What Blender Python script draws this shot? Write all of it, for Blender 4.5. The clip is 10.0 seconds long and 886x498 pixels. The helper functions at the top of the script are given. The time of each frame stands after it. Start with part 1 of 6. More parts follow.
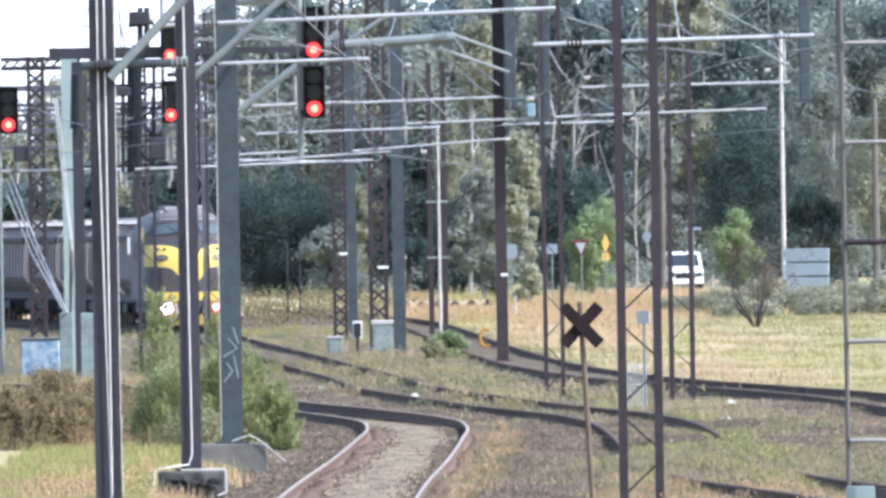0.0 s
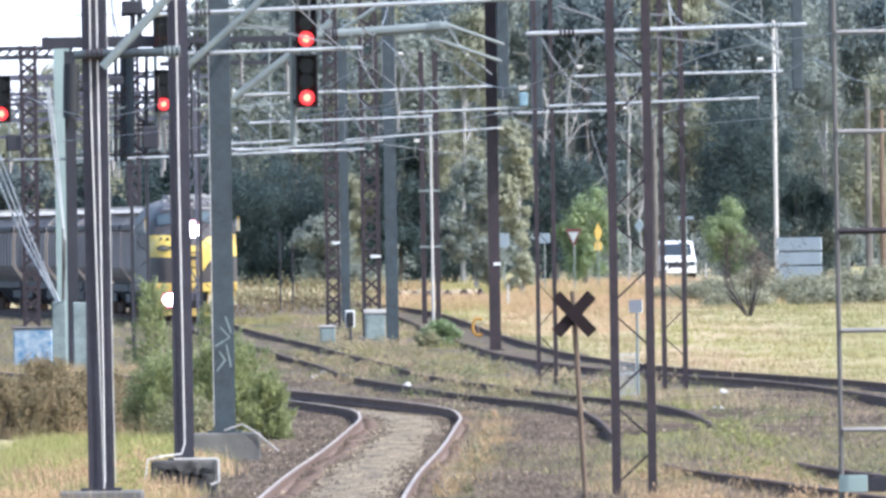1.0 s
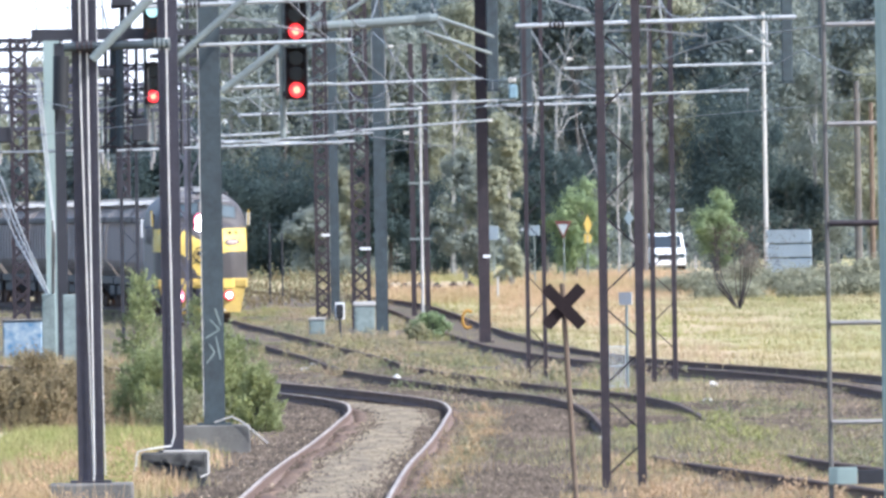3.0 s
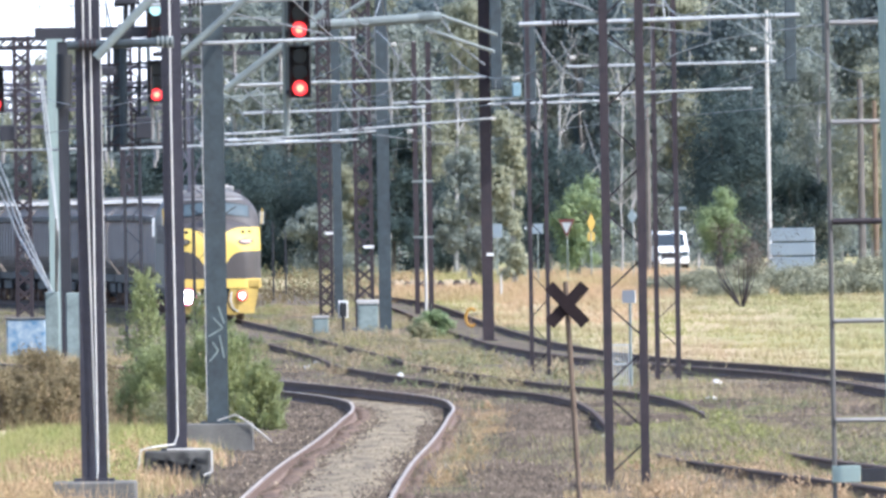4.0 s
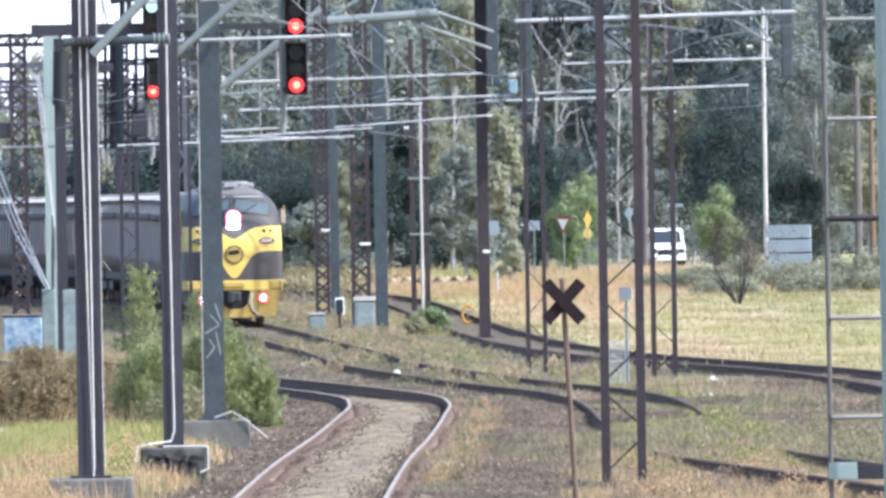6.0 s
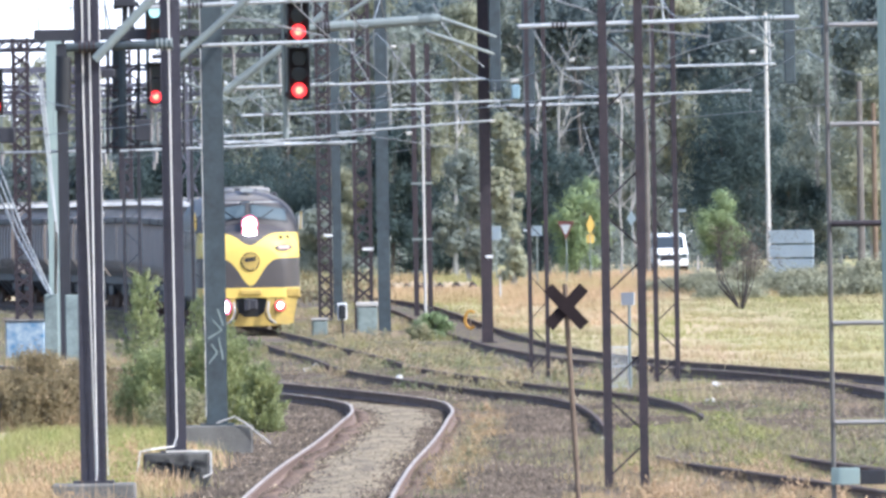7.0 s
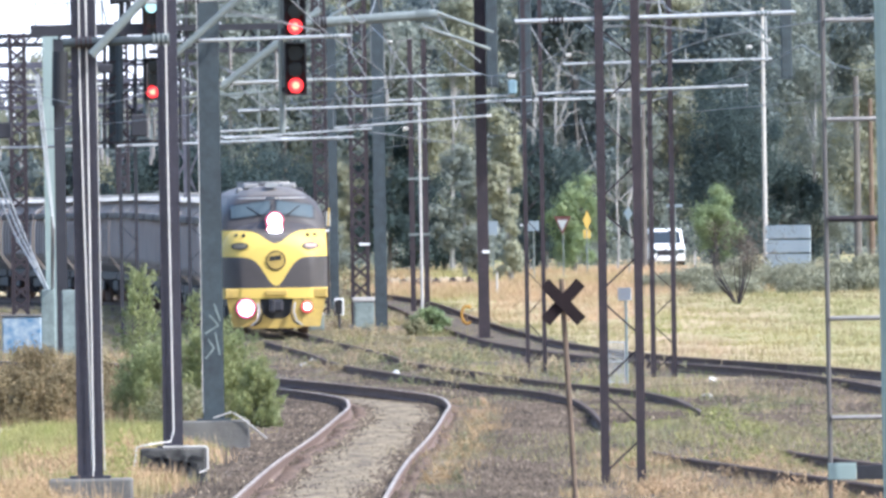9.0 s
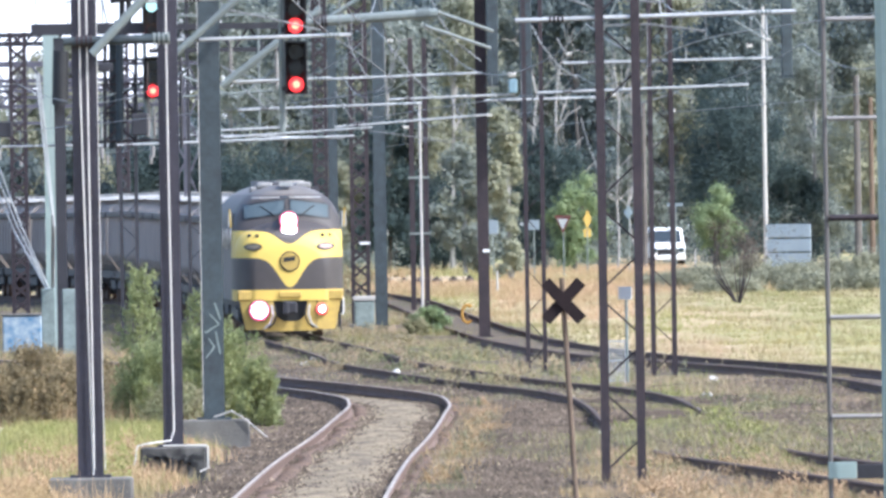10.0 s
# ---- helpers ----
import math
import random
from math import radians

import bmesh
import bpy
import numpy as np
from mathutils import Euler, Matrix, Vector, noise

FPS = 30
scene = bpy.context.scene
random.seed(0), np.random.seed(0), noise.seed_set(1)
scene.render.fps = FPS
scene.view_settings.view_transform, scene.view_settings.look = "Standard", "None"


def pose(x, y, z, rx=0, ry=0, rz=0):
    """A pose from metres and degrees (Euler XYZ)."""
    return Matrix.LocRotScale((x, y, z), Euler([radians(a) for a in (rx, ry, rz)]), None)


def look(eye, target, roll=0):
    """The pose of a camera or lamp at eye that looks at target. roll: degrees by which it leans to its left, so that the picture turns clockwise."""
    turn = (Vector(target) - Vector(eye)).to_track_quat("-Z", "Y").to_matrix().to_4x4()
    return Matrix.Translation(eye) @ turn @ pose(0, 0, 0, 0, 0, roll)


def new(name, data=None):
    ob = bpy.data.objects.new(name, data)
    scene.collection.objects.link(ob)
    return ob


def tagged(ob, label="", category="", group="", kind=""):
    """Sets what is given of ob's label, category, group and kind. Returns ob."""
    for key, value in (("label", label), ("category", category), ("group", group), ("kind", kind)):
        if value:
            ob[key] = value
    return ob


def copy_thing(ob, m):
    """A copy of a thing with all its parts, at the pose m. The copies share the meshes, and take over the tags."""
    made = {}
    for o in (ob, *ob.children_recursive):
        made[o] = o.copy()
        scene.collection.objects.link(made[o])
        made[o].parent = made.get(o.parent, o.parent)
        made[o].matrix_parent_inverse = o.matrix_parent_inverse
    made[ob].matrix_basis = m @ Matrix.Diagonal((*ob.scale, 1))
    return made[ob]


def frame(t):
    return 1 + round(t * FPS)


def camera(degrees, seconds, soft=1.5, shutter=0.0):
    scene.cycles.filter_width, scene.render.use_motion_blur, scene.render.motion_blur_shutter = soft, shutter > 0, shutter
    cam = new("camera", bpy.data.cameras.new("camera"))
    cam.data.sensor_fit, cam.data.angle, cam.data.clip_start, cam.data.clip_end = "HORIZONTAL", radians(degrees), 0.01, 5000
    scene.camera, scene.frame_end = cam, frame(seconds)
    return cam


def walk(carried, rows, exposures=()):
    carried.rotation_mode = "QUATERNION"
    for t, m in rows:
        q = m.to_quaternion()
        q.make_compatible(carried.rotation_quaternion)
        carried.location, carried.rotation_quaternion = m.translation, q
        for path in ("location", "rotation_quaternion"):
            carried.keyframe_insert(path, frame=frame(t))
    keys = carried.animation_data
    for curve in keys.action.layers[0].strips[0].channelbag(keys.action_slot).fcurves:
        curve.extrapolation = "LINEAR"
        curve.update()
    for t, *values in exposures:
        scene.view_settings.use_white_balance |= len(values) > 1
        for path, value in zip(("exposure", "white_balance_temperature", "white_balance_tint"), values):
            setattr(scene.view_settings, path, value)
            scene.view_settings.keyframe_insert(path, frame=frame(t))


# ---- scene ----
EYE = (0, 0, 2.94)
ROLL = -0.9
cam = camera(3.0, 10.0, soft=3.0)
walk(cam, [
    (0, look(EYE, (-1.045, 1000, 3.068), ROLL)),
    (0.5, look(EYE, (-0.971, 1000, 2.759), ROLL)),
    (1, look(EYE, (-0.619, 1000, 2.421), ROLL)),
    (1.5, look(EYE, (-0.544, 1000, 2.163), ROLL)),
    (2, look(EYE, (-0.520, 1000, 2.138), ROLL)),
    (2.5, look(EYE, (-0.599, 1000, 2.010), ROLL)),
    (2.7, look(EYE, (0.016, 1000, 1.975), ROLL)),
    (4, look(EYE, (-0.217, 1000, 1.851), ROLL)),
    (4.5, look(EYE, (-0.067, 1000, 1.644), ROLL)),
    (5, look(EYE, (-0.218, 1000, 1.775), ROLL)),
    (5.5, look(EYE, (-0.530, 1000, 1.730), ROLL)),
    (5.7, look(EYE, (0.007, 1000, 1.618), ROLL)),
    (7, look(EYE, (-0.165, 1000, 1.978), ROLL)),
    (7.5, look(EYE, (-0.175, 1000, 1.772), ROLL)),
    (8, look(EYE, (-0.067, 1000, 1.695), ROLL)),
    (8.5, look(EYE, (-0.155, 1000, 1.673), ROLL)),
    (9, look(EYE, (0.025, 1000, 1.690), ROLL)),
    (9.5, look(EYE, (-0.295, 1000, 1.610), ROLL)),
    (10, look(EYE, (0.002, 1000, 1.630), ROLL)),
], exposures=[(0.0, 1.25, 5600, 10), (10.0, 1.25, 5600, 10)])

# ---- light ----
SUN_TO = Vector((0.66, -0.34, 0.78)).normalized()
world = bpy.data.worlds.new("sky")
scene.world = world
world.use_nodes = True
_n = world.node_tree.nodes
_sky = _n.new("ShaderNodeTexSky")
_sky.sky_type, _sky.sun_disc = "NISHITA", False
_sky.sun_elevation = math.asin(SUN_TO.z)
_sky.sun_rotation = math.atan2(SUN_TO.x, SUN_TO.y)
_sky.air_density, _sky.dust_density = 1.0, 3.0
_n["Background"].inputs["Strength"].default_value = 0.15
world.node_tree.links.new(_sky.outputs[0], _n["Background"].inputs["Color"])
_sun = bpy.data.lights.new("sun", "SUN")
_sun.energy, _sun.angle, _sun.color = 2.7, radians(1.0), (1.0, 0.95, 0.87)
sun = new("sun", _sun)
sun.matrix_world = look(SUN_TO * 400, (0, 0, 0))


# ---- materials ----
def mat(name, color, rough=0.7, metal=0.0, second=None, scale=3.0, amount=0.5, bump=0.0, fine=40.0, per=0.0, emit=None, strength=0.0, leaf=0.0, deep=1.0):
    """Base colour mixed with a second by noise at two scales, with relief; per varies brightness from piece to piece; deep stretches the patches along the line."""
    m = bpy.data.materials.new(name)
    m.use_nodes = True
    n, l = m.node_tree.nodes, m.node_tree.links
    b = n["Principled BSDF"]
    b.inputs["Roughness"].default_value, b.inputs["Metallic"].default_value = rough, metal
    if rough >= 0.8:
        b.inputs["Specular IOR Level"].default_value = 0.08
    second = second or tuple(c * 0.6 for c in color)
    tc = n.new("ShaderNodeTexCoord")
    big, small = n.new("ShaderNodeTexNoise"), n.new("ShaderNodeTexNoise")
    big.inputs["Scale"].default_value, small.inputs["Scale"].default_value = scale, fine
    big.inputs["Detail"].default_value = 6.0
    grow = n.new("ShaderNodeMapping")
    grow.inputs["Scale"].default_value = (1.0, deep, 1.0)
    l.new(tc.outputs["Object"], grow.inputs["Vector"])
    for t in (big, small):
        l.new(grow.outputs[0], t.inputs["Vector"])
    add = n.new("ShaderNodeMath")
    add.operation = "MULTIPLY_ADD"
    l.new(small.outputs["Fac"], add.inputs[0])
    add.inputs[1].default_value = 0.5
    l.new(big.outputs["Fac"], add.inputs[2])
    ramp = n.new("ShaderNodeMapRange")
    l.new(add.outputs[0], ramp.inputs["Value"])
    half = 0.15 if deep < 0.3 else 0.3
    ramp.inputs["From Min"].default_value, ramp.inputs["From Max"].default_value = 0.75 - half, 0.75 + half
    ramp.inputs["To Max"].default_value = min(1.0, amount * 2)
    mix = n.new("ShaderNodeMix")
    mix.data_type = "RGBA"
    l.new(ramp.outputs[0], mix.inputs[0])
    mix.inputs[6].default_value, mix.inputs[7].default_value = (*color, 1), (*second, 1)
    out = mix.outputs[2]
    if per:
        geo, hsv = n.new("ShaderNodeNewGeometry"), n.new("ShaderNodeHueSaturation")
        mr = n.new("ShaderNodeMapRange")
        l.new(geo.outputs["Random Per Island"], mr.inputs["Value"])
        mr.inputs["To Min"].default_value, mr.inputs["To Max"].default_value = 1 - per, 1 + per
        l.new(mr.outputs[0], hsv.inputs["Value"])
        l.new(out, hsv.inputs["Color"])
        out = hsv.outputs[0]
    l.new(out, b.inputs["Base Color"])
    if bump:
        bp = n.new("ShaderNodeBump")
        bp.inputs["Strength"].default_value = bump
        bp.inputs["Distance"].default_value = 0.02
        l.new(add.outputs[0], bp.inputs["Height"])
        l.new(bp.outputs[0], b.inputs["Normal"])
    if leaf:
        tr, ms = n.new("ShaderNodeBsdfTranslucent"), n.new("ShaderNodeMixShader")
        l.new(out, tr.inputs["Color"])
        ms.inputs[0].default_value = leaf
        l.new(b.outputs[0], ms.inputs[1])
        l.new(tr.outputs[0], ms.inputs[2])
        l.new(ms.outputs[0], n["Material Output"].inputs["Surface"])
    if emit:
        b.inputs["Emission Color"].default_value = (*emit, 1)
        b.inputs["Emission Strength"].default_value = strength
    return m


M_BROWN = mat("oxide_brown_steel", (0.040, 0.026, 0.030), 0.7, 0.0, (0.015, 0.011, 0.015), 4.0, 0.75, 0.3, 16)
# Dark mast steel with a blue veil of haze mixed into its base colour.
M_MAST = mat("haze_blued_mast_steel", (0.040, 0.036, 0.050), 0.65, 0.0, (0.02, 0.018, 0.026), 5.0, 0.8, 0.3, 18)
# Far steel lightened to blue-grey; the colour carries the distance haze.
M_BLUESTEEL = mat("haze_toned_far_steel", (0.115, 0.112, 0.14), 0.7, 0.0, (0.06, 0.058, 0.075), 3.0, 0.6, 0.1, 14)
M_RUSTBED = mat("rust_stained_ballast", (0.165, 0.112, 0.082), 0.95, 0.0, (0.095, 0.068, 0.054), 3.5, 0.8, 0.5, 16, deep=0.18)
M_SANDBED = mat("sandy_fouled_bed", (0.27, 0.22, 0.145), 0.95, 0.0, (0.135, 0.108, 0.08), 3.5, 0.8, 0.5, 16, deep=0.18)
M_PALEBARK = mat("pale_gum_bark", (0.40, 0.385, 0.365), 0.85, 0.0, (0.23, 0.22, 0.21), 0.8, 0.6, 0.4, 12)
M_GREENSTEEL = mat("weathered_green_grey_steel", (0.052, 0.072, 0.080), 0.7, 0.0, (0.024, 0.030, 0.036), 4.5, 0.8, 0.3, 14)
M_STRUT = mat("grey_green_strut", (0.22, 0.25, 0.235), 0.6, 0.0, (0.15, 0.17, 0.165), 1.5, 0.5, 0.1, 25)
M_PALEGREEN = mat("pale_green_paint", (0.34, 0.41, 0.37), 0.6, 0.0, (0.24, 0.30, 0.28), 1.2, 0.5, 0.1, 20)
M_GALV = mat("galvanised_steel", (0.52, 0.53, 0.52), 0.45, 0.3, (0.36, 0.37, 0.37), 2.0, 0.5, 0.1, 30)
M_DARK = mat("dark_steel", (0.035, 0.033, 0.04), 0.6, 0.0, (0.02, 0.02, 0.024), 2.0, 0.5, 0.2, 30)
M_WIRE = mat("copper_grey_wire", (0.30, 0.31, 0.31), 0.5, 0.4, (0.2, 0.2, 0.2), 1.0, 0.5)
M_CONDUIT = mat("white_conduit", (0.62, 0.60, 0.56), 0.6, 0.0, (0.45, 0.43, 0.40), 3.0, 0.5)
M_CONCRETE = mat("weathered_concrete", (0.20, 0.19, 0.175), 0.95, 0.0, (0.10, 0.095, 0.09), 2.5, 0.7, 0.5, 40)
M_RAILSIDE = mat("rusty_rail", (0.20, 0.142, 0.118), 0.85, 0.0, (0.115, 0.083, 0.07), 2.0, 0.6, 0.3, 40)
M_RAILHEAD = mat("polished_rail_head", (0.40, 0.36, 0.315), 0.75, 0.0, (0.185, 0.15, 0.128), 0.8, 0.6)
M_DULLHEAD = mat("dull_rail_head", (0.12, 0.095, 0.082), 0.8, 0.0, (0.075, 0.06, 0.052), 0.8, 0.5)
M_STONE = mat("ballast_stone", (0.132, 0.103, 0.078), 0.95, 0.0, (0.07, 0.056, 0.044), 0.9, 0.7, 0.4, 30, per=0.42, deep=0.2)
M_SANDSTONE = mat("pale_fouled_ballast", (0.32, 0.26, 0.18), 0.95, 0.0, (0.17, 0.135, 0.095), 1.2, 0.6, 0.4, 30, per=0.35, deep=0.2)
M_GROUND = mat("dry_soil_and_cinders", (0.132, 0.102, 0.075), 0.95, 0.0, (0.082, 0.067, 0.053), 2.2, 0.8, 0.5, 14, deep=0.2)
M_STRAW = mat("dry_straw_grass", (0.50, 0.345, 0.215), 0.85, 0.0, (0.38, 0.285, 0.15), 0.15, 0.8, fine=2.5, per=0.10, leaf=0.3, deep=0.05)
M_TURF = mat("dry_turf", (0.42, 0.315, 0.205), 0.95, 0.0, (0.275, 0.265, 0.12), 0.12, 0.9, 0.3, 2.5, deep=0.06)
M_PALESTRAW = mat("pale_dry_grass", (0.445, 0.335, 0.225), 0.85, 0.0, (0.29, 0.275, 0.13), 0.12, 0.9, fine=2.5, per=0.09, leaf=0.3, deep=0.05)
M_GREENGRASS = mat("green_grass", (0.285, 0.305, 0.105), 0.8, 0.0, (0.39, 0.33, 0.165), 0.15, 0.7, fine=2.5, per=0.10, leaf=0.35, deep=0.05)
M_OLIVEGRASS = mat("olive_weeds", (0.215, 0.225, 0.125), 0.8, 0.0, (0.31, 0.26, 0.165), 0.6, 0.7, fine=3.0, per=0.12, leaf=0.3, deep=0.05)
M_BROWNBUSH = mat("dry_brown_scrub", (0.275, 0.21, 0.118), 0.9, 0.0, (0.155, 0.132, 0.075), 1.3, 0.9, per=0.15, leaf=0.35)
M_BUSH = mat("bush_leaves", (0.37, 0.385, 0.17), 0.65, 0.0, (0.21, 0.245, 0.11), 1.8, 0.9, per=0.25, leaf=0.5)
# Gum and far-tree leaves are paler and bluer than foliage, to paint in haze.
M_GUM = mat("gum_leaves", (0.295, 0.315, 0.26), 0.75, 0.0, (0.175, 0.205, 0.19), 0.22, 0.9, fine=1.2, per=0.10, leaf=0.45)
M_GUMPALE = mat("pale_gum_leaves", (0.385, 0.375, 0.25), 0.75, 0.0, (0.22, 0.24, 0.185), 0.25, 0.9, fine=1.2, per=0.10, leaf=0.45)
M_PINE = mat("dark_tree_leaves", (0.165, 0.20, 0.195), 0.75, 0.0, (0.105, 0.135, 0.14), 0.22, 0.7, fine=1.2, per=0.08, leaf=0.45)
M_DARKLEAF = mat("deep_green_leaves", (0.082, 0.110, 0.103), 0.8, 0.0, (0.055, 0.078, 0.080), 0.3, 0.6, fine=1.2, per=0.06, leaf=0.42)
M_LIME = mat("fresh_green_leaves", (0.30, 0.36, 0.17), 0.65, 0.0, (0.18, 0.245, 0.13), 0.4, 0.7, fine=2.0, per=0.12, leaf=0.45)
M_GREYSCRUB = mat("grey_green_scrub", (0.34, 0.33, 0.235), 0.8, 0.0, (0.235, 0.24, 0.17), 0.5, 0.7, fine=2.0, per=0.12, leaf=0.4)
M_TWIG = mat("bare_twigs", (0.15, 0.12, 0.10), 0.85, 0.0, (0.09, 0.075, 0.065), 1.0, 0.6, per=0.3)
M_BARK = mat("grey_bark", (0.17, 0.155, 0.14), 0.9, 0.0, (0.09, 0.08, 0.075), 1.5, 0.6, 0.6, 20)
M_WOOD = mat("weathered_timber", (0.20, 0.15, 0.11), 0.85, 0.0, (0.11, 0.08, 0.06), 3.0, 0.6, 0.3, 30)
M_XBOARD = mat("dark_back_of_boards", (0.03, 0.021, 0.022), 0.8, 0.0, (0.018, 0.013, 0.013), 4.0, 0.5)
M_WHITE = mat("white_paint", (0.80, 0.80, 0.79), 0.4, 0.0, (0.66, 0.66, 0.65), 1.0, 0.3)
M_SIGNBACK = mat("aluminium_sign_back", (0.46, 0.53, 0.57), 0.5, 0.1, (0.37, 0.43, 0.47), 1.0, 0.4)
M_SIGNRED = mat("sign_red", (0.30, 0.10, 0.09), 0.6)
M_YELLOWSIGN = mat("sign_yellow", (0.45, 0.30, 0.05), 0.6, 0.0, (0.3, 0.2, 0.05), 4.0, 0.4)
M_DARKTAG = mat("tagged_concrete", (0.16, 0.155, 0.145), 0.9, 0.0, (0.03, 0.03, 0.032), 4.0, 0.8, 0.4, 9)
M_PLINTH = mat("stained_pale_plinth", (0.27, 0.32, 0.30), 0.8, 0.0, (0.16, 0.19, 0.185), 3.0, 0.6, 0.2, 12)
M_STILE = mat("dull_grey_brown_steel", (0.15, 0.135, 0.125), 0.6, 0.1, (0.10, 0.09, 0.085), 4.0, 0.5)
M_RUNG = mat("worn_grey_rung", (0.33, 0.31, 0.29), 0.6, 0.1, (0.22, 0.20, 0.19), 6.0, 0.5)
M_PALEPOLE = mat("pale_weathered_pole", (0.52, 0.50, 0.47), 0.8, 0.0, (0.36, 0.34, 0.32), 1.0, 0.5, 0.2, 20)
M_BLACK = mat("black_enamel", (0.02, 0.02, 0.022), 0.5, 0.0, (0.012, 0.012, 0.013), 3.0, 0.4)
M_GLASS = mat("dark_window_glass", (0.03, 0.04, 0.05), 0.08, 0.0, (0.02, 0.03, 0.04), 0.8, 0.3)
M_CABGLASS = mat("cab_window_glass", (0.09, 0.115, 0.125), 0.06, 0.0, (0.05, 0.07, 0.08), 0.8, 0.4)
M_RED = mat("red_signal_lens", (0.4, 0.02, 0.02), 0.3, emit=(1.0, 0.035, 0.035), strength=1.2)
M_REDCORE = mat("red_signal_bulb", (0.6, 0.2, 0.1), 0.3, emit=(1.0, 0.40, 0.22), strength=1.0)
M_GREENLENS = mat("green_signal_lens", (0.2, 0.5, 0.45), 0.3, emit=(0.6, 1.0, 0.97), strength=0.62)
M_YELLOWLENS = mat("yellow_signal_lens", (0.5, 0.3, 0.1), 0.3, emit=(1.0, 0.60, 0.16), strength=0.8)
M_LAMP = mat("headlight_beam", (1.0, 0.9, 0.9), 0.3, emit=(1.0, 0.90, 0.93), strength=12.0)
# Pink emission that imitates the bloom round the train's lamps.
M_LAMPBLOOM = mat("headlight_bloom", (0.5, 0.2, 0.2), 0.2, emit=(1.0, 0.16, 0.26), strength=1.0)
M_DITCHBLOOM = mat("ditch_light_bloom", (0.6, 0.2, 0.1), 0.3, emit=(1.0, 0.10, 0.10), strength=1.0)
M_YELLOW = mat("grimy_loco_yellow", (0.58, 0.40, 0.09), 0.55, 0.0, (0.36, 0.25, 0.07), 2.5, 0.6, 0.0, 8)
M_LOCOGREY = mat("loco_grey", (0.055, 0.05, 0.052), 0.5, 0.0, (0.035, 0.033, 0.035), 1.0, 0.5)
M_ROOF = mat("loco_roof_grey", (0.30, 0.29, 0.28), 0.5, 0.0, (0.19, 0.185, 0.18), 1.5, 0.5)
M_WAGON = mat("grimy_wagon_paint", (0.26, 0.218, 0.185), 0.85, 0.0, (0.14, 0.124, 0.112), 0.8, 0.6, 0.1, 10)
# Light put into colour: pale ribs against shadow-dark gaps, roof pale as if sunlit.
M_RIB = mat("light_painted_wagon_rib", (0.66, 0.58, 0.51), 0.85, 0.0, (0.48, 0.42, 0.375), 0.8, 0.6)
M_WAGONTOP = mat("sun_painted_wagon_roof", (0.52, 0.49, 0.44), 0.75, 0.0, (0.36, 0.33, 0.29), 0.9, 0.5)
M_GRAFFITI = mat("graffiti_paint", (0.42, 0.46, 0.47), 0.8, 0.0, (0.06, 0.17, 0.30), 5.5, 0.9, 0.0, 9)
M_TYRE = mat("tyre_rubber", (0.025, 0.025, 0.027), 0.85)
M_ORANGEPIPE = mat("orange_plastic", (0.48, 0.25, 0.04), 0.7)


# ---- mesh helpers ----
def part(name, bm, material, parent=None, label="", smooth=False):
    me = bpy.data.meshes.new(name)
    if isinstance(bm, bmesh.types.BMesh):
        bm.normal_update()
        bm.to_mesh(me)
        bm.free()
    else:
        me.from_pydata(bm[0], [], bm[1])
    for m in (material if isinstance(material, (list, tuple)) else [material]):
        me.materials.append(m)
    if smooth:
        for p in me.polygons:
            p.use_smooth = True
    ob = new(name, me)
    if parent:
        ob.parent = parent
    if label:
        ob["label"] = label
    return ob


def empty(name, x=0, y=0, z=0, rz=0):
    ob = new(name)
    ob.matrix_basis = pose(x, y, z, 0, 0, rz)
    ob.empty_display_size = 0.2
    return ob


def box(bm, x0, x1, y0, y1, z0, z1, bevel=0.0, m=None):
    r = bmesh.ops.create_cube(bm, size=1)
    mt = Matrix.Translation(((x0 + x1) / 2, (y0 + y1) / 2, (z0 + z1) / 2)) @ Matrix.Diagonal((x1 - x0, y1 - y0, z1 - z0, 1))
    bmesh.ops.transform(bm, matrix=(m or Matrix()) @ mt, verts=r["verts"])
    if bevel:
        es = list({e for v in r["verts"] for e in v.link_edges})
        bmesh.ops.bevel(bm, geom=es, offset=bevel, segments=1, affect="EDGES")
    return bm


def tube(bm, a, b, r, r2=None, n=8):
    a, b = Vector(a), Vector(b)
    d = b - a
    mt = Matrix.Translation((a + b) / 2) @ d.to_track_quat("Z", "Y").to_matrix().to_4x4()
    bmesh.ops.create_cone(bm, cap_ends=True, segments=n, radius1=r, radius2=r if r2 is None else r2, depth=d.length, matrix=mt)
    return bm


def bar(bm, a, b, w, t):
    """A flat bar from a to b, w wide and t thick."""
    a, b = Vector(a), Vector(b)
    d = b - a
    mt = Matrix.Translation((a + b) / 2) @ d.to_track_quat("Z", "Y").to_matrix().to_4x4() @ Matrix.Diagonal((t, w, d.length, 1))
    bmesh.ops.create_cube(bm, size=1, matrix=mt)
    return bm


def prism(bm, pts, z0, z1):
    """A section of (x, y) points drawn up from z0 to z1."""
    lo = [bm.verts.new((x, y, z0)) for x, y in pts]
    hi = [bm.verts.new((x, y, z1)) for x, y in pts]
    k = len(pts)
    for i in range(k):
        bm.faces.new((lo[i], lo[(i + 1) % k], hi[(i + 1) % k], hi[i]))
    bm.faces.new(list(reversed(lo)))
    bm.faces.new(hi)
    return bm


def B():
    return bmesh.new()


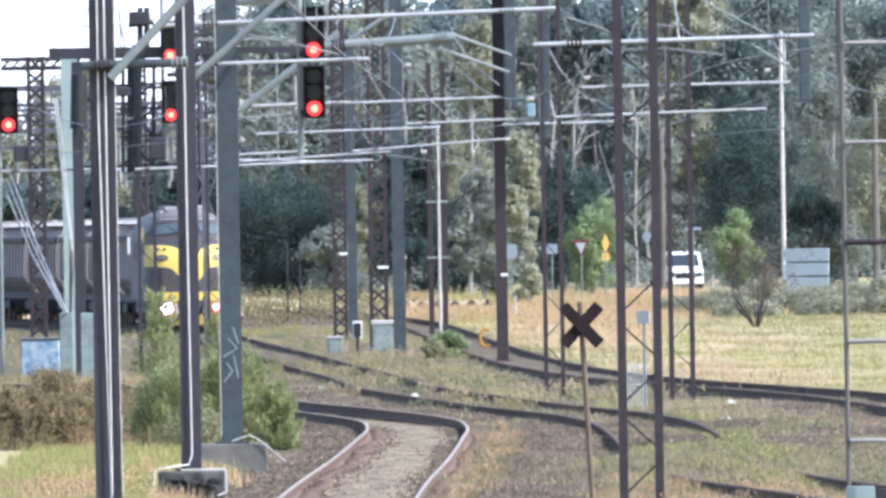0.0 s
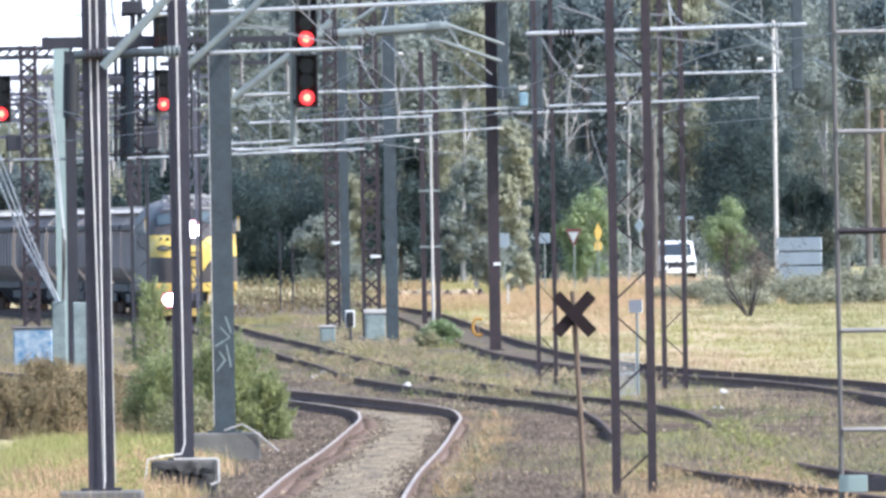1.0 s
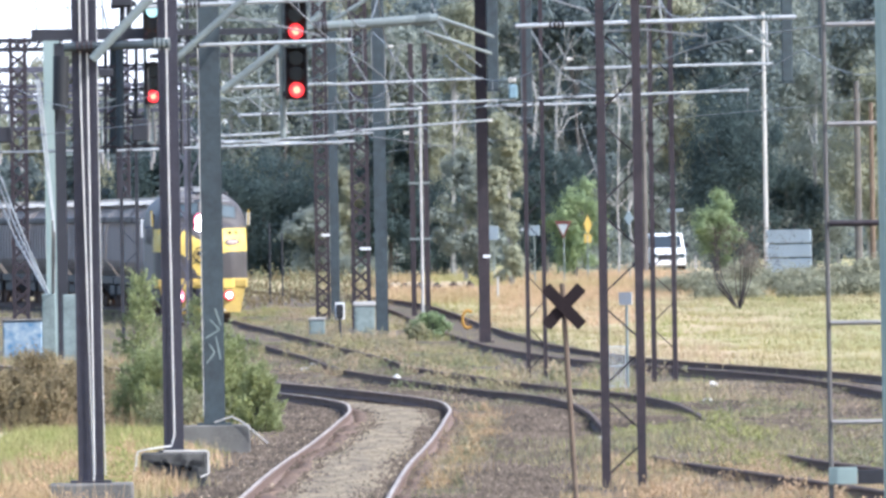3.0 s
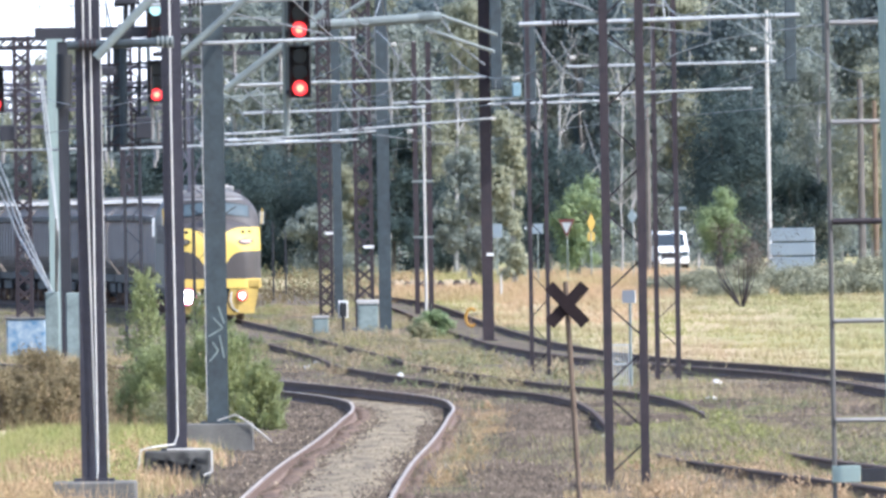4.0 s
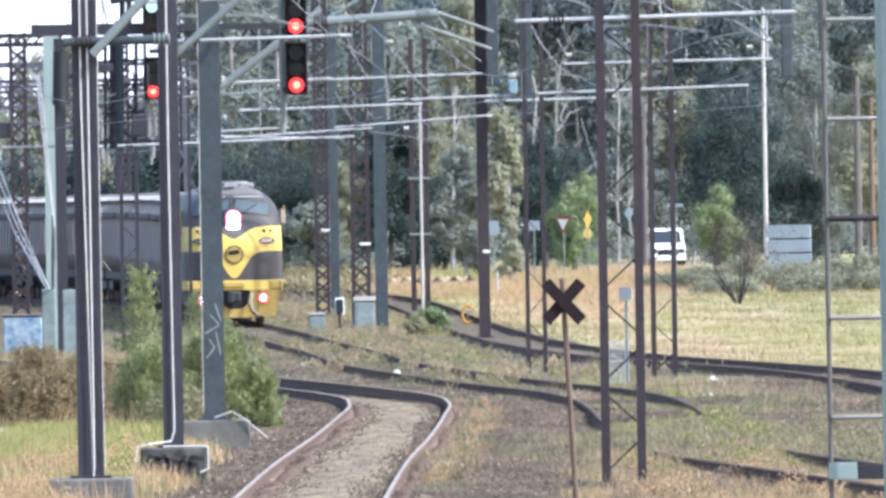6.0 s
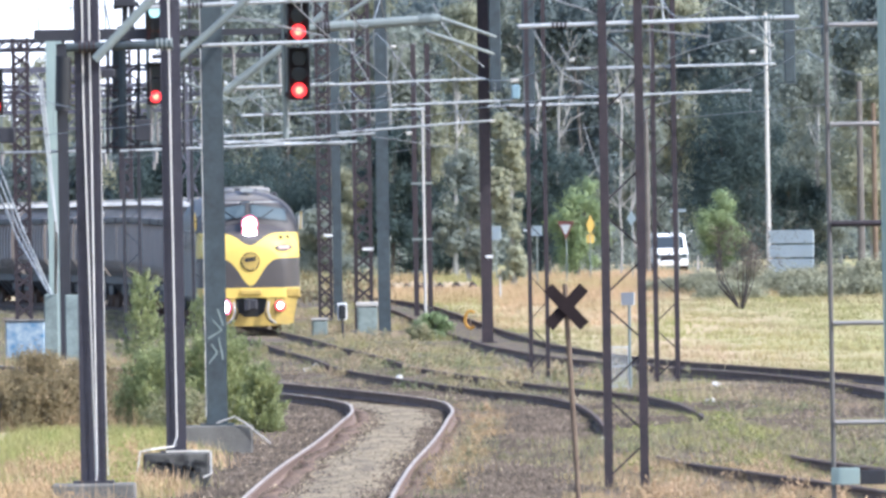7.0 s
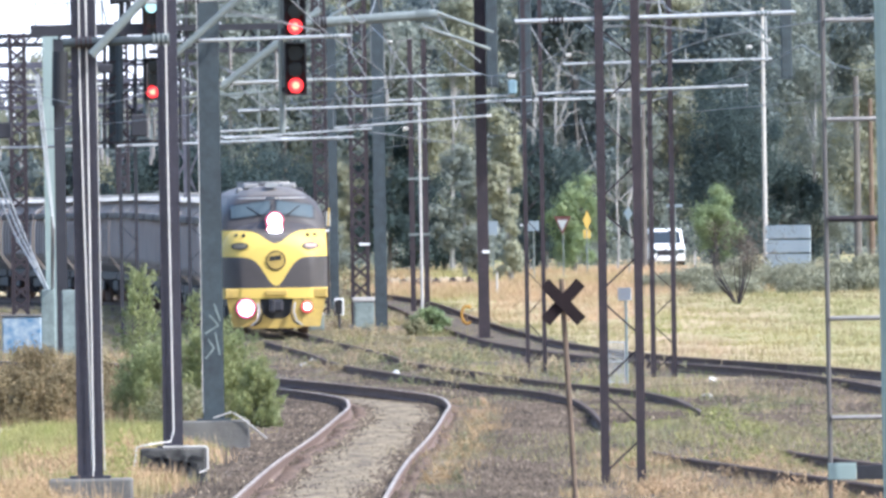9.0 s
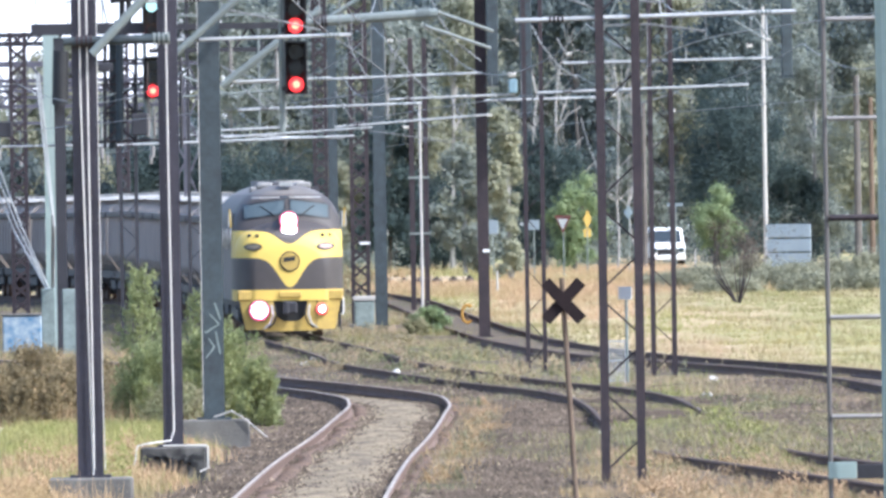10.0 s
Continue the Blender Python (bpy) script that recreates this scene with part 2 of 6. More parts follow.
def polyline(bm, pts, r, n=6):
    """A round tube of one piece through the points."""
    pts = [Vector(p) for p in pts]
    rings = []
    for i, p in enumerate(pts):
        d = (pts[min(i + 1, len(pts) - 1)] - pts[max(i - 1, 0)]).normalized()
        u = d.cross(Vector((0, 1, 0)) if abs(d.y) < 0.9 else Vector((1, 0, 0))).normalized()
        w = d.cross(u)
        rings.append([bm.verts.new(p + (u * math.cos(6.28318 * k / n) + w * math.sin(6.28318 * k / n)) * r) for k in range(n)])
    for a, b in zip(rings, rings[1:]):
        for k in range(n):
            bm.faces.new((a[k], a[(k + 1) % n], b[(k + 1) % n], b[k]))
    bm.faces.new(list(reversed(rings[0])))
    bm.faces.new(rings[-1])
    return bm


def spline(pts, step=2.0):
    """Smooth plan curve through (y, x) knots, sampled along y."""
    ys = np.array([p[0] for p in pts], float)
    xs = np.array([p[1] for p in pts], float)
    yy = np.arange(ys[0], ys[-1] + 0.01, step)
    dx = np.gradient(xs, ys)
    i = np.clip(np.searchsorted(ys, yy) - 1, 0, len(ys) - 2)
    h = ys[i + 1] - ys[i]
    t = (yy - ys[i]) / h
    out = (2 * t**3 - 3 * t**2 + 1) * xs[i] + (t**3 - 2 * t**2 + t) * h * dx[i] + (-2 * t**3 + 3 * t**2) * xs[i + 1] + (t**3 - t**2) * h * dx[i + 1]
    return yy, out


def rise(y):
    """Rail level along the line: flat, then a gentle climb away."""
    return 0.0032 * np.clip(np.asarray(y, float) - 440, 0, 140) + 0.0010 * np.clip(np.asarray(y, float) - 580, 0, 500)


TRACK_NEAR = [(60, -2.0), (120, -1.75), (186, -1.5), (213, -1.33), (240, -1.05), (265, -0.86), (284, -0.78), (296, -0.98), (304, -1.42), (314, -2.15), (330, -3.5), (360, -6.2), (420, -12.0)]
TRACK_TRAIN = [(60, 13.5), (150, 8.2), (180, 6.2), (195, 5.2), (205, 4.45), (215, 3.75), (230, 3.32), (255, 3.2), (275, 3.15), (288, 3.0), (300, 2.6), (320, 1.2), (340, 0.05), (364, -1.2), (409, -2.55), (454, -4.12), (515, -6.80), (572, -9.15), (592, -10.2), (615, -12.0), (645, -15.2), (685, -20.6), (740, -29.5), (820, -43), (950, -66)]
TRACK_RIGHT = [(200, 8.9), (250, 9.0), (280, 8.85), (312, 8.35), (340, 7.2), (357, 5.9), (375, 4.5), (404, 3.05), (430, 2.2), (456, 1.45), (500, 0.35), (555, -0.75), (600, -1.9), (660, -4.2), (740, -8.0)]


def ground_z(x, y):
    """Ballast level: a little below the rails, with low undulation."""
    x, y = np.asarray(x, float), np.asarray(y, float)
    z = rise(y) - 0.17
    z = z + 0.05 * np.sin(x * 0.9 + y * 0.11) * np.sin(y * 0.07 + 1.3)
    left = np.clip((-x - 2.8 - np.clip(y - 290, 0, 60) * 0.09) / 1.5, 0, 1)
    z = z + 0.12 * left * np.clip((330 - y) / 60, 0, 1)
    z = z + 0.08 * np.clip((x - 2 - 0.006 * np.clip(y - 400, 0, 600)) / 8, 0, 1) * np.clip((y - 430) / 120, 0, 1)
    z = z + 0.36 * np.exp(-(((x - 3.3) / 1.7) ** 2) - ((y - 229) / 11) ** 2)
    return z


# ---- ground ----
def grid_sheet(xs, ys):
    X, Y = np.meshgrid(xs, ys)
    Z = ground_z(X, Y)
    n, k = X.shape
    v = np.stack([X, Y, Z], -1).reshape(-1, 3)
    a = (np.arange(n - 1)[:, None] * k + np.arange(k - 1)).reshape(-1)
    return v.tolist(), np.stack([a, a + 1, a + k + 1, a + k], 1).tolist()


_xs = np.concatenate([[-900, -300, -120, -60, -40], np.arange(-30, 34, 0.5), [45, 60, 120, 300, 900]])
_ys = np.concatenate([[-300, -60, 0, 30, 60, 90], np.arange(110, 480, 1.5), np.arange(480, 1000, 8), [1100, 1400, 2000, 3500]])
ground = tagged(part("ground", grid_sheet(_xs, _ys), [M_GROUND, M_TURF], smooth=True), "dry grey-brown soil and cinders of a railway yard", "ground", kind="structure")


_ry, _rx = spline(TRACK_RIGHT, 1.0)
for p in ground.data.polygons:
    cx, cy, _ = p.center
    if (cy > 290 and cx > np.interp(cy, _ry, _rx) + 1.6) or cy > 700 or (cx < -3.2 and cy < 265):
        p.material_index = 1


# ---- tracks ----
def rail_line(curve, off, y0=None, y1=None):
    yy, xx = spline(curve, 1.5)
    if y0 is not None:
        k = (yy >= y0) & (yy <= y1)
        yy, xx = yy[k], xx[k]
    dx = np.gradient(xx, yy)
    nn = np.sqrt(1 + dx * dx)
    return np.stack([xx + off / nn, yy - off * dx / nn, rise(yy)], 1)


def rail_mesh(line):
    """Flat-bottomed rail section carried along a line."""
    prof = [(-0.068, -0.17), (0.068, -0.17), (0.068, -0.155), (0.012, -0.13), (0.012, -0.05), (0.037, -0.037), (0.037, -0.010), (0.023, 0.0), (-0.023, 0.0), (-0.037, -0.010), (-0.037, -0.037), (-0.012, -0.05), (-0.012, -0.13), (-0.068, -0.155)]
    k = len(prof)
    d = np.gradient(line, axis=0)
    d /= np.linalg.norm(d, axis=1)[:, None]
    s = np.stack([d[:, 1], -d[:, 0], 0 * d[:, 0]], 1)
    v = np.concatenate([(line + s * p[0] + np.array([0, 0, p[1]]))[:, None] for p in prof], 1).reshape(-1, 3)
    f = [(i * k + j, i * k + (j + 1) % k, (i + 1) * k + (j + 1) % k, (i + 1) * k + j) for i in range(len(line) - 1) for j in range(k)]
    return v.tolist(), f


def track(curve, label, y0=None, y1=None, head=M_DULLHEAD):
    t = empty("railway_track")
    for off in (-0.835, 0.835):
        r = part("rail", rail_mesh(rail_line(curve, off, y0, y1)), [M_RAILSIDE, head], t)
        for i, p in enumerate(r.data.polygons):
            p.material_index = 1 if i % 14 == 7 else 0
    return tagged(t, label, "railway track", "tracks")


track(TRACK_NEAR, "broad-gauge track with worn shiny rails in fouled ballast", 80, 400, M_RAILHEAD)
track(TRACK_TRAIN, "curving track with rusty rails half sunk in weeds", 150, 900)
track(TRACK_RIGHT, "dark rusty track beside the dry grass field", 200, 740)


# ---- scatter ----
rng = np.random.default_rng(7)


def stones(pts, size):
    """Angular stones: squashed octahedra, joined."""
    base = np.array([(1, 0, 0), (0, 1, 0), (-1, 0, 0), (0, -1, 0), (0, 0, 1)], float)
    fc = np.array([(0, 1, 4), (1, 2, 4), (2, 3, 4), (3, 0, 4)])
    n = len(pts)
    s = size * rng.uniform(0.5, 1.3, (n, 1, 1))
    v = base[None] * s * rng.uniform(0.6, 1.3, (n, 5, 3))
    a = rng.uniform(0, 6.28, n)
    c, sn = np.cos(a)[:, None], np.sin(a)[:, None]
    v = np.stack([v[..., 0] * c - v[..., 1] * sn, v[..., 0] * sn + v[..., 1] * c, v[..., 2]], -1) + pts[:, None]
    return v.reshape(-1, 3), (fc[None] + 5 * np.arange(n)[:, None, None]).reshape(-1, 3)


def quick(name, v, f, material, label, category):
    me = bpy.data.meshes.new(name)
    k = f.shape[1]
    me.vertices.add(len(v))
    me.vertices.foreach_set("co", np.ascontiguousarray(v, dtype=np.float32).ravel())
    me.loops.add(f.size)
    me.loops.foreach_set("vertex_index", f.ravel().astype(np.int32))
    me.polygons.add(len(f))
    me.polygons.foreach_set("loop_start", np.arange(0, f.size, k, dtype=np.int32))
    me.update(calc_edges=True)
    me.validate()
    me.materials.append(material)
    ob = new(name, me)
    if category:
        tagged(ob, label, category, kind="stuff")
    elif label:
        ob["label"] = label
    return ob


def band(curve, n, half, y0, y1, power=1.6):
    """Random points in a strip along a track, denser near the viewer."""
    yy, xx = spline(curve, 1.0)
    y = y0 + (y1 - y0) * rng.uniform(0, 1, n) ** power
    x = np.interp(y, yy, xx) + rng.uniform(-half, half, n)
    return np.stack([x, y, ground_z(x, y)], 1)


def blades(pts, h, w, lean=0.35, plain=False):
    """Grass blades: bent narrow strips, or plain slivers for far grass."""
    n = len(pts)
    a = rng.uniform(0, 6.28, n)
    d = np.stack([np.cos(a), np.sin(a), 0 * a], 1)
    side = np.stack([-np.sin(a), np.cos(a), 0 * a], 1) * (w * rng.uniform(0.6, 1.4, n))[:, None]
    hh = h * rng.uniform(0.45, 1.25, n) * np.repeat(rng.uniform(0.45, 1.5, n // 24 + 1), 24)[:n]
    up = np.array([0, 0, 1.0])
    l = rng.uniform(0.0, lean, n)
    p1 = pts + up * (hh * 0.6)[:, None] + d * (hh * l * 0.4)[:, None]
    p2 = pts + up * hh[:, None] + d * (hh * l)[:, None]
    if plain:
        v = np.stack([pts - side * 1.3, pts + side * 1.3, p2], 1).reshape(-1, 3)
        return v, np.arange(3 * n).reshape(n, 3)
    v = np.stack([pts - side, pts + side, p1 + side * 0.8, p2, p1 - side * 0.8], 1).reshape(-1, 3)
    f = np.array([(0, 1, 2), (0, 2, 4), (4, 2, 3)])
    return v, (f[None] + 5 * np.arange(n)[:, None, None]).reshape(-1, 3)


def clumped(pts, per, spread):
    """The same number of points, gathered into tufts."""
    return tufts(pts[rng.integers(0, len(pts), max(1, len(pts) // per))], per, spread)


def tufts(centres, per, spread):
    c = np.repeat(centres, per, 0)
    c = c + np.concatenate([rng.normal(0, spread, (len(c), 2)), np.zeros((len(c), 1))], 1)
    c[:, 2] = ground_z(c[:, 0], c[:, 1])
    return c


def field(n, x0, x1, y0, y1, power=1.0):
    y = y0 + (y1 - y0) * rng.uniform(0, 1, n) ** power
    x = rng.uniform(x0, x1, n)
    return np.stack([x, y, ground_z(x, y)], 1)


def bed(curve, off0, off1, y0, y1, lift, material, label):
    """A strip of ground along a track with ragged edges, lying on the ballast."""
    yy, xx = spline(curve, 0.75)
    k = (yy >= y0) & (yy <= y1)
    yy, xx = yy[k], xx[k]
    v, f, m = [], [], 7
    for i, (y, x) in enumerate(zip(yy, xx)):
        a = off0 + 0.16 * noise.noise(Vector((y * 0.35, off0, 0)))
        c = off1 + 0.16 * noise.noise(Vector((y * 0.35, off1, 4)))
        for j in range(m):
            o = a + (c - a) * j / (m - 1)
            crown = math.sin(math.pi * j / (m - 1))
            v.append((x + o, y, float(ground_z(x + o, y)) - 0.02 + (lift + 0.02) * crown ** 0.5 + 0.015 * crown * noise.noise(Vector((o * 3, y * 0.6, 1)))))
    for i in range(len(yy) - 1):
        for j in range(m - 1):
            a = i * m + j
            f.append((a, a + 1, a + m + 1, a + m))
    return tagged(part("ballast_bed", (v, f), material, smooth=True), label, "ballast", kind="stuff")


bed(TRACK_NEAR, -0.62, 0.70, 150, 318, 0.045, M_SANDBED, "pale sandy fouled ballast between the rails")
bed(TRACK_NEAR, 1.02, 1.36, 150, 262, 0.035, M_SANDBED, "pale sandy shoulder beside the rail")
bed(TRACK_NEAR, -0.80, -0.52, 150, 300, 0.05, M_RUSTBED, "rust-stained ballast along the rail")
bed(TRACK_NEAR, 0.87, 1.10, 150, 296, 0.05, M_RUSTBED, "rust-stained ballast along the rail")
quick("ballast", *stones(band(TRACK_NEAR, 44000, 2.7, 175, 330), 0.042), M_STONE, "grey-brown crushed stone ballast beside the rails", "ballast")
quick("fouled_ballast", *stones(band(TRACK_NEAR, 15000, 0.66, 175, 320), 0.03), M_SANDSTONE, "pale sandy fouled ballast between the rails", "ballast")
quick("yard_ballast", *stones(field(28000, -0.5, 4.2, 178, 300, 1.4), 0.046), M_STONE, "grey crushed stone between the tracks", "ballast")
quick("pale_stones", *stones(np.concatenate([band(TRACK_NEAR, 1500, 2.6, 178, 320), field(1800, 0, 7, 180, 320)]), 0.038), M_SANDSTONE, "scattered pale stones on the dark ballast", "ballast")
quick("siding_ballast", *stones(np.concatenate([band(TRACK_TRAIN, 16000, 2.2, 200, 460), field(14000, 3, 8, 225, 330)]), 0.045), M_STONE, "brown-grey ballast along the curving track", "ballast")


# ---- masts ----
def gz(x, y):
    return float(ground_z(x, y))


def h_mast(x, y, h, w, material, label, footing=0.0, rz=0.0, stain=None):
    """Rolled H-section column on a base plate, with an optional concrete footing."""
    z = gz(x, y)
    m = empty("overhead_mast", x, y, z, rz)
    z0 = footing
    b = B()
    t = 0.02
    a = w / 2
    prism(b, [(-a, -a), (a, -a), (a, t - a), (t / 2, t - a), (t / 2, a - t), (a, a - t), (a, a), (-a, a), (-a, a - t), (-t / 2, a - t), (-t / 2, t - a), (-a, t - a)], z0, h)
    part("column", b, material, m)
    b = B()
    box(b, -w * 0.8, w * 0.8, -w * 0.8, w * 0.8, z0 + 0.002, z0 + 0.03)
    part("base_plate", b, material, m)
    if footing:
        b = B()
        box(b, -w * 1.65, w * 1.65, -w * 1.5, w * 1.5, -0.3, footing, 0.02)
        part("footing", b, stain or M_CONCRETE, m, "weathered concrete footing block")
    return tagged(m, label, "overhead mast", "overhead line masts")


def laced_mast(x, y, h, gap, w, material, label, lean=0.0, pitch=1.1, rz=0.0):
    """Two channel legs joined by single diagonal lacing bars."""
    z = gz(x, y)
    m = empty("laced_mast", x, y, z, rz)
    for s in (-1, 1):
        b = B()
        cx = s * gap / 2
        q, e = w / 2, 0.012
        prism(b, [(cx - q, -0.05), (cx + q, -0.05), (cx + q, 0.07), (cx + q - e, 0.07), (cx + q - e, e - 0.05), (cx - q + e, e - 0.05), (cx - q + e, 0.07), (cx - q, 0.07)], -0.1, h)
        part("leg", b, material, m)
    k, up = 0.15, True
    while k < h - pitch * 0.4:
        b = B()
        p, q = (-gap / 2, gap / 2) if up else (gap / 2, -gap / 2)
        bar(b, (p, 0.02, k), (q, 0.02, k + pitch * 0.36), 0.022, 0.012)
        part("lacing_bar", b, material, m)
        k, up = k + pitch * 0.5, not up
    return tagged(m, label, "overhead mast", "laced overhead masts")


def lattice_mast(x, y, h, w, material, label):
    """Square lattice tower: four angle legs with crossed lacing on each face."""
    z = gz(x, y)
    m = empty("lattice_mast", x, y, z)
    for sx in (-1, 1):
        for sy in (-1, 1):
            b = B()
            p, q, e = sx * w / 2, sy * w / 2, w * 0.20
            prism(b, [(p, q), (p - sx * e, q), (p - sx * e, q - sy * 0.014), (p - sx * 0.014, q - sy * 0.014), (p - sx * 0.014, q - sy * e), (p, q - sy * e)], -0.1, h)
            bmesh.ops.recalc_face_normals(b, faces=list(b.faces))
            part("leg", b, material, m)
    n = max(2, int(h / (w * 0.85)))
    for face in range(2):
        yy = (-1, 1)[face] * (w / 2 + 0.012)
        for i in range(n):
            a, c = i * h / n, (i + 1) * h / n
            part("lacing_bar", bar(B(), (-w / 2, yy, a), (w / 2, yy, c), 0.07, 0.012), material, m)
            part("lacing_bar", bar(B(), (w / 2, yy + 0.013, a), (-w / 2, yy + 0.013, c), 0.07, 0.012), material, m)
    b = B()
    box(b, -w * 0.7, w * 0.7, -w * 0.7, w * 0.7, -0.3, 0.12, 0.02)
    part("footing", b, M_CONCRETE, m)
    return tagged(m, label, "lattice mast", "lattice overhead masts")


mast_a = h_mast(-3.84, 182.71, 9.0, 0.275, M_MAST, "dark brown steel overhead mast on concrete footing, white conduit", 0.42)
mast_b = h_mast(-3.35, 208.05, 9.6, 0.245, M_MAST, "dark steel overhead mast with white conduit on a graffitied footing", 0.42, stain=M_DARKTAG)
mast_c = h_mast(-3.25, 237.76, 9.8, 0.30, M_GREENSTEEL, "weathered grey-green steel overhead mast on a concrete block", 0.38)
mast_m = h_mast(1.10, 459.07, 11.5, 0.31, M_BROWN, "dark brown overhead mast beside the curving track")
laced_mast(2.13, 203.01, 7.4, 0.43, 0.105, M_BROWN, "red-brown laced twin-channel overhead mast in dry grass")
laced_mast(4.40, 338.90, 8.2, 0.42, 0.10, M_BROWN, "brown laced twin-channel overhead mast by the far track")
laced_mast(1.97, 361.96, 8.6, 0.36, 0.09, M_BROWN, "slim brown laced overhead mast")
mast_l = lattice_mast(-2.44, 500, 11.5, 0.56, M_BROWN, "rusty brown lattice overhead mast")
mast_k = lattice_mast(-3.86, 540, 11.8, 0.46, M_BROWN, "rusty brown lattice overhead mast")
lattice_mast(-11.74, 470, 8.6, 0.48, M_BROWN, "dark lattice gantry mast beside the train")
h_mast(-1.80, 490, 11, 0.36, M_GREENSTEEL, "grey-green steel column beside a lattice mast")
h_mast(-9.89, 430, 8.2, 0.40, M_PALEGREEN, "pale green painted steel gantry column")
h_mast(-9.55, 424, 8.0, 0.27, M_DARK, "dark steel column beside a pale green one")
laced_mast(-8.15, 440.00, 7.2, 0.40, 0.09, M_DARK, "thin dark laced mast before the wagons")
laced_mast(-6.45, 445.00, 9.5, 0.40, 0.09, M_DARK, "thin dark laced mast before the wagons")
lattice_mast(-12.05, 640.00, 10.6, 0.50, M_BROWN, "far dark lattice mast of the gantry")
mast_t = laced_mast(-0.76, 560.00, 9.0, 0.46, 0.17, M_BROWN, "dark red-brown twin-leg mast by the grass bank")
h_mast(-3.59, 560.00, 9.5, 0.30, M_GREENSTEEL, "far grey steel column beside a lattice mast")


def conduit(mast, runs, r, label=""):
    for pts in runs:
        part("conduit", polyline(B(), pts, r), M_CONDUIT, mast, label)


conduit(mast_a, [[(-0.05, -0.18, 9.0), (-0.045, -0.18, 4.5), (0.03, -0.18, 0.45), (0.05, -0.45, 0.05)], [(0.02, -0.19, 9.0), (0.035, -0.19, 4.0), (0.04, -0.19, 0.5)]], 0.010, "white cable conduit")
# Not a cable: thin pale tube standing in for sunlight on the right flange edge.
conduit(mast_a, [[(0.13, -0.17, 9.0), (0.145, -0.17, 1.4), (0.16, -0.17, 0.5)]], 0.005)
conduit(mast_b, [[(-0.015, -0.16, 9.6), (-0.01, -0.16, 4.0), (0.01, -0.16, 0.62), (-0.03, -0.2, 0.5), (-0.30, -0.46, 0.47), (-0.44, -0.48, 0.44), (-0.47, -0.50, 0.2)], [(-0.12, -0.48, 0.44), (0.41, -0.48, 0.44), (0.43, -0.50, 0.42), (0.43, -0.52, 0.16), (0.33, -0.56, 0.12)]], 0.0115, "white cable conduit with elbows")
conduit(mast_c, [[(-0.155, -0.155, 9.8), (-0.155, -0.155, 5.0), (-0.15, -0.155, 0.5)]], 0.005)
b = B()
polyline(b, [(0.0, -0.46, 0.42), (0.25, -0.47, 0.50), (0.42, -0.48, 0.40), (0.75, -0.5, 0.12)], 0.012)
part("loose_cable", b, M_PALEPOLE, mast_c)
for m_, w_, z_ in ((mast_m, 0.31, 2.3), (mast_l, 0.56, 2.46), (mast_k, 0.46, 2.75), (mast_a, 0.275, 8.0)):
    b = B()
    box(b, -0.02, w_ / 2 + 0.02, -w_ / 2 - 0.02, -w_ / 2 - 0.003, z_, z_ + 0.08)
    part("reflector_plate", b, M_WHITE, m_, "small white reflector plate")


for z_ in (2.5, 4.35):
    part("cross_tie", box(B(), -0.36, 0.36, -0.075, -0.052, z_, z_ + 0.07), M_STRUT, mast_t)

# ---- overhead arms and wires ----
def arm(a, c, r, label, material=M_GALV, braces=(), brace_r=0.03, drops=()):
    """Horizontal registration tube with end cap, insulators, braces and hangers."""
    t = empty("overhead_crossbeam")
    part("tube", tube(B(), a, c, r, n=10), material, t)
    av, cv = Vector(a), Vector(c)
    for k in (0.12, 0.86):
        p = av.lerp(cv, k)
        b = B()
        d = (cv - av).normalized()
        for i in range(4):
            tube(b, p + d * (i * 0.05), p + d * (i * 0.05 + 0.025), r * 1.35, n=10)
        part("insulator", b, M_STRUT if k > 0.5 else M_BROWN, t)
    for p, q in braces:
        part("brace", tube(B(), p, q, brace_r, n=8), M_STRUT, t)
    for p, q in drops:
        part("hanger", tube(B(), p, q, 0.012, n=6), M_GALV, t)
    return tagged(t, label, "overhead arm", "overhead line arms")


arm((-3.73, 209.00, 5.78), (1.22, 209.00, 5.92), 0.026, "pale galvanised tube of the overhead line", braces=[((-3.29, 208.70, 5.10), (-2.01, 208.70, 6.21))], brace_r=0.045)
arm((-4.06, 182.50, 5.00), (-2.93, 182.50, 5.02), 0.05, "grey steel bracket arm on a mast", M_GREENSTEEL, braces=[((-3.75, 182.30, 4.86), (-2.83, 182.30, 5.82))], brace_r=0.05)
arm((-3.43, 208.80, 5.29), (-1.09, 208.80, 5.33), 0.022, "white galvanised overhead registration tube")
arm((-3.34, 239.60, 5.03), (-1.54, 239.60, 5.07), 0.022, "galvanised overhead tube on the grey mast", braces=[((-3.10, 239.60, 4.98), (-1.68, 239.60, 6.05))], brace_r=0.055)
arm((-2.01, 239.60, 5.86), (-0.02, 239.60, 5.97), 0.07, "broad grey-green steel arm of the overhead line", M_STRUT, braces=[((-0.08, 240.00, 6.01), (0.94, 300.00, 6.40)), ((-0.25, 240.00, 5.81), (0.89, 300.00, 6.10)), ((-2.01, 240.00, 5.66), (-0.88, 240.00, 6.36))], brace_r=0.03)
jumper_holder = arm((-4.22, 339.00, 5.89), (0.83, 339.00, 6.01), 0.026, "galvanised overhead tube across the tracks")
arm((-4.66, 390.00, 5.71), (-0.43, 390.00, 5.80), 0.028, "galvanised overhead tube across the tracks")
arm((-2.88, 458.00, 5.69), (1.33, 458.00, 5.96), 0.03, "galvanised overhead tube on the dark mast")
arm((-1.39, 457.00, 6.40), (2.02, 457.00, 6.49), 0.033, "galvanised overhead tube by the grey hangers")
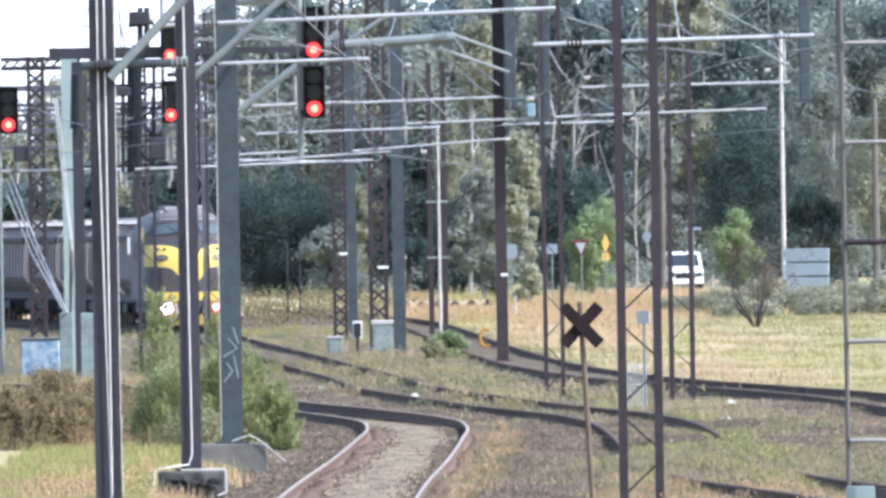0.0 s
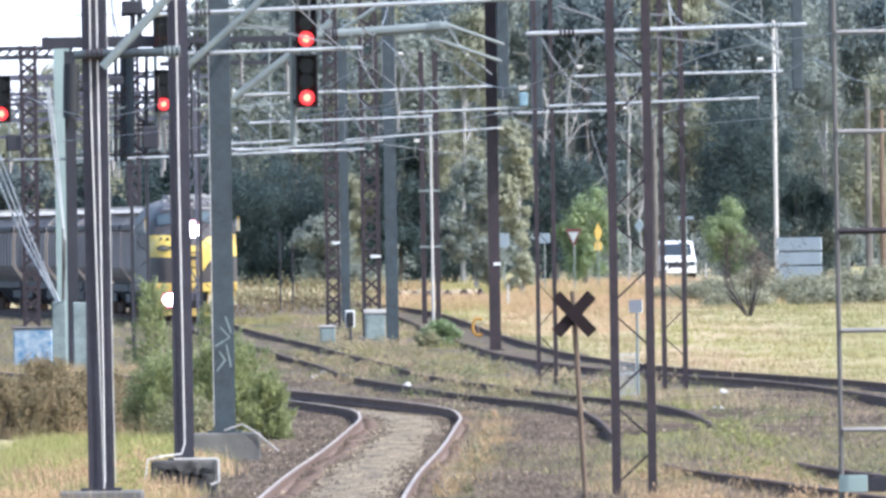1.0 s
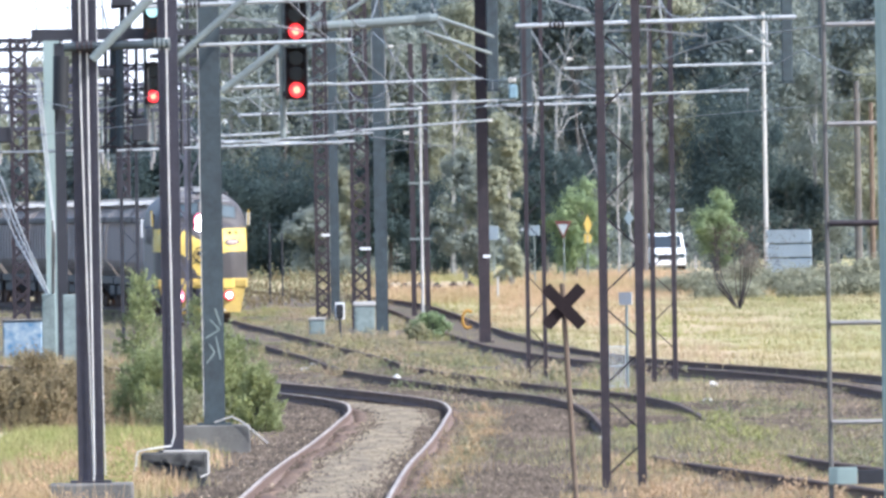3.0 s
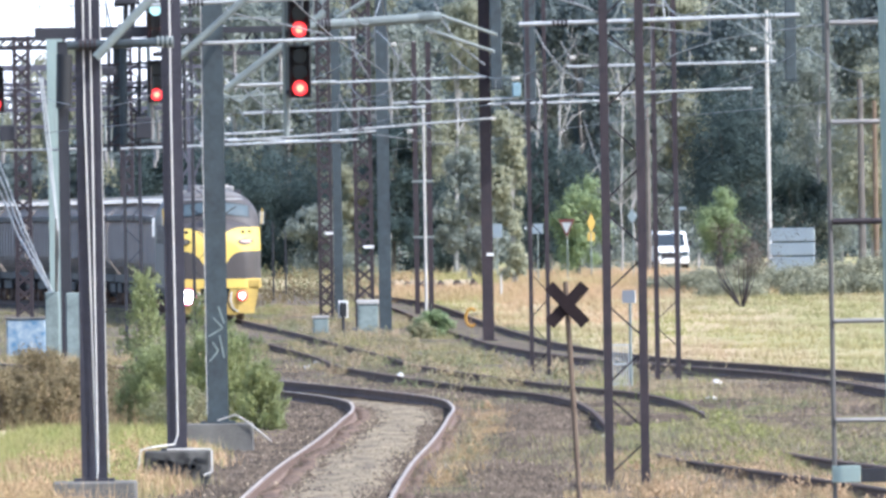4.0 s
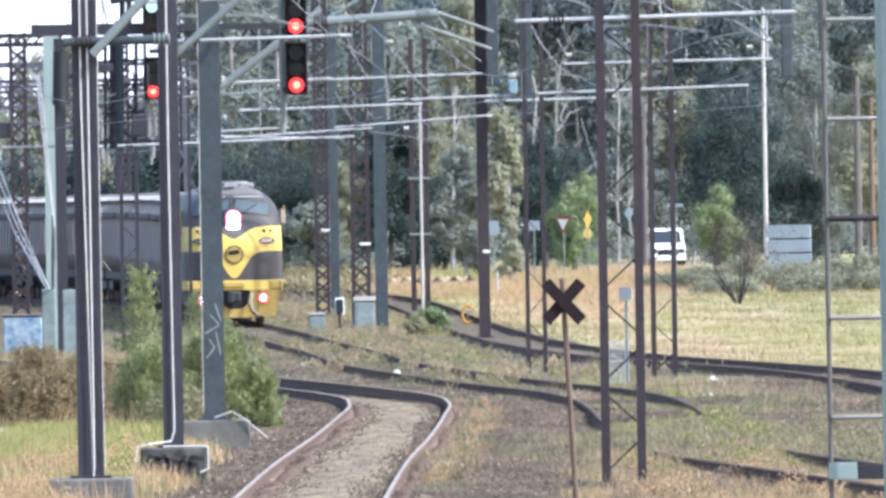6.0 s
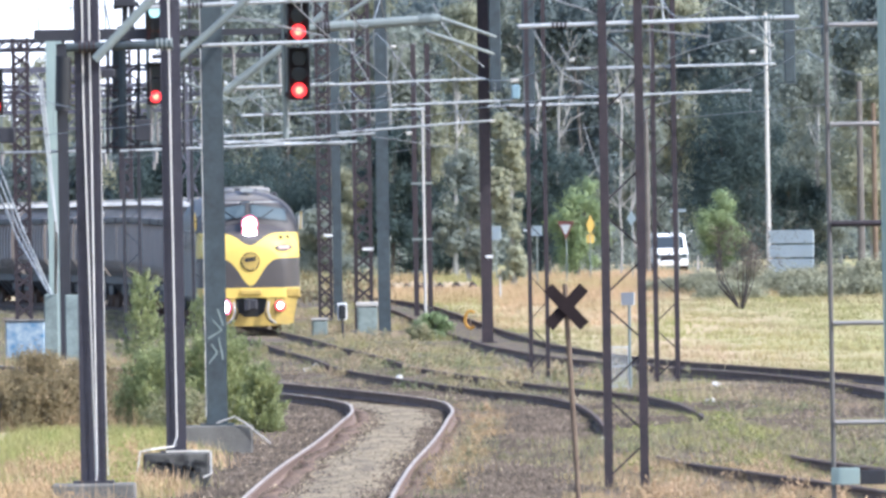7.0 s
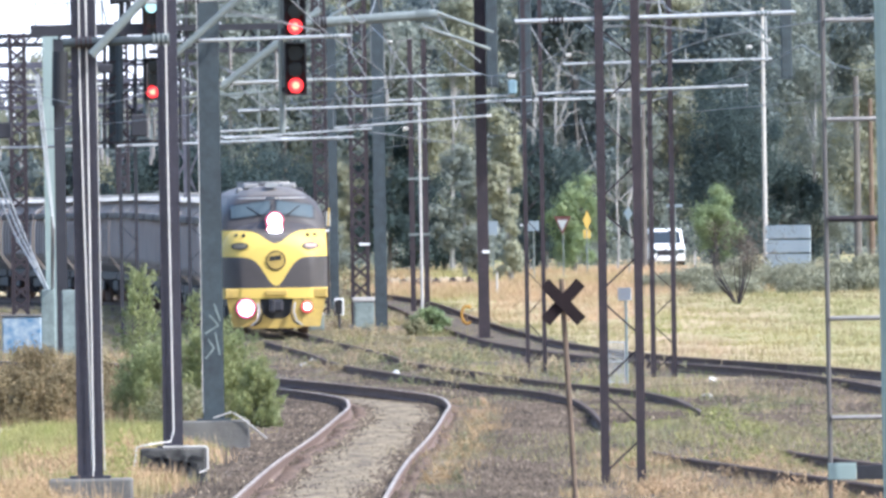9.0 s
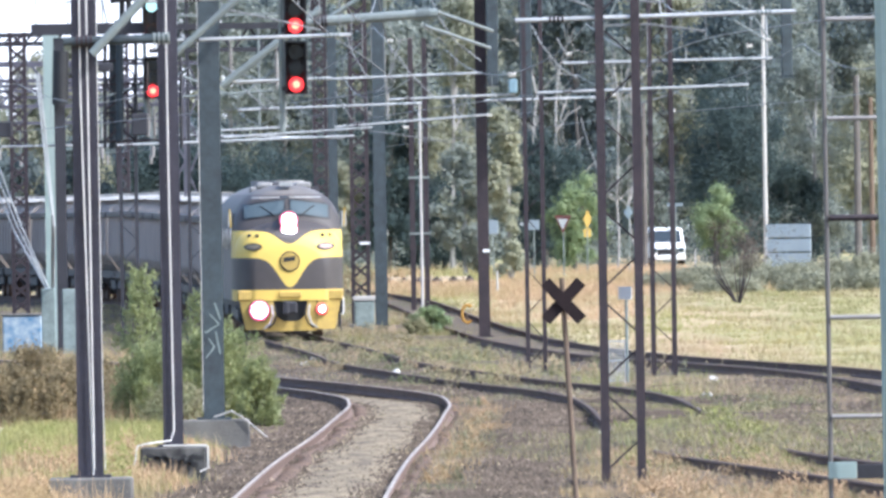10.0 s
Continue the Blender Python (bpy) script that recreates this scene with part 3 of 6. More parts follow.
arm((0.91, 203.00, 5.40), (4.28, 203.00, 5.46), 0.027, "white galvanised tube on the laced mast", drops=[((2.61, 203.00, 5.92), (2.66, 203.00, 5.43)), ((3.92, 203.00, 5.43), (3.93, 203.00, 4.88))], braces=[((3.52, 203.00, 5.37), (3.99, 203.00, 5.07)), ((3.76, 203.00, 5.42), (3.98, 203.00, 5.09)), ((2.17, 203.00, 5.72), (1.89, 203.00, 5.11)), ((2.92, 203.00, 5.91), (3.79, 203.00, 5.44))], brace_r=0.012)
arm((2.47, 339.00, 6.18), (6.66, 339.00, 6.22), 0.029, "galvanised overhead tube by the far track", drops=[((4.93, 339.00, 6.45), (4.93, 339.00, 6.18))])
arm((1.95, 338.50, 5.59), (6.17, 338.50, 5.69), 0.027, "galvanised overhead tube by the far track")
arm((0.94, 364.00, 5.64), (3.39, 364.00, 5.67), 0.027, "galvanised overhead tube on the slim mast")
arm((3.93, 339.00, 5.33), (4.72, 339.00, 5.55), 0.016, "thin curved steady arm of the overhead line", braces=[((4.72, 339.00, 5.55), (5.09, 339.00, 5.43))], brace_r=0.014)
for a_, c_ in [((-9.02, 439.80, 5.18), (-2.26, 439.80, 5.34)), ((-6.45, 445.00, 5.54), (-3.99, 445.00, 5.63)), ((-7.24, 499.60, 5.64), (-1.81, 499.60, 5.92)), ((-11.53, 424.10, 5.12), (-8.84, 424.10, 5.13)), ((-8.39, 530.00, 5.96), (-3.08, 530.00, 5.77))]:
    arm(a_, c_, 0.032, "distant pale overhead tube above the train")
# steel hangers below a high portal beam
portal = empty("portal_gantry")
b = B()
box(b, -4.5, 13.5, 458.0, 458.7, 11.25, 11.7)
part("beam", b, M_GREENSTEEL, portal)
for x_, z_, w_ in ((1.42, 6.76, 0.32), (2.32, 5.91, 0.34), (9.40, 6.87, 0.30), (10.36, 7.62, 0.2)):
    b = B()
    box(b, x_ - w_ / 2, x_ + w_ / 2, 458.1, 458.5, z_, 11.25, 0.02)
    part("hanger_column", b, M_GREENSTEEL, portal)
    b = B()
    box(b, x_ - w_ * 0.7, x_ + w_ * 0.7, 458.08, 458.52, z_ - 0.04, z_ - 0.005)
    part("hanger_plate", b, M_GREENSTEEL, portal)
tagged(portal, "grey steel portal beam with hanging columns", "gantry")


def wire(name, pts, r, label, material=M_WIRE):
    return tagged(part(name, polyline(B(), pts, r, 5), material), label, "wire", "overhead wires")


def catenary(curve, spans, zc, zm):
    """Contact wire and sagging messenger with droppers along a track."""
    yy, xx = spline(curve, 1.0)
    t = empty("catenary_wire")
    con, mes = [], []
    for y0, y1 in zip(spans, spans[1:]):
        n = 10
        ys = [y0 + (y1 - y0) * i / n for i in range(n + 1)]
        p = [(float(np.interp(y, yy, xx)), y, zc + float(rise(y))) for y in ys]
        s = [(q[0], q[1], zm + float(rise(q[1])) - 0.7 * (1 - (2 * i / n - 1) ** 2)) for i, q in enumerate(p)]
        con += p[:-1]
        mes += s[:-1]
        for i in (2, 4, 6, 8):
            part("dropper", tube(B(), p[i], s[i], 0.006, n=5), M_WIRE, t)
    part("contact_wire", polyline(B(), con + [p[-1]], 0.008, 5), M_WIRE, t)
    part("messenger_wire", polyline(B(), mes + [s[-1]], 0.009, 5), M_WIRE, t)
    return tagged(t, "thin sagging overhead catenary wire above a track", "wire", "overhead wires")


catenary(TRACK_NEAR, [120, 165, 209, 255, 300, 345, 400], 5.35, 6.5)
catenary(TRACK_TRAIN, [150, 203, 250, 300, 339, 400, 452, 500, 560, 640], 5.35, 6.5)
catenary(TRACK_RIGHT, [200, 260, 300, 339, 400, 458, 500, 560, 640], 5.35, 6.5)
for pts in ([(-1.79, 300.00, 6.93), (-1.71, 300.00, 6.60), (-1.57, 300.00, 6.07), (-1.30, 300.00, 5.62)], [(-0.69, 300.00, 6.29), (-0.84, 300.00, 5.81), (-0.98, 300.00, 5.46), (-1.13, 300.00, 5.36)], [(-0.84, 300.00, 6.11), (-0.52, 300.00, 5.65), (-0.13, 300.00, 5.25)], [(-0.14, 280.00, 6.73), (-0.01, 280.00, 6.40), (0.27, 280.00, 5.99), (0.68, 280.00, 5.67)], [(1.51, 280.00, 6.25), (1.67, 280.00, 5.95), (1.95, 280.00, 5.57), (2.27, 280.00, 5.36)], [(1.93, 280.00, 6.04), (2.10, 280.00, 5.74)], [(-4.15, 339.00, 6.17), (-3.97, 339.00, 5.78), (-3.54, 339.00, 5.41)], [(-3.76, 339.00, 5.83), (-3.32, 339.00, 5.37), (-3.21, 339.00, 5.31)], [(-2.12, 339.00, 5.69), (-1.96, 339.00, 5.40), (-1.79, 339.00, 5.12)], [(2.79, 339.00, 5.10), (2.95, 339.00, 4.53), (3.12, 339.00, 4.02)], [(-1.89, 458.00, 5.57), (-0.82, 458.00, 5.40), (0.24, 458.00, 5.23)], [(1.29, 203.00, 5.73), (1.69, 203.00, 5.60), (1.90, 203.00, 5.51)], [(1.83, 203.00, 5.32), (2.50, 203.00, 5.33), (3.18, 203.00, 5.24)], [(-2.65, 209.00, 5.67), (-2.03, 209.00, 5.53), (-1.47, 209.00, 5.39)], [(2.24, 203.00, 5.62), (2.71, 203.00, 5.59)]):
    part("jumper_cable", polyline(B(), pts, 0.013, 5), M_WIRE, jumper_holder, "curved pale jumper cable")
for pts in ([(-11.37, 425.00, 5.27), (-10.62, 425.00, 3.20), (-9.90, 425.30, 1.47)], [(-11.39, 425.50, 4.92), (-10.71, 425.50, 3.13), (-9.90, 425.30, 1.44)], [(-11.41, 426.00, 4.56), (-10.79, 426.00, 2.99), (-9.91, 425.40, 1.41)], [(-10.10, 423.00, 6.93), (-9.98, 423.00, 5.52), (-9.76, 423.00, 3.40), (-9.84, 425.20, 1.52)], [(-10.05, 423.30, 6.94), (-9.91, 423.30, 5.52), (-9.72, 423.30, 3.11), (-9.81, 425.20, 1.52)]):
    wire("stay_wire", pts, 0.028, "taut pale stay cable of the gantry", M_GALV)

for p_, r_ in (((2.13, 280.00, 5.77), 0.06), ((3.71, 203.00, 5.05), 0.045), ((4.64, 339.00, 5.18), 0.07), ((4.02, 339.00, 5.84), 0.06), ((1.68, 400.00, 6.51), 0.12), ((-0.96, 458.00, 5.64), 0.10), ((-3.03, 339.00, 5.65), 0.07), ((-4.08, 440.00, 5.30), 0.10), ((1.31, 458.00, 5.94), 0.09), ((3.71, 364.00, 5.72), 0.07), ((-0.71, 240.00, 5.59), 0.05), ((3.94, 203.00, 5.13), 0.04)):
    b, r_ = B(), r_ * 0.6
    for i in range(3):
        tube(b, (p_[0] + (i - 1) * r_ * 0.9, p_[1], p_[2]), (p_[0] + (i - 1) * r_ * 0.9 + r_ * 0.5, p_[1], p_[2]), r_, r_ * 0.7, 10)
    part("insulator", b, M_CONDUIT, jumper_holder, "white porcelain insulator")
b = B()
box(b, 1.84, 2.07, 456.8, 457.1, 6.52, 6.90, 0.03)
part("junction_box", b, mat("pale_blue_enamel", (0.24, 0.36, 0.42), 0.5), portal, "pale blue box")

# ---- gantry on the far left ----
g = empty("signal_gantry")
b = B()
box(b, -10.24, -7.31, 423.8, 424.4, 7.90, 8.18)
part("platform_beam", b, M_DARK, g)
for p_, q_ in (((-10.11, 424.00, 8.15), (-10.12, 424.00, 9.12)), ((-8.44, 424.00, 8.12), (-8.45, 424.00, 9.13)), ((-10.12, 424.00, 9.12), (-8.45, 424.00, 9.14)), ((-10.11, 424.00, 8.71), (-8.44, 424.00, 8.73)), ((-9.31, 424.00, 8.13), (-9.30, 424.00, 9.13)), ((-8.32, 424.00, 8.12), (-8.51, 424.00, 9.13))):
    part("handrail", tube(B(), p_, q_, 0.022, n=6), M_GALV, g)
for p_, q_ in (((-8.19, 424.60, 8.12), (-8.24, 424.60, 5.05)), ((-8.02, 424.20, 8.12), (-8.06, 424.20, 5.21))):
    part("post", tube(B(), p_, q_, 0.10, n=8), M_GREENSTEEL, g)
for p_, q_ in (((-8.24, 424.00, 8.73), (-7.60, 424.00, 8.80)), ((-7.96, 424.00, 8.07), (-7.94, 424.00, 9.17)), ((-7.79, 424.00, 8.07), (-7.77, 424.00, 9.17))):
    part("bracket", tube(B(), p_, q_, 0.07, n=8), M_DARK, g)
b = B()
box(b, -8.22, -7.69, 423.7, 424.3, 8.72, 9.06, 0.03)
part("lamp_box", b, M_DARK, g)
b = B()
tube(b, (-9.49, 423.60, 7.50), (-9.53, 423.60, 6.15), 0.20, n=16)
part("cable_cover", b, M_BLACK, g)
for p_, q_ in (((-8.90, 424.20, 7.78), (-8.94, 424.20, 5.23)), ((-8.39, 424.20, 7.77), (-8.43, 424.20, 5.05)), ((-7.62, 424.20, 7.76), (-7.66, 424.20, 5.21)), ((-6.50, 424.20, 7.31), (-6.51, 424.20, 5.02))):
    part("post", tube(B(), p_, q_, 0.045, n=8), M_DARK, g)
for p_, q_ in (((-9.29, 424.20, 5.20), (-6.39, 424.20, 5.24)), ((-8.49, 424.20, 6.64), (-6.79, 424.20, 6.67)), ((-8.50, 424.20, 5.93), (-7.34, 424.20, 5.97)), ((-8.91, 424.20, 7.21), (-7.32, 424.20, 7.27)), ((-8.43, 424.20, 5.22), (-7.65, 424.20, 5.97)), ((-7.66, 424.20, 5.21), (-8.42, 424.20, 5.93)), ((-8.42, 424.20, 5.98), (-7.64, 424.20, 6.65)), ((-7.65, 424.20, 5.97), (-8.41, 424.20, 6.63)), ((-8.41, 424.20, 6.66), (-7.63, 424.20, 7.27))):
    part("lacing_bar", tube(B(), p_, q_, 0.03, n=6), M_BROWN, g)
for z_, h_, m_ in ((7.98, 0.16, M_DARK), (7.42, 0.11, M_DARK), (8.32, 0.06, M_STRUT)):
    part("truss_chord", box(B(), -7.30, -3.55, 424.6, 424.9, z_, z_ + h_), m_, g)
for i in range(9):
    xa = -7.25 + i * 0.41
    part("lacing_bar", bar(B(), (xa, 424.75, 7.45 if i % 2 else 8.05), (xa + 0.41, 424.75, 8.05 if i % 2 else 7.45), 0.06, 0.03), M_DARK, g)
for x_, z_, k_ in ((-7.33, 5.55, 14), (-7.18, 5.35, 5), (-6.62, 5.40, 7), (-4.10, 6.55, 8), (-3.92, 5.50, 6), (-8.68, 6.7, 6), (-5.25, 6.9, 6)):
    b = B()
    for i in range(k_):
        tube(b, (x_, 424.1, z_ + i * 0.105), (x_, 424.1, z_ + i * 0.105 + 0.07), 0.06, 0.04, 10)
    tube(b, (x_, 424.1, z_ - 0.1), (x_, 423.5, z_ + k_ * 0.105 + 0.15), 0.025, n=6)
    part("insulator_string", b, M_RUNG, g, "stained cream insulator string")
for x_, z_, w_, h_ in ((-7.75, 5.35, 0.42, 0.55), (-11.15, 5.35, 0.42, 0.4), (-8.55, 6.95, 0.35, 0.22)):
    part("equipment_box", box(B(), x_, x_ + w_, 423.4, 423.7, z_, z_ + h_, 0.03), M_DARK, g)
for p_, q_ in (((-7.62, 424.2, 7.3), (-5.1, 424.2, 6.25)), ((-5.1, 424.2, 6.25), (-3.6, 424.2, 7.35)), ((-8.9, 424.2, 6.2), (-6.5, 424.2, 6.9)), ((-6.5, 424.2, 6.3), (-4.2, 424.2, 6.42)), ((-5.55, 424.2, 8.0), (-5.55, 424.2, 5.3)), ((-4.55, 424.2, 8.0), (-4.55, 424.2, 5.5))):
    part("stay_bar", tube(B(), p_, q_, 0.032, n=6), M_STRUT, g)
tagged(g, "dark steel signal gantry with handrails and brackets", "gantry")
g2 = empty("gantry_beam")
b = B()
x0_, x1_ = -12.69, -10.49
for z_ in (8.45, 8.20):
    box(b, x0_, x1_, 469.8, 470.2, z_ - 0.06, z_ + 0.06)
part("chord", b, M_DARK, g2)
for i in range(8):
    xa = x0_ + (x1_ - x0_) * i / 8
    xb = x0_ + (x1_ - x0_) * (i + 1) / 8
    b = B()
    bar(b, (xa, 470, 8.20), (xb, 470, 8.45), 0.06, 0.03)
    part("lacing_bar", b, M_DARK, g2)
tagged(g2, "dark laced beam across the far tracks", "gantry")


def far_portal(y, x0, x1, z0, z1, label):
    """Laced portal across the tracks: two lattice legs and a truss beam with hangers."""
    t = empty("overhead_portal", 0, y, 0)
    for x in (x0, x1):
        for s in (-0.2, 0.2):
            part("leg", box(B(), x + s - 0.045, x + s + 0.045, -0.1, 0.1, gz(x, y) - 0.1, z1), M_BLUESTEEL, t)
        n = 9
        for i in range(n):
            za, zb = z1 * i / n, z1 * (i + 1) / n
            part("lacing_bar", bar(B(), (x - 0.2, -0.12, za if i % 2 else zb), (x + 0.2, -0.12, zb if i % 2 else za), 0.06, 0.02), M_BLUESTEEL, t)
    for z in (z0, z1):
        part("chord", box(B(), x0 - 0.3, x1 + 0.3, -0.08, 0.08, z - 0.06, z + 0.06), M_BLUESTEEL, t)
    m = int((x1 - x0) / 0.8)
    for i in range(m):
        xa, xb = x0 + (x1 - x0) * i / m, x0 + (x1 - x0) * (i + 1) / m
        part("lacing_bar", bar(B(), (xa, -0.1, z0 if i % 2 else z1), (xb, -0.1, z1 if i % 2 else z0), 0.06, 0.03), M_BLUESTEEL, t)
        if i % 2:
            part("hanger", tube(B(), (xa, 0, z0), (xa, 0, z0 - 1.3), 0.035, n=6), M_STRUT, t)
            part("insulator", tube(B(), (xa, 0, z0 - 1.3), (xa, 0, z0 - 1.65), 0.07, 0.05, 8), M_RUNG, t)
    return tagged(t, label, "gantry", "far overhead portals")


far_portal(528, -14.6, -8.2, 6.9, 7.7, "dark laced overhead portal behind the signal gantry")
far_portal(590, -17.5, -8.6, 7.9, 8.8, "dark laced overhead portal farther along the line")
far_portal(655, -20.5, -10.4, 7.2, 8.2, "far laced overhead portal above the wagons")
far_portal(720, -24.0, -13.5, 9.2, 10.2, "slender laced overhead portal above the wagons")


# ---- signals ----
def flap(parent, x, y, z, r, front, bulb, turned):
    """An added lens disc with a black back, which turns about its upright axis to imitate switching."""
    t = empty("lamp_switch_flap")
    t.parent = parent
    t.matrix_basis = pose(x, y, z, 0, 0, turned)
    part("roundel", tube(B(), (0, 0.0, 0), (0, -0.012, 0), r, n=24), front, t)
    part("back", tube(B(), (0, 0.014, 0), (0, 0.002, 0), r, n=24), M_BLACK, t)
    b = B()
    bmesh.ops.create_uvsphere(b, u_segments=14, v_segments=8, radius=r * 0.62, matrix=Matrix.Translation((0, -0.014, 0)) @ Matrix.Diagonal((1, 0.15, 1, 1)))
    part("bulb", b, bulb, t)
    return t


def colour_signal(x, y, z_top, z_low, r, label, flaps=False, post_x=-0.25, hood=0.22, hang=0.0):
    """Signal of two three-lens heads, red lowest, with hoods, on a post."""
    k = gz(x, y)
    k = hang or k
    t = empty("railway_signal", x, y, k)
    sp = r * 2.15
    made = []
    for z, moving in ((z_top - k, flaps), (z_low - k, False))[0 if z_top > z_low else 1:]:
        w = r * 1.5
        b = B()
        z0, z1 = z - sp * 0.62, z + sp * 2.7
        box(b, -w, w, 0.32, 0.36, z0, z1)
        box(b, -w, -w + 0.02, 0.0, 0.32, z0, z1)
        box(b, w - 0.02, w, 0.0, 0.32, z0, z1)
        box(b, -w + 0.02, w - 0.02, 0.0, 0.32, z1 - 0.02, z1)
        box(b, -w + 0.02, w - 0.02, 0.0, 0.32, z0, z0 + 0.02)
        h = part("signal_head", b, M_BLACK, t, "matt black three-lens signal head")
        for i in range(3):
            zz = z + i * sp
            b = B()
            for c in range(9):
                a0, a1 = math.pi * (c - 1) / 7, math.pi * c / 7
                q = [b.verts.new((r * 1.1 * math.cos(a), yy, zz + r * 1.1 * math.sin(a))) for a, yy in ((a0, 0.0), (a1, 0.0), (a1, -hood), (a0, -hood))]
                b.faces.new(q)
            part("hood", b, M_BLACK, h)
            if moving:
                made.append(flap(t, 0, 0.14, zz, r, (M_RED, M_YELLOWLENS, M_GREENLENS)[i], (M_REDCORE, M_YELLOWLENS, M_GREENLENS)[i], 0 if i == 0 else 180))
            else:
                o = part("roundel", tube(B(), (0, 0.16, zz), (0, 0.13, zz), r, n=24), M_GLASS if i else M_RED, h, "" if i else "lit red lens")
                if i == 0:
                    b = B()
                    bmesh.ops.create_uvsphere(b, u_segments=14, v_segments=8, radius=r * 0.5, matrix=Matrix.Translation((0, 0.125, zz)) @ Matrix.Diagonal((1, 0.15, 1, 1)))
                    part("bulb", b, M_REDCORE, o)
        b = B()
        box(b, min(post_x, 0), max(post_x, 0) + 0.05, 0.36, 0.42, z0 + 0.05, z0 + 0.12)
        part("bracket", b, M_DARK, t)
    b = B()
    tube(b, (post_x, 0.42, z_low - k - 3 * sp if hang else 0), (post_x, 0.42, 0 if hang else z_top - k + 3 * sp), 0.03 + r * 0.12, n=10)
    part("post", b, M_STRUT, t)
    return tagged(t, label, "railway signal", "colour-light signals"), made


# Lens radii are oversized so the discs take in the glow round each light.
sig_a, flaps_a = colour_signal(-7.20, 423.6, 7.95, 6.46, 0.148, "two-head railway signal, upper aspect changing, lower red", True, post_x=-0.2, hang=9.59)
sig_b, _ = colour_signal(-2.01, 236, 5.78, 4.96, 0.104, "two-head railway signal showing red over red", post_x=-0.2, hang=6.61, hood=0.16)
b = B()
tube(b, (-0.2, 0.42, -0.1), (-3.18 - (-2.01), 4.0, -0.1), 0.05, n=8)
part("outrigger", b, M_STRUT, sig_b)
colour_signal(-11.39, 428, 6.31, 6.31, 0.165, "far signal showing a red light beside the gantry")


# ---- lineside things ----
def crossbuck(x, y):
    t = empty("crossing_sign", x, y, gz(x, y))
    top = Vector((-0.135, 0, 2.52))
    part("post", tube(B(), (0, 0, -0.2), top, 0.028, n=8), M_WOOD, t, "leaning weathered post")
    c = top * 0.905
    for s, k in ((1, 0), (-1, 1)):
        d = Vector((s * math.sin(radians(43)), 0, math.cos(radians(43))))
        b = B()
        bar(b, c - d * 0.275 + Vector((0, -0.04 - 0.03 * k, 0)), c + d * 0.275 + Vector((0, -0.04 - 0.03 * k, 0)), 0.125, 0.02)
        part("board", b, M_XBOARD, t)
    return tagged(t, "dark X-shaped crossing boards on a leaning post", "crossing sign")


crossbuck(1.36, 175.24)


def sign(name, x, y, w, h, zc, material, label, rz=0, shape="box", border=None, post=True, cat="sign"):
    k = gz(x, y)
    t = empty(name, x, y, k, rz)
    z = zc - k
    def plate(ww, hh, yy, th=0.02):
        b = B()
        if shape == "down":
            pts = [(-ww / 2, hh / 2), (ww / 2, hh / 2), (0, -hh / 2)]
        elif shape == "diamond":
            pts = [(-ww / 2, 0), (0, hh / 2), (ww / 2, 0), (0, -hh / 2)]
        else:
            pts = [(-ww / 2, -hh / 2), (ww / 2, -hh / 2), (ww / 2, hh / 2), (-ww / 2, hh / 2)]
        b.faces.new([b.verts.new((p, yy, z + q)) for p, q in pts])
        gg = bmesh.ops.extrude_face_region(b, geom=list(b.faces))
        bmesh.ops.translate(b, vec=(0, th, 0), verts=[v for v in gg["geom"] if isinstance(v, bmesh.types.BMVert)])
        bmesh.ops.recalc_face_normals(b, faces=list(b.faces))
        return b
    pl = part("plate", plate(w, h, -0.05), border or material, t)
    if border:
        part("face", plate(w * 0.62, h * 0.62, -0.06, 0.008), material, pl)
    if post:
        part("post", tube(B(), (0, 0, -0.1), (0, 0, z + h / 2), 0.03, n=8), M_STRUT, t)
    return tagged(t, label, cat, "roadside signs")


sign("give_way_sign", 5.71, 800.00, 0.95, 0.85, 2.97, M_WHITE, "white and red give-way triangle on a post", rz=-34, shape="down", border=M_SIGNRED)
sign("warning_sign", 6.92, 810.00, 0.42, 1.0, 3.19, M_YELLOWSIGN, "yellow warning sign on a post", rz=20, shape="diamond")
sign("warning_sign", 6.93, 812.00, 0.36, 0.4, 2.54, M_YELLOWSIGN, "small yellow plate below a warning sign", rz=20)
sign("road_sign", 2.33, 780.00, 0.58, 0.64, 2.89, M_SIGNBACK, "grey back of a road sign on a post", rz=-32)
sign("road_sign", 4.21, 780.00, 0.62, 0.46, 2.96, M_SIGNBACK, "grey back of a road sign on a post", rz=-32)
sign("road_sign", 8.82, 800.00, 0.55, 0.7, 3.48, M_SIGNBACK, "pale diamond road sign", rz=-34, shape="diamond")
sign("street_sign", 11.84, 860.00, 0.95, 0.16, 3.88, M_SIGNBACK, "pale street name plate on a post", rz=-34)
sign("notice_board", 3.57, 331.00, 0.30, 0.25, 1.59, M_CONDUIT, "small pale grey notice board on a post", rz=-32)
# large three-panel board
t = empty("display_board", 14.32, 700.00, gz(14.32, 700.00), -33)
for i_, (va, vc) in enumerate(((397, 420), (423, 445), (448, 486))):
    b = B()
    box(b, -1.08, 1.08, -0.05, 0.0, 0.74 + (486 - vc) * 0.02338 - gz(14.32, 700.00), 0.74 + (486 - va) * 0.02338 - gz(14.32, 700.00), 0.01)
    part("panel", b, M_SIGNBACK, t)
for s in (-0.98, 0.98):
    part("post", tube(B(), (s, 0.06, -0.2), (s, 0.06, 2.86 - gz(14.32, 700.00)), 0.05, n=8), M_DARK, t)
tagged(t, "large blue-grey three-panel board seen from behind", "sign")


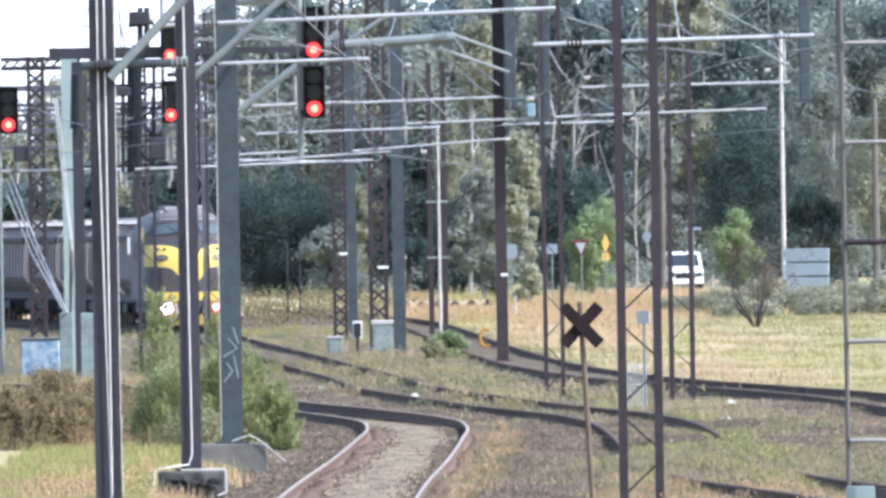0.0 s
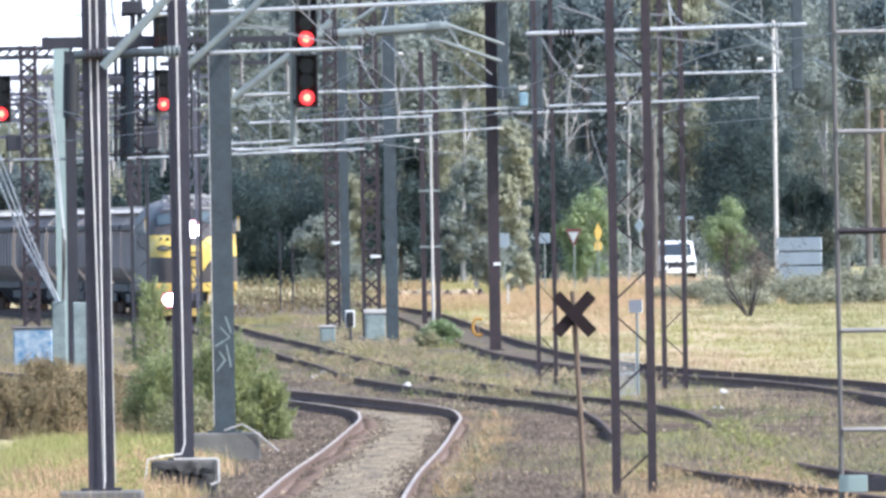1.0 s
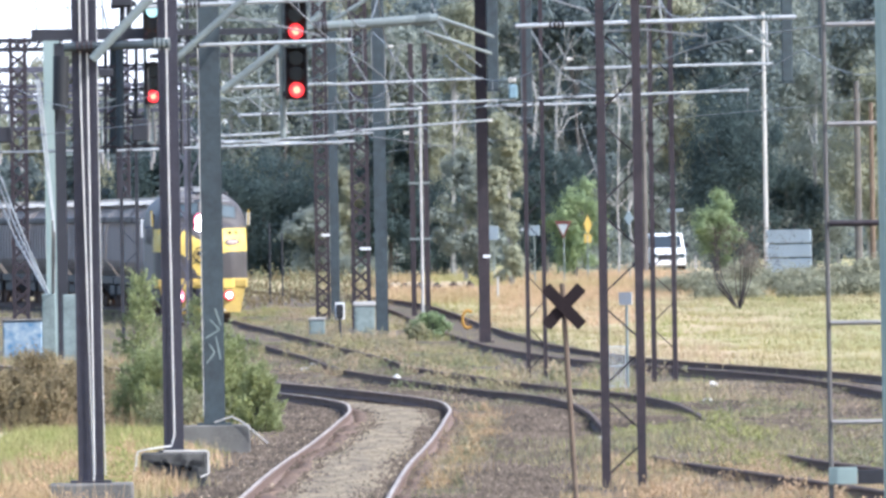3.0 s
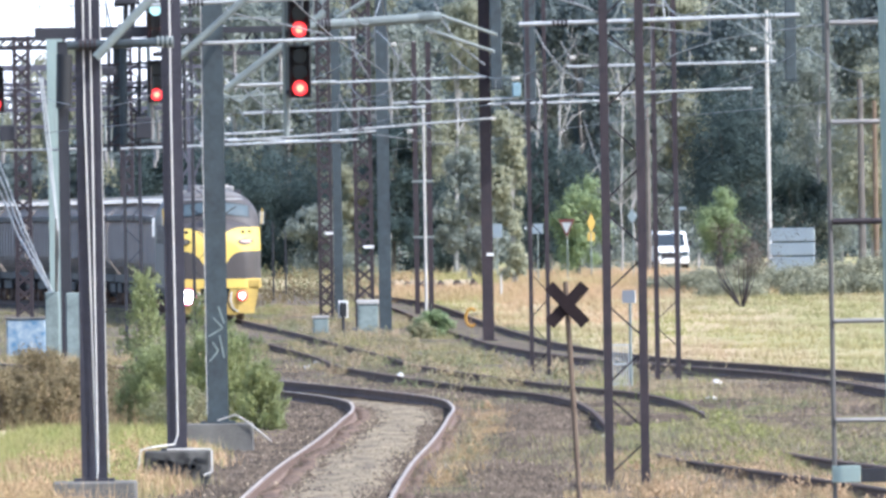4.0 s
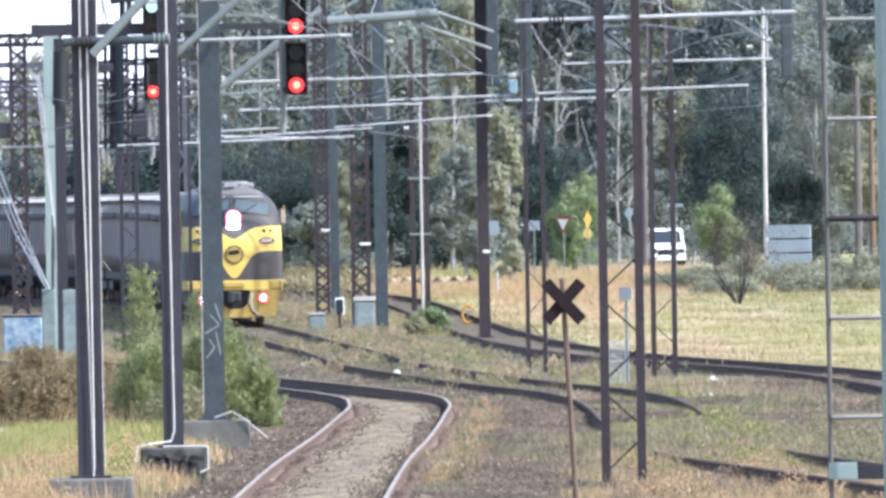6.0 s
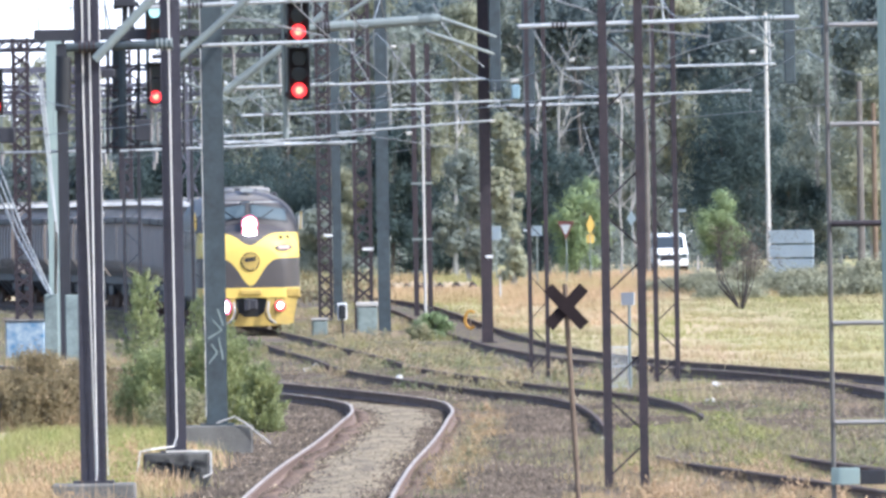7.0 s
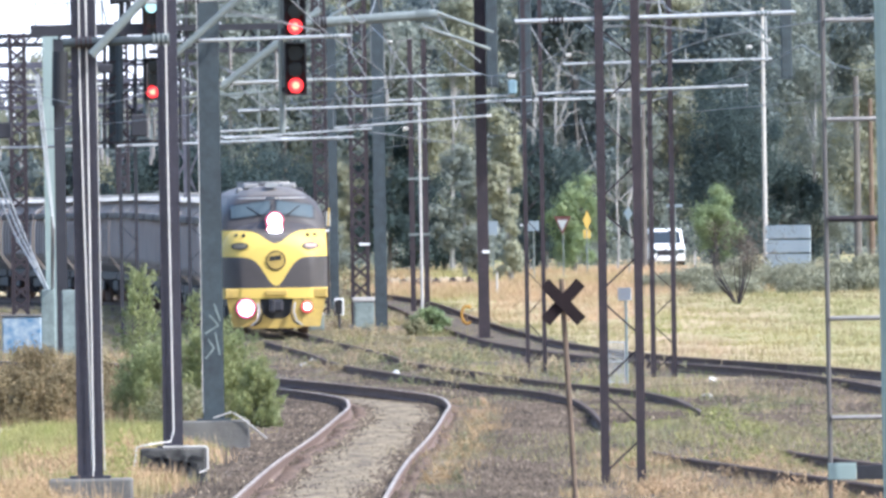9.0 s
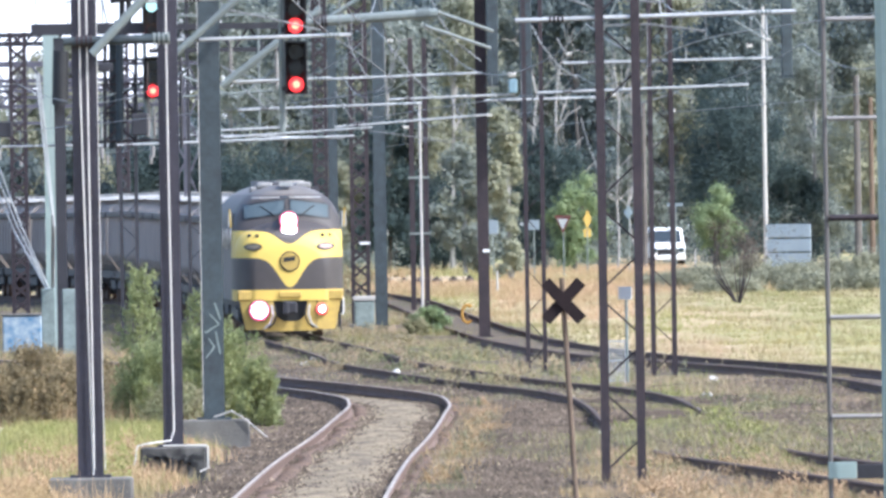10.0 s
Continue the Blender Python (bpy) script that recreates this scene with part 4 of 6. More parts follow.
def van(x, y, rz):
    t = empty("van", x, y, gz(x, y), rz)
    prof = [(0.0, 0.45), (0.02, 0.95), (0.25, 1.12), (0.75, 1.2), (1.25, 1.88), (1.6, 2.02), (4.9, 2.06), (5.05, 1.9), (5.1, 0.45)]
    b = B()
    rows = []
    for x_, k in ((-0.95, 0.97), (-0.88, 1.0), (0.88, 1.0), (0.95, 0.97)):
        rows.append([b.verts.new((x_ * (1 if z < 1.3 else 0.93), yy, 0.45 + (z - 0.45) * k)) for yy, z in prof])
    for r0, r1 in zip(rows, rows[1:]):
        for i in range(len(prof) - 1):
            b.faces.new((r0[i], r1[i], r1[i + 1], r0[i + 1]))
    b.faces.new(rows[0])
    b.faces.new(list(reversed(rows[-1])))
    bmesh.ops.recalc_face_normals(b, faces=list(b.faces))
    part("body", b, M_WHITE, t)
    b = B()
    v = [b.verts.new(p) for p in [(-0.78, 0.80, 1.25), (0.78, 0.80, 1.25), (0.72, 1.22, 1.88), (-0.72, 1.22, 1.88)]]
    b.faces.new(v)
    gg = bmesh.ops.extrude_face_region(b, geom=list(b.faces))
    bmesh.ops.translate(b, vec=(0, -0.03, 0.015), verts=[q for q in gg["geom"] if isinstance(q, bmesh.types.BMVert)])
    bmesh.ops.recalc_face_normals(b, faces=list(b.faces))
    part("windscreen", b, M_GLASS, t)
    part("grille", box(B(), -0.56, 0.56, -0.03, 0.05, 0.60, 0.90, 0.02), M_BLACK, t)
    part("bumper", box(B(), -0.93, 0.93, -0.08, 0.1, 0.30, 0.57, 0.04), M_WHITE, t)
    for s in (-1, 1):
        part("headlamp", box(B(), s * 0.74 - 0.16, s * 0.74 + 0.16, -0.03, 0.06, 0.7, 0.95, 0.03), M_CABGLASS, t)
        part("mirror", box(B(), s * 1.06 - 0.09, s * 1.06 + 0.09, 0.8, 0.9, 1.25, 1.55, 0.02), M_BLACK, t)
        part("side_window", box(B(), s * 0.925 - 0.01, s * 0.925 + 0.01, 1.4, 2.4, 1.3, 1.8), M_GLASS, t)
        for yy in (0.85, 4.1):
            w = part("wheel", tube(B(), (s * 0.72, yy, 0.33), (s * 0.94, yy, 0.33), 0.33, n=20), M_TYRE, t)
            part("hub", tube(B(), (s * 0.9, yy, 0.33), (s * 0.95, yy, 0.33), 0.18, n=14), M_GALV, w)
    return tagged(t, "white van with dark windscreen on the road", "van")


van(12.16, 915.00, 3)
for pts in ([(-0.36, 0.08), (-0.20, 0.30), (-0.06, 0.10)], [(-0.12, 0.34), (0.02, 0.06), (0.14, 0.33)], [(0.16, 0.08), (0.22, 0.31), (0.36, 0.28)], [(-0.32, 0.32), (0.30, 0.20)]):
    b = B()
    for p_, q_ in zip(pts, pts[1:]):
        bar(b, (p_[0], -0.374, p_[1]), (q_[0], -0.374, q_[1]), 0.05, 0.008)
    part("paint_stroke", b, M_BLACK, mast_b, "black sprayed tag stroke")


# pale tag sprayed up the grey mast
for pts in ([(-0.10, 1.25), (0.02, 1.40), (-0.06, 1.52)], [(0.10, 1.30), (0.04, 1.62)], [(-0.11, 1.60), (0.09, 1.72), (-0.04, 1.86)], [(0.11, 1.78), (0.03, 2.02)]):
    b = B()
    for p_, q_ in zip(pts, pts[1:]):
        bar(b, (p_[0], -0.155, p_[1]), (q_[0], -0.155, q_[1]), 0.024, 0.008)
    part("paint_stroke", b, M_PLINTH, mast_c, "pale green sprayed tag stroke")


# small lineside boxes
def relay_box(x, y, w, h, label, material=M_PLINTH):
    t = empty("relay_box", x, y, gz(x, y))
    part("body", box(B(), -w / 2, w / 2, -w / 3, w / 3, 0, h * 0.86, 0.02), material, t)
    part("lid", box(B(), -w / 2 - 0.03, w / 2 + 0.03, -w / 3 - 0.03, w / 3 + 0.03, h * 0.86 + 0.002, h, 0.02), M_PALEPOLE, t)
    part("door", box(B(), -w * 0.4, w * 0.4, -w / 3 - 0.015, -w / 3 - 0.002, h * 0.1, h * 0.78, 0.005), material, t)
    return tagged(t, label, "relay box", "lineside boxes")


relay_box(-3.70, 492.00, 0.45, 0.55, "small pale grey lineside relay box")
relay_box(-2.34, 496.00, 0.60, 0.98, "stained pale grey-green box at the foot of the lattice mast")
t = empty("dwarf_signal", -2.95, 478.00, gz(-2.95, 478.00))
part("post", tube(B(), (0, 0, -0.1), (0, 0, 0.62), 0.04, n=8), M_DARK, t)
part("head", box(B(), -0.10, 0.10, -0.1, 0.1, 0.6, 1.0, 0.03), M_BLACK, t)
part("shield", box(B(), -0.135, 0.135, 0.104, 0.13, 0.56, 1.05, 0.01), M_WHITE, t, "white backing plate")
tagged(t, "dark dwarf signal with white edge on a post", "dwarf signal")
# painted cabinet by the gantry
t = empty("equipment_cabinet", -10.87, 436.00, gz(-10.87, 436.00))
part("body", box(B(), -0.5, 0.5, -0.3, 0.3, 0, 0.98, 0.03), M_GRAFFITI, t, "pale box covered in blue graffiti")
part("lid", box(B(), -0.53, 0.53, -0.33, 0.33, 0.982, 1.04, 0.02), M_CONCRETE, t)
tagged(t, "lineside cabinet covered in blue graffiti", "cabinet")
for x_, y_ in ((-9.94, 426.00), (-9.30, 421.00)):
        t = empty("mast_plinth", x_, y_, gz(x_, y_))
        part("block", box(B(), -0.17, 0.17, -0.9, -0.5, -0.1, 1.72, 0.02), M_PLINTH, t)
        tagged(t, "pale green steel plinth beside the gantry column", "plinth")
# cage
t = empty("guard_cage", 3.38, 331.63, gz(3.38, 331.63))
for i in range(7):
    part("bar", tube(B(), (-0.15 + i * 0.05, -0.1, 0), (-0.15 + i * 0.05, -0.1, 0.82), 0.01, n=6), M_GALV, t)
for z_ in (0.05, 0.45, 0.83):
    part("rail", box(B(), -0.18, 0.18, -0.12, -0.08, z_, z_ + 0.03), M_GALV, t)
part("post", tube(B(), (0.17, 0.1, -0.1), (0.17, 0.1, 0.86), 0.025, n=8), M_GALV, t)
tagged(t, "galvanised guard cage beside the track", "guard cage")
# orange curved marker
t = empty("track_marker", 0.70, 500.00, gz(0.70, 500.00))
b = B()
polyline(b, [(0.17 * math.cos(a), 0, 0.3 + 0.26 * math.sin(a)) for a in [radians(50 + i * 26) for i in range(11)]], 0.045)
part("ring", b, M_ORANGEPIPE, t)
part("stake", tube(B(), (-0.02, 0.05, -0.1), (-0.02, 0.05, 0.3), 0.03, n=6), M_WOOD, t)
tagged(t, "orange C-shaped lineside marker on a stake", "marker")
# tall timber and lamp poles
def pole(x, y, h, r, label, material=M_WOOD, cross=0.0):
    t = empty("utility_pole", x, y, gz(x, y))
    part("shaft", tube(B(), (0, 0, -0.3), (0, 0, h), r, r * 0.75, 10), material, t)
    if cross:
        part("crossarm", box(B(), -cross / 2, cross / 2, -r - 0.1, -r - 0.01, h - 0.7, h - 0.55), M_WOOD, t)
        for s in (-0.45, -0.2, 0.2, 0.45):
            part("insulator", tube(B(), (s * cross, -r - 0.05, h - 0.55), (s * cross, -r - 0.05, h - 0.38), 0.05, n=8), M_WHITE, t)
    return tagged(t, label, "pole", "utility poles")


pole(15.28, 800.00, 12.5, 0.12, "pale concrete street pole", M_PALEPOLE, 0)
pole(-0.70, 556.00, 6.9, 0.055, "slim pale pole before the dark mast", M_PALEPOLE)
pole(10.51, 880.00, 8.6, 0.17, "grey timber pole by the road", M_BARK)
pole(20.64, 840.00, 9.5, 0.20, "grey timber utility pole", M_BARK)
pole(21.59, 850.00, 8.5, 0.16, "dark timber utility pole", M_WOOD)
pole(-6.57, 640.00, 3.0, 0.04, "thin dark post on the far bank", M_DARK)
pole(-6.10, 640.00, 2.6, 0.04, "thin dark post on the far bank", M_DARK)
for x_, y_ in ((2.04, 640.00), (3.15, 780.00), (11.09, 890.00), (13.11, 880.00)):
    pole(x_, y_, 0.9, 0.05, "short white guide post in the grass", M_PALEPOLE)
# ladder and post close to the camera
t = empty("signal_ladder", 1.37, 60, gz(1.37, 60))
part("stile", tube(B(), (0, 0, -0.05), (-0.012, 0, 4.4), 0.0085, n=8), M_STILE, t)
part("stile", tube(B(), (0.24, 0, -0.05), (0.228, 0, 4.4), 0.0085, n=8), M_STILE, t)
for i in range(12):
    z_ = 2.28 + 0.17 + (i - 5) * 0.3526
    if z_ > 0.1:
        part("rung", tube(B(), (0.0, -0.01, z_), (0.236, -0.01, z_), 0.0085 if i != 7 else 0.011, n=8), M_RUNG if i != 7 else M_BROWN, t)
part("foot_plate", box(B(), -0.016, 0.085, -0.03, -0.012, 2.06 + 0.17, 2.12 + 0.17, 0.002), M_PALEGREEN, t)
part("clamp", box(B(), 0.087, 0.18, -0.03, -0.012, 2.06 + 0.17, 2.11 + 0.17, 0.002), M_DARK, t)
tagged(t, "narrow pale grey-green ladder beside a post", "ladder")
t = empty("signal_post", 1.61, 59.8, gz(8, 59.8))
part("shaft", tube(B(), (0, 0, -0.1), (-0.02, 0, 4.6), 0.055, n=14), M_PALEGREEN, t)
tagged(t, "pale green painted steel signal post", "post")
# small litter and stones
def rock(x, y, w, h, material, label, name="rock"):
    b = B()
    bmesh.ops.create_icosphere(b, subdivisions=2, radius=1.0)
    for v in b.verts:
        k = 1 + 0.35 * noise.noise(v.co * 1.7 + Vector((x, y, 0)))
        v.co = Vector((v.co.x * w / 2 * k, v.co.y * w / 2 * k, max(-0.1, v.co.z) * h * k))
    o = part(name, b, material)
    o.location = (x, y, gz(x, y) + 0.02)
    return tagged(o, label, name, "loose rocks")


for x_, y_, w_, h_ in ((-3.06, 394.76, 0.2, 0.1), (-3.17, 384.81, 0.25, 0.08), (-1.01, 353.10, 0.2, 0.14), (2.07, 321.66, 0.12, 0.06), (2.24, 245.92, 0.14, 0.05), (5.24, 330.81, 0.2, 0.09), (4.67, 301.53, 0.2, 0.06), (-0.03, 375.22, 0.12, 0.07)):
    rock(x_, y_, w_, h_, M_CONDUIT, "pale stone lying among the weeds")
for i in range(16):
    x_ = -2.46 + i * 0.24
    rock(x_, 740 + (i % 3), 0.4, 0.35, M_SANDSTONE if i % 3 else M_BROWN, "rubble lying at the edge of the bank")


# ---- train ----
def loco_w(y):
    """Half width at y metres behind the nose tip."""
    t = min(1.0, max(0.0, y) / 1.5)
    return 1.47 * (0.62 + 0.38 * (1 - (1 - t) ** 2.2) ** 0.6)


def loco_top(y):
    knots = [(0, 2.45), (0.12, 2.72), (0.4, 2.95), (0.9, 3.08), (1.25, 3.14), (1.6, 3.55), (1.9, 3.86), (2.3, 4.02), (3.0, 4.08), (30, 4.08)]
    for (a, p), (b, q) in zip(knots, knots[1:]):
        if y <= b:
            t = (y - a) / (b - a)
            return p + (q - p) * t
    return 4.08


def loco_half(y, z):
    """Half width of the body at height z."""
    top = loco_top(y)
    if z >= top:
        return 0.0
    corner = 1.25 if y > 1.2 else 0.85
    t = max(0.0, (z - (top - corner)) / corner)
    return loco_w(y) * (1 - t ** 2.5) ** (1 / 2.15)


def nose_y(x, z):
    """Where the front meets a line along the track at (x, z)."""
    lo, hi = 0.0, 6.0
    if loco_half(0.0, z) >= abs(x):
        return 0.0
    for _ in range(30):
        mid = (lo + hi) / 2
        if loco_half(mid, z) >= abs(x):
            hi = mid
        else:
            lo = mid
    return hi


def patch(x0, x1, z0, z1, off=0.012, n=6, shear=0.0, rounded=False, thick=0.015):
    """A plate that follows the nose, with a rim."""
    b = B()
    rows = []
    for j in range(n + 1):
        row = []
        for i in range(n + 1):
            u, v = i / n, j / n
            if rounded:
                p, q = 2 * u - 1, 2 * v - 1
                p, q = p * math.sqrt(1 - q * q / 2), q * math.sqrt(1 - p * p / 2)
                u, v = (p + 1) / 2, (q + 1) / 2
            x = x0 + (x1 - x0) * u
            z = z0 + (z1 - z0) * v + shear * (u - 0.5)
            row.append(b.verts.new((x, nose_y(x, z) - off, z)))
        rows.append(row)
    for j in range(n):
        for i in range(n):
            b.faces.new((rows[j][i], rows[j][i + 1], rows[j + 1][i + 1], rows[j + 1][i]))
    g = bmesh.ops.extrude_face_region(b, geom=list(b.faces))
    bmesh.ops.translate(b, vec=(0, thick, 0), verts=[v for v in g["geom"] if isinstance(v, bmesh.types.BMVert)])
    bmesh.ops.recalc_face_normals(b, faces=list(b.faces))
    return b


def livery():
    """Yellow with a grey moustache, grey cab top and a yellow pilot, painted by height and breadth."""
    m = bpy.data.materials.new("loco_livery")
    m.use_nodes = True
    n, l = m.node_tree.nodes, m.node_tree.links
    b = n["Principled BSDF"]
    b.inputs["Roughness"].default_value = 0.55
    tc, sep = n.new("ShaderNodeTexCoord"), n.new("ShaderNodeSeparateXYZ")
    l.new(tc.outputs["Object"], sep.inputs[0])

    def calc(op, a, c=None, d=None):
        q = n.new("ShaderNodeMath")
        q.operation = op
        for i, v in enumerate((a, c, d)):
            if v is None:
                continue
            if isinstance(v, (int, float)):
                q.inputs[i].default_value = v
            else:
                l.new(v, q.inputs[i])
        return q.outputs[0]

    def bell(width):
        s = calc("DIVIDE", sep.outputs[0], width)
        return calc("POWER", 2.71828, calc("MULTIPLY", calc("MULTIPLY", s, s), -1.0))

    z = sep.outputs[2]
    upper = calc("MULTIPLY_ADD", bell(0.42), -0.36, 2.86)
    lower = calc("MULTIPLY_ADD", bell(0.42), -0.80, 2.13)
    top_grey = calc("GREATER_THAN", z, upper)
    wing = calc("MULTIPLY", calc("LESS_THAN", z, lower), calc("GREATER_THAN", z, 1.27))
    roof = calc("GREATER_THAN", z, 3.82)
    noise_t = n.new("ShaderNodeTexNoise")
    noise_t.inputs["Scale"].default_value, noise_t.inputs["Detail"].default_value = 2.0, 6.0
    l.new(tc.outputs["Object"], noise_t.inputs["Vector"])

    def shade(fac, c1, c2):
        x = n.new("ShaderNodeMix")
        x.data_type = "RGBA"
        l.new(fac, x.inputs[0])
        for i, c in ((6, c1), (7, c2)):
            if isinstance(c, tuple):
                x.inputs[i].default_value = (*c, 1)
            else:
                l.new(c, x.inputs[i])
        return x.outputs[2]

    yellow = shade(noise_t.outputs["Fac"], (0.74, 0.53, 0.11), (0.60, 0.42, 0.09))
    grey = shade(noise_t.outputs["Fac"], (0.085, 0.072, 0.066), (0.048, 0.042, 0.04))
    pale = shade(noise_t.outputs["Fac"], (0.19, 0.172, 0.158), (0.09, 0.082, 0.077))
    side = calc("GREATER_THAN", sep.outputs[1], 3.3)
    c = shade(wing, yellow, grey)
    c = shade(side, c, pale)
    c = shade(top_grey, c, grey)
    c = shade(roof, c, pale)
    l.new(c, b.inputs["Base Color"])
    return m


def lamp(name, parent, x, y, z, r, lens, label, rim=None, core=0.6):
    """Round lamp: a ring and a lens that bulges towards the front; rim makes the lens a glowing bloom."""
    b = B()
    tube(b, (x, y + 0.10, z), (x, y, z), r * 1.15, r * 1.08, 16)
    o = part(name, b, M_BLACK, parent, label)
    b = B()
    bmesh.ops.create_uvsphere(b, u_segments=16, v_segments=8, radius=r, matrix=Matrix.Translation((x, y, z)) @ Matrix.Diagonal((1, 0.35, 1, 1)))
    part("lens", b, rim or lens, o, smooth=True)
    if rim:
        b = B()
        bmesh.ops.create_uvsphere(b, u_segments=16, v_segments=8, radius=r * core, matrix=Matrix.Translation((x, y - r * 0.26, z)) @ Matrix.Diagonal((1, 0.35, 1, 1)))
        part("bulb", b, lens, o, smooth=True)
    return o


def bogie(parent, y, wheelbase=3.9, axles=3):
    b = B()
    for s in (-1, 1):
        box(b, s * 1.05 - 0.06, s * 1.05 + 0.06, y - wheelbase / 2 - 0.6, y + wheelbase / 2 + 0.6, 0.45, 0.8, 0.03)
    box(b, -1.0, 1.0, y - 0.3, y + 0.3, 0.5, 0.85)
    o = part("bogie", b, M_DARK, parent)
    for i in range(axles):
        yy = y - wheelbase / 2 + wheelbase * i / (axles - 1)
        for s in (-1, 1):
            b = B()
            tube(b, (s * 0.77, yy, 0.48), (s * 0.90, yy, 0.48), 0.48, n=24)
            part("wheel", b, M_RAILSIDE, o)
    return o


def locomotive():
    t = empty("locomotive")
    ys = [0.0, 0.03, 0.08, 0.16, 0.3, 0.5, 0.8, 1.1, 1.25, 1.4, 1.6, 1.75, 1.9, 2.1, 2.4, 3.0, 4.0, 17.4, 17.8]
    b = B()
    rings = []
    for y in ys:
        top = loco_top(y)
        ring = []
        zs = [0.98 + (top - 0.98) * (1 - (1 - k / 22) ** 1.7) for k in range(23)]
        for z in zs:
            ring.append(b.verts.new((-loco_half(y, z), y, z)))
        for z in reversed(zs[:-1]):
            ring.append(b.verts.new((loco_half(y, z), y, z)))
        rings.append(ring)
    for r0, r1 in zip(rings, rings[1:]):
        for i in range(len(r0) - 1):
            b.faces.new((r0[i], r1[i], r1[i + 1], r0[i + 1]))
    b.faces.new(rings[0])
    b.faces.new(list(reversed(rings[-1])))
    bmesh.ops.recalc_face_normals(b, faces=list(b.faces))
    body = part("body", b, livery(), t, "rounded yellow and grey streamlined body", smooth=True)
    for s in (-1, 1):
        w = part("windscreen", patch(min(s * 0.09, s * 1.16), max(s * 0.09, s * 1.10), 3.26, 3.60, 0.035, 8, -s * 0.14), M_CABGLASS, t, "sloping dark cab windscreen")
        part("window_frame", patch(min(s * 0.04, s * 1.22), max(s * 0.04, s * 1.16), 3.21, 3.65, 0.02, 8, -s * 0.14), M_BLACK, w)
        bb = B()
        x0, z0, x1, z1 = s * 0.35, 3.26, s * 0.72, 3.52
        bar(bb, (x0, nose_y(x0, z0) - 0.06, z0), (x1, nose_y(x1, z1) - 0.06, z1), 0.025, 0.02)
        part("wiper", bb, M_BLACK, w)
        nb = part("number_board", patch(s * 0.98 - 0.24, s * 0.98 + 0.24, 2.33, 2.53, 0.03, 6, 0, True), M_BLACK, t, "dark oval number board")
        part("number_panel", patch(s * 0.98 - 0.17, s * 0.98 + 0.17, 2.375, 2.485, 0.045, 4), mat("number_panel", (0.45, 0.30, 0.24) if s > 0 else (0.2, 0.17, 0.12), 0.5), nb)
        for dx in (-0.08, 0.12):
            lamp("marker_lamp", t, s * 0.98 + dx, nose_y(s * 0.98 + dx, 2.72) - 0.04, 2.72, 0.05, M_BLACK, "small dark marker lamp")
        bb = B()
        polyline(bb, [(s * 1.52, 1.75, 2.95), (s * 1.55, 1.72, 3.45)], 0.025)
        part("handrail", bb, M_YELLOW, t)
        bb = B()
        box(bb, s * 1.50 - 0.02, s * 1.50 + 0.09 * s + 0.02, 2.2, 2.25, 2.95, 3.35)
        part("mirror", bb, M_GALV, t)
        # side cab door, windows and stripe rail
        bb = B()
        box(bb, s * 1.472 - 0.012, s * 1.472 + 0.012, 2.5, 3.1, 2.6, 3.35)
        part("side_window", bb, M_GLASS, t)
        for i in range(4):
            bb = B()
            tube(bb, (s * 1.45, 5.6 + i * 2.6, 2.65), (s * 1.49, 5.6 + i * 2.6, 2.65), 0.3, n=18)
            part("porthole", bb, M_GLASS, t)
    # badge
    def ring_patch(r, off, material, name, label):
        return part(name, patch(-r, r, 2.03 - r, 2.03 + r, off, 10, 0, True), material, t, label)
    bd = ring_patch(0.27, 0.03, M_BLACK, "badge", "round black and yellow emblem")
    part("badge_field", patch(-0.236, 0.236, 1.794, 2.266, 0.04, 8, 0, True), M_YELLOW, bd)
    part("badge_mark", patch(-0.17, 0.15, 2.03, 2.15, 0.05, 5, 0.04), M_BLACK, bd)
    # twin headlight in its housing
    b = B()
    box(b, -0.24, 0.24, 0.35, 1.3, 2.68, 3.32, 0.06)
    part("headlight_housing", b, M_LOCOGREY, t)
    for z in (2.85, 3.12):
        lamp("headlight", t, 0, 0.33, z, 0.245, M_LAMP, "bright round headlight", M_LAMPBLOOM, 0.76)
    lamp("ditch_light", t, -0.84, -0.04, 0.72, 0.27, M_LAMP, "blazing low ditch light", M_LAMPBLOOM, 0.72)
    lamp("ditch_light", t, 0.84, -0.04, 0.74, 0.16, M_LAMP, "pinkish low ditch light", M_DITCHBLOOM, 0.5)
    # pilot and buffer beam
    b = B()
    box(b, -1.42, 1.42, 0.05, 0.5, 0.98, 1.26, 0.04)
    part("buffer_beam", b, M_YELLOW, t, "yellow buffer beam")
    b = B()
    box(b, -0.30, 0.30, -0.06, 0.05, 1.06, 1.22, 0.02)
    part("step_plate", b, M_YELLOW, t)
    for s in (-1, 1):
        b = B()
        v = [b.verts.new(p) for p in [(s * 0.74, 0.0, 0.98), (s * 1.36, 0.12, 0.98), (s * 1.20, 0.12, 0.2), (s * 0.70, 0.0, 0.2)]]
        b.faces.new(v)
        g = bmesh.ops.extrude_face_region(b, geom=list(b.faces))
        bmesh.ops.translate(b, vec=(0, 0.1, 0), verts=[q for q in g["geom"] if isinstance(q, bmesh.types.BMVert)])
        bmesh.ops.recalc_face_normals(b, faces=list(b.faces))
        part("pilot", b, M_YELLOW, t, "yellow pilot plate")
        for k, dx in enumerate((0.0, 0.09)):
            b = B()
            polyline(b, [(s * (0.42 + dx), -0.05, 0.86), (s * (0.38 + dx), -0.14, 0.6), (s * (0.46 + dx), -0.16, 0.36), (s * (0.62 + dx), -0.12, 0.24)], 0.026)
            part("brake_hose", b, M_GALV if k else M_BLACK, t)
    # lower apron with a rounded notch round the coupler
    b = B()
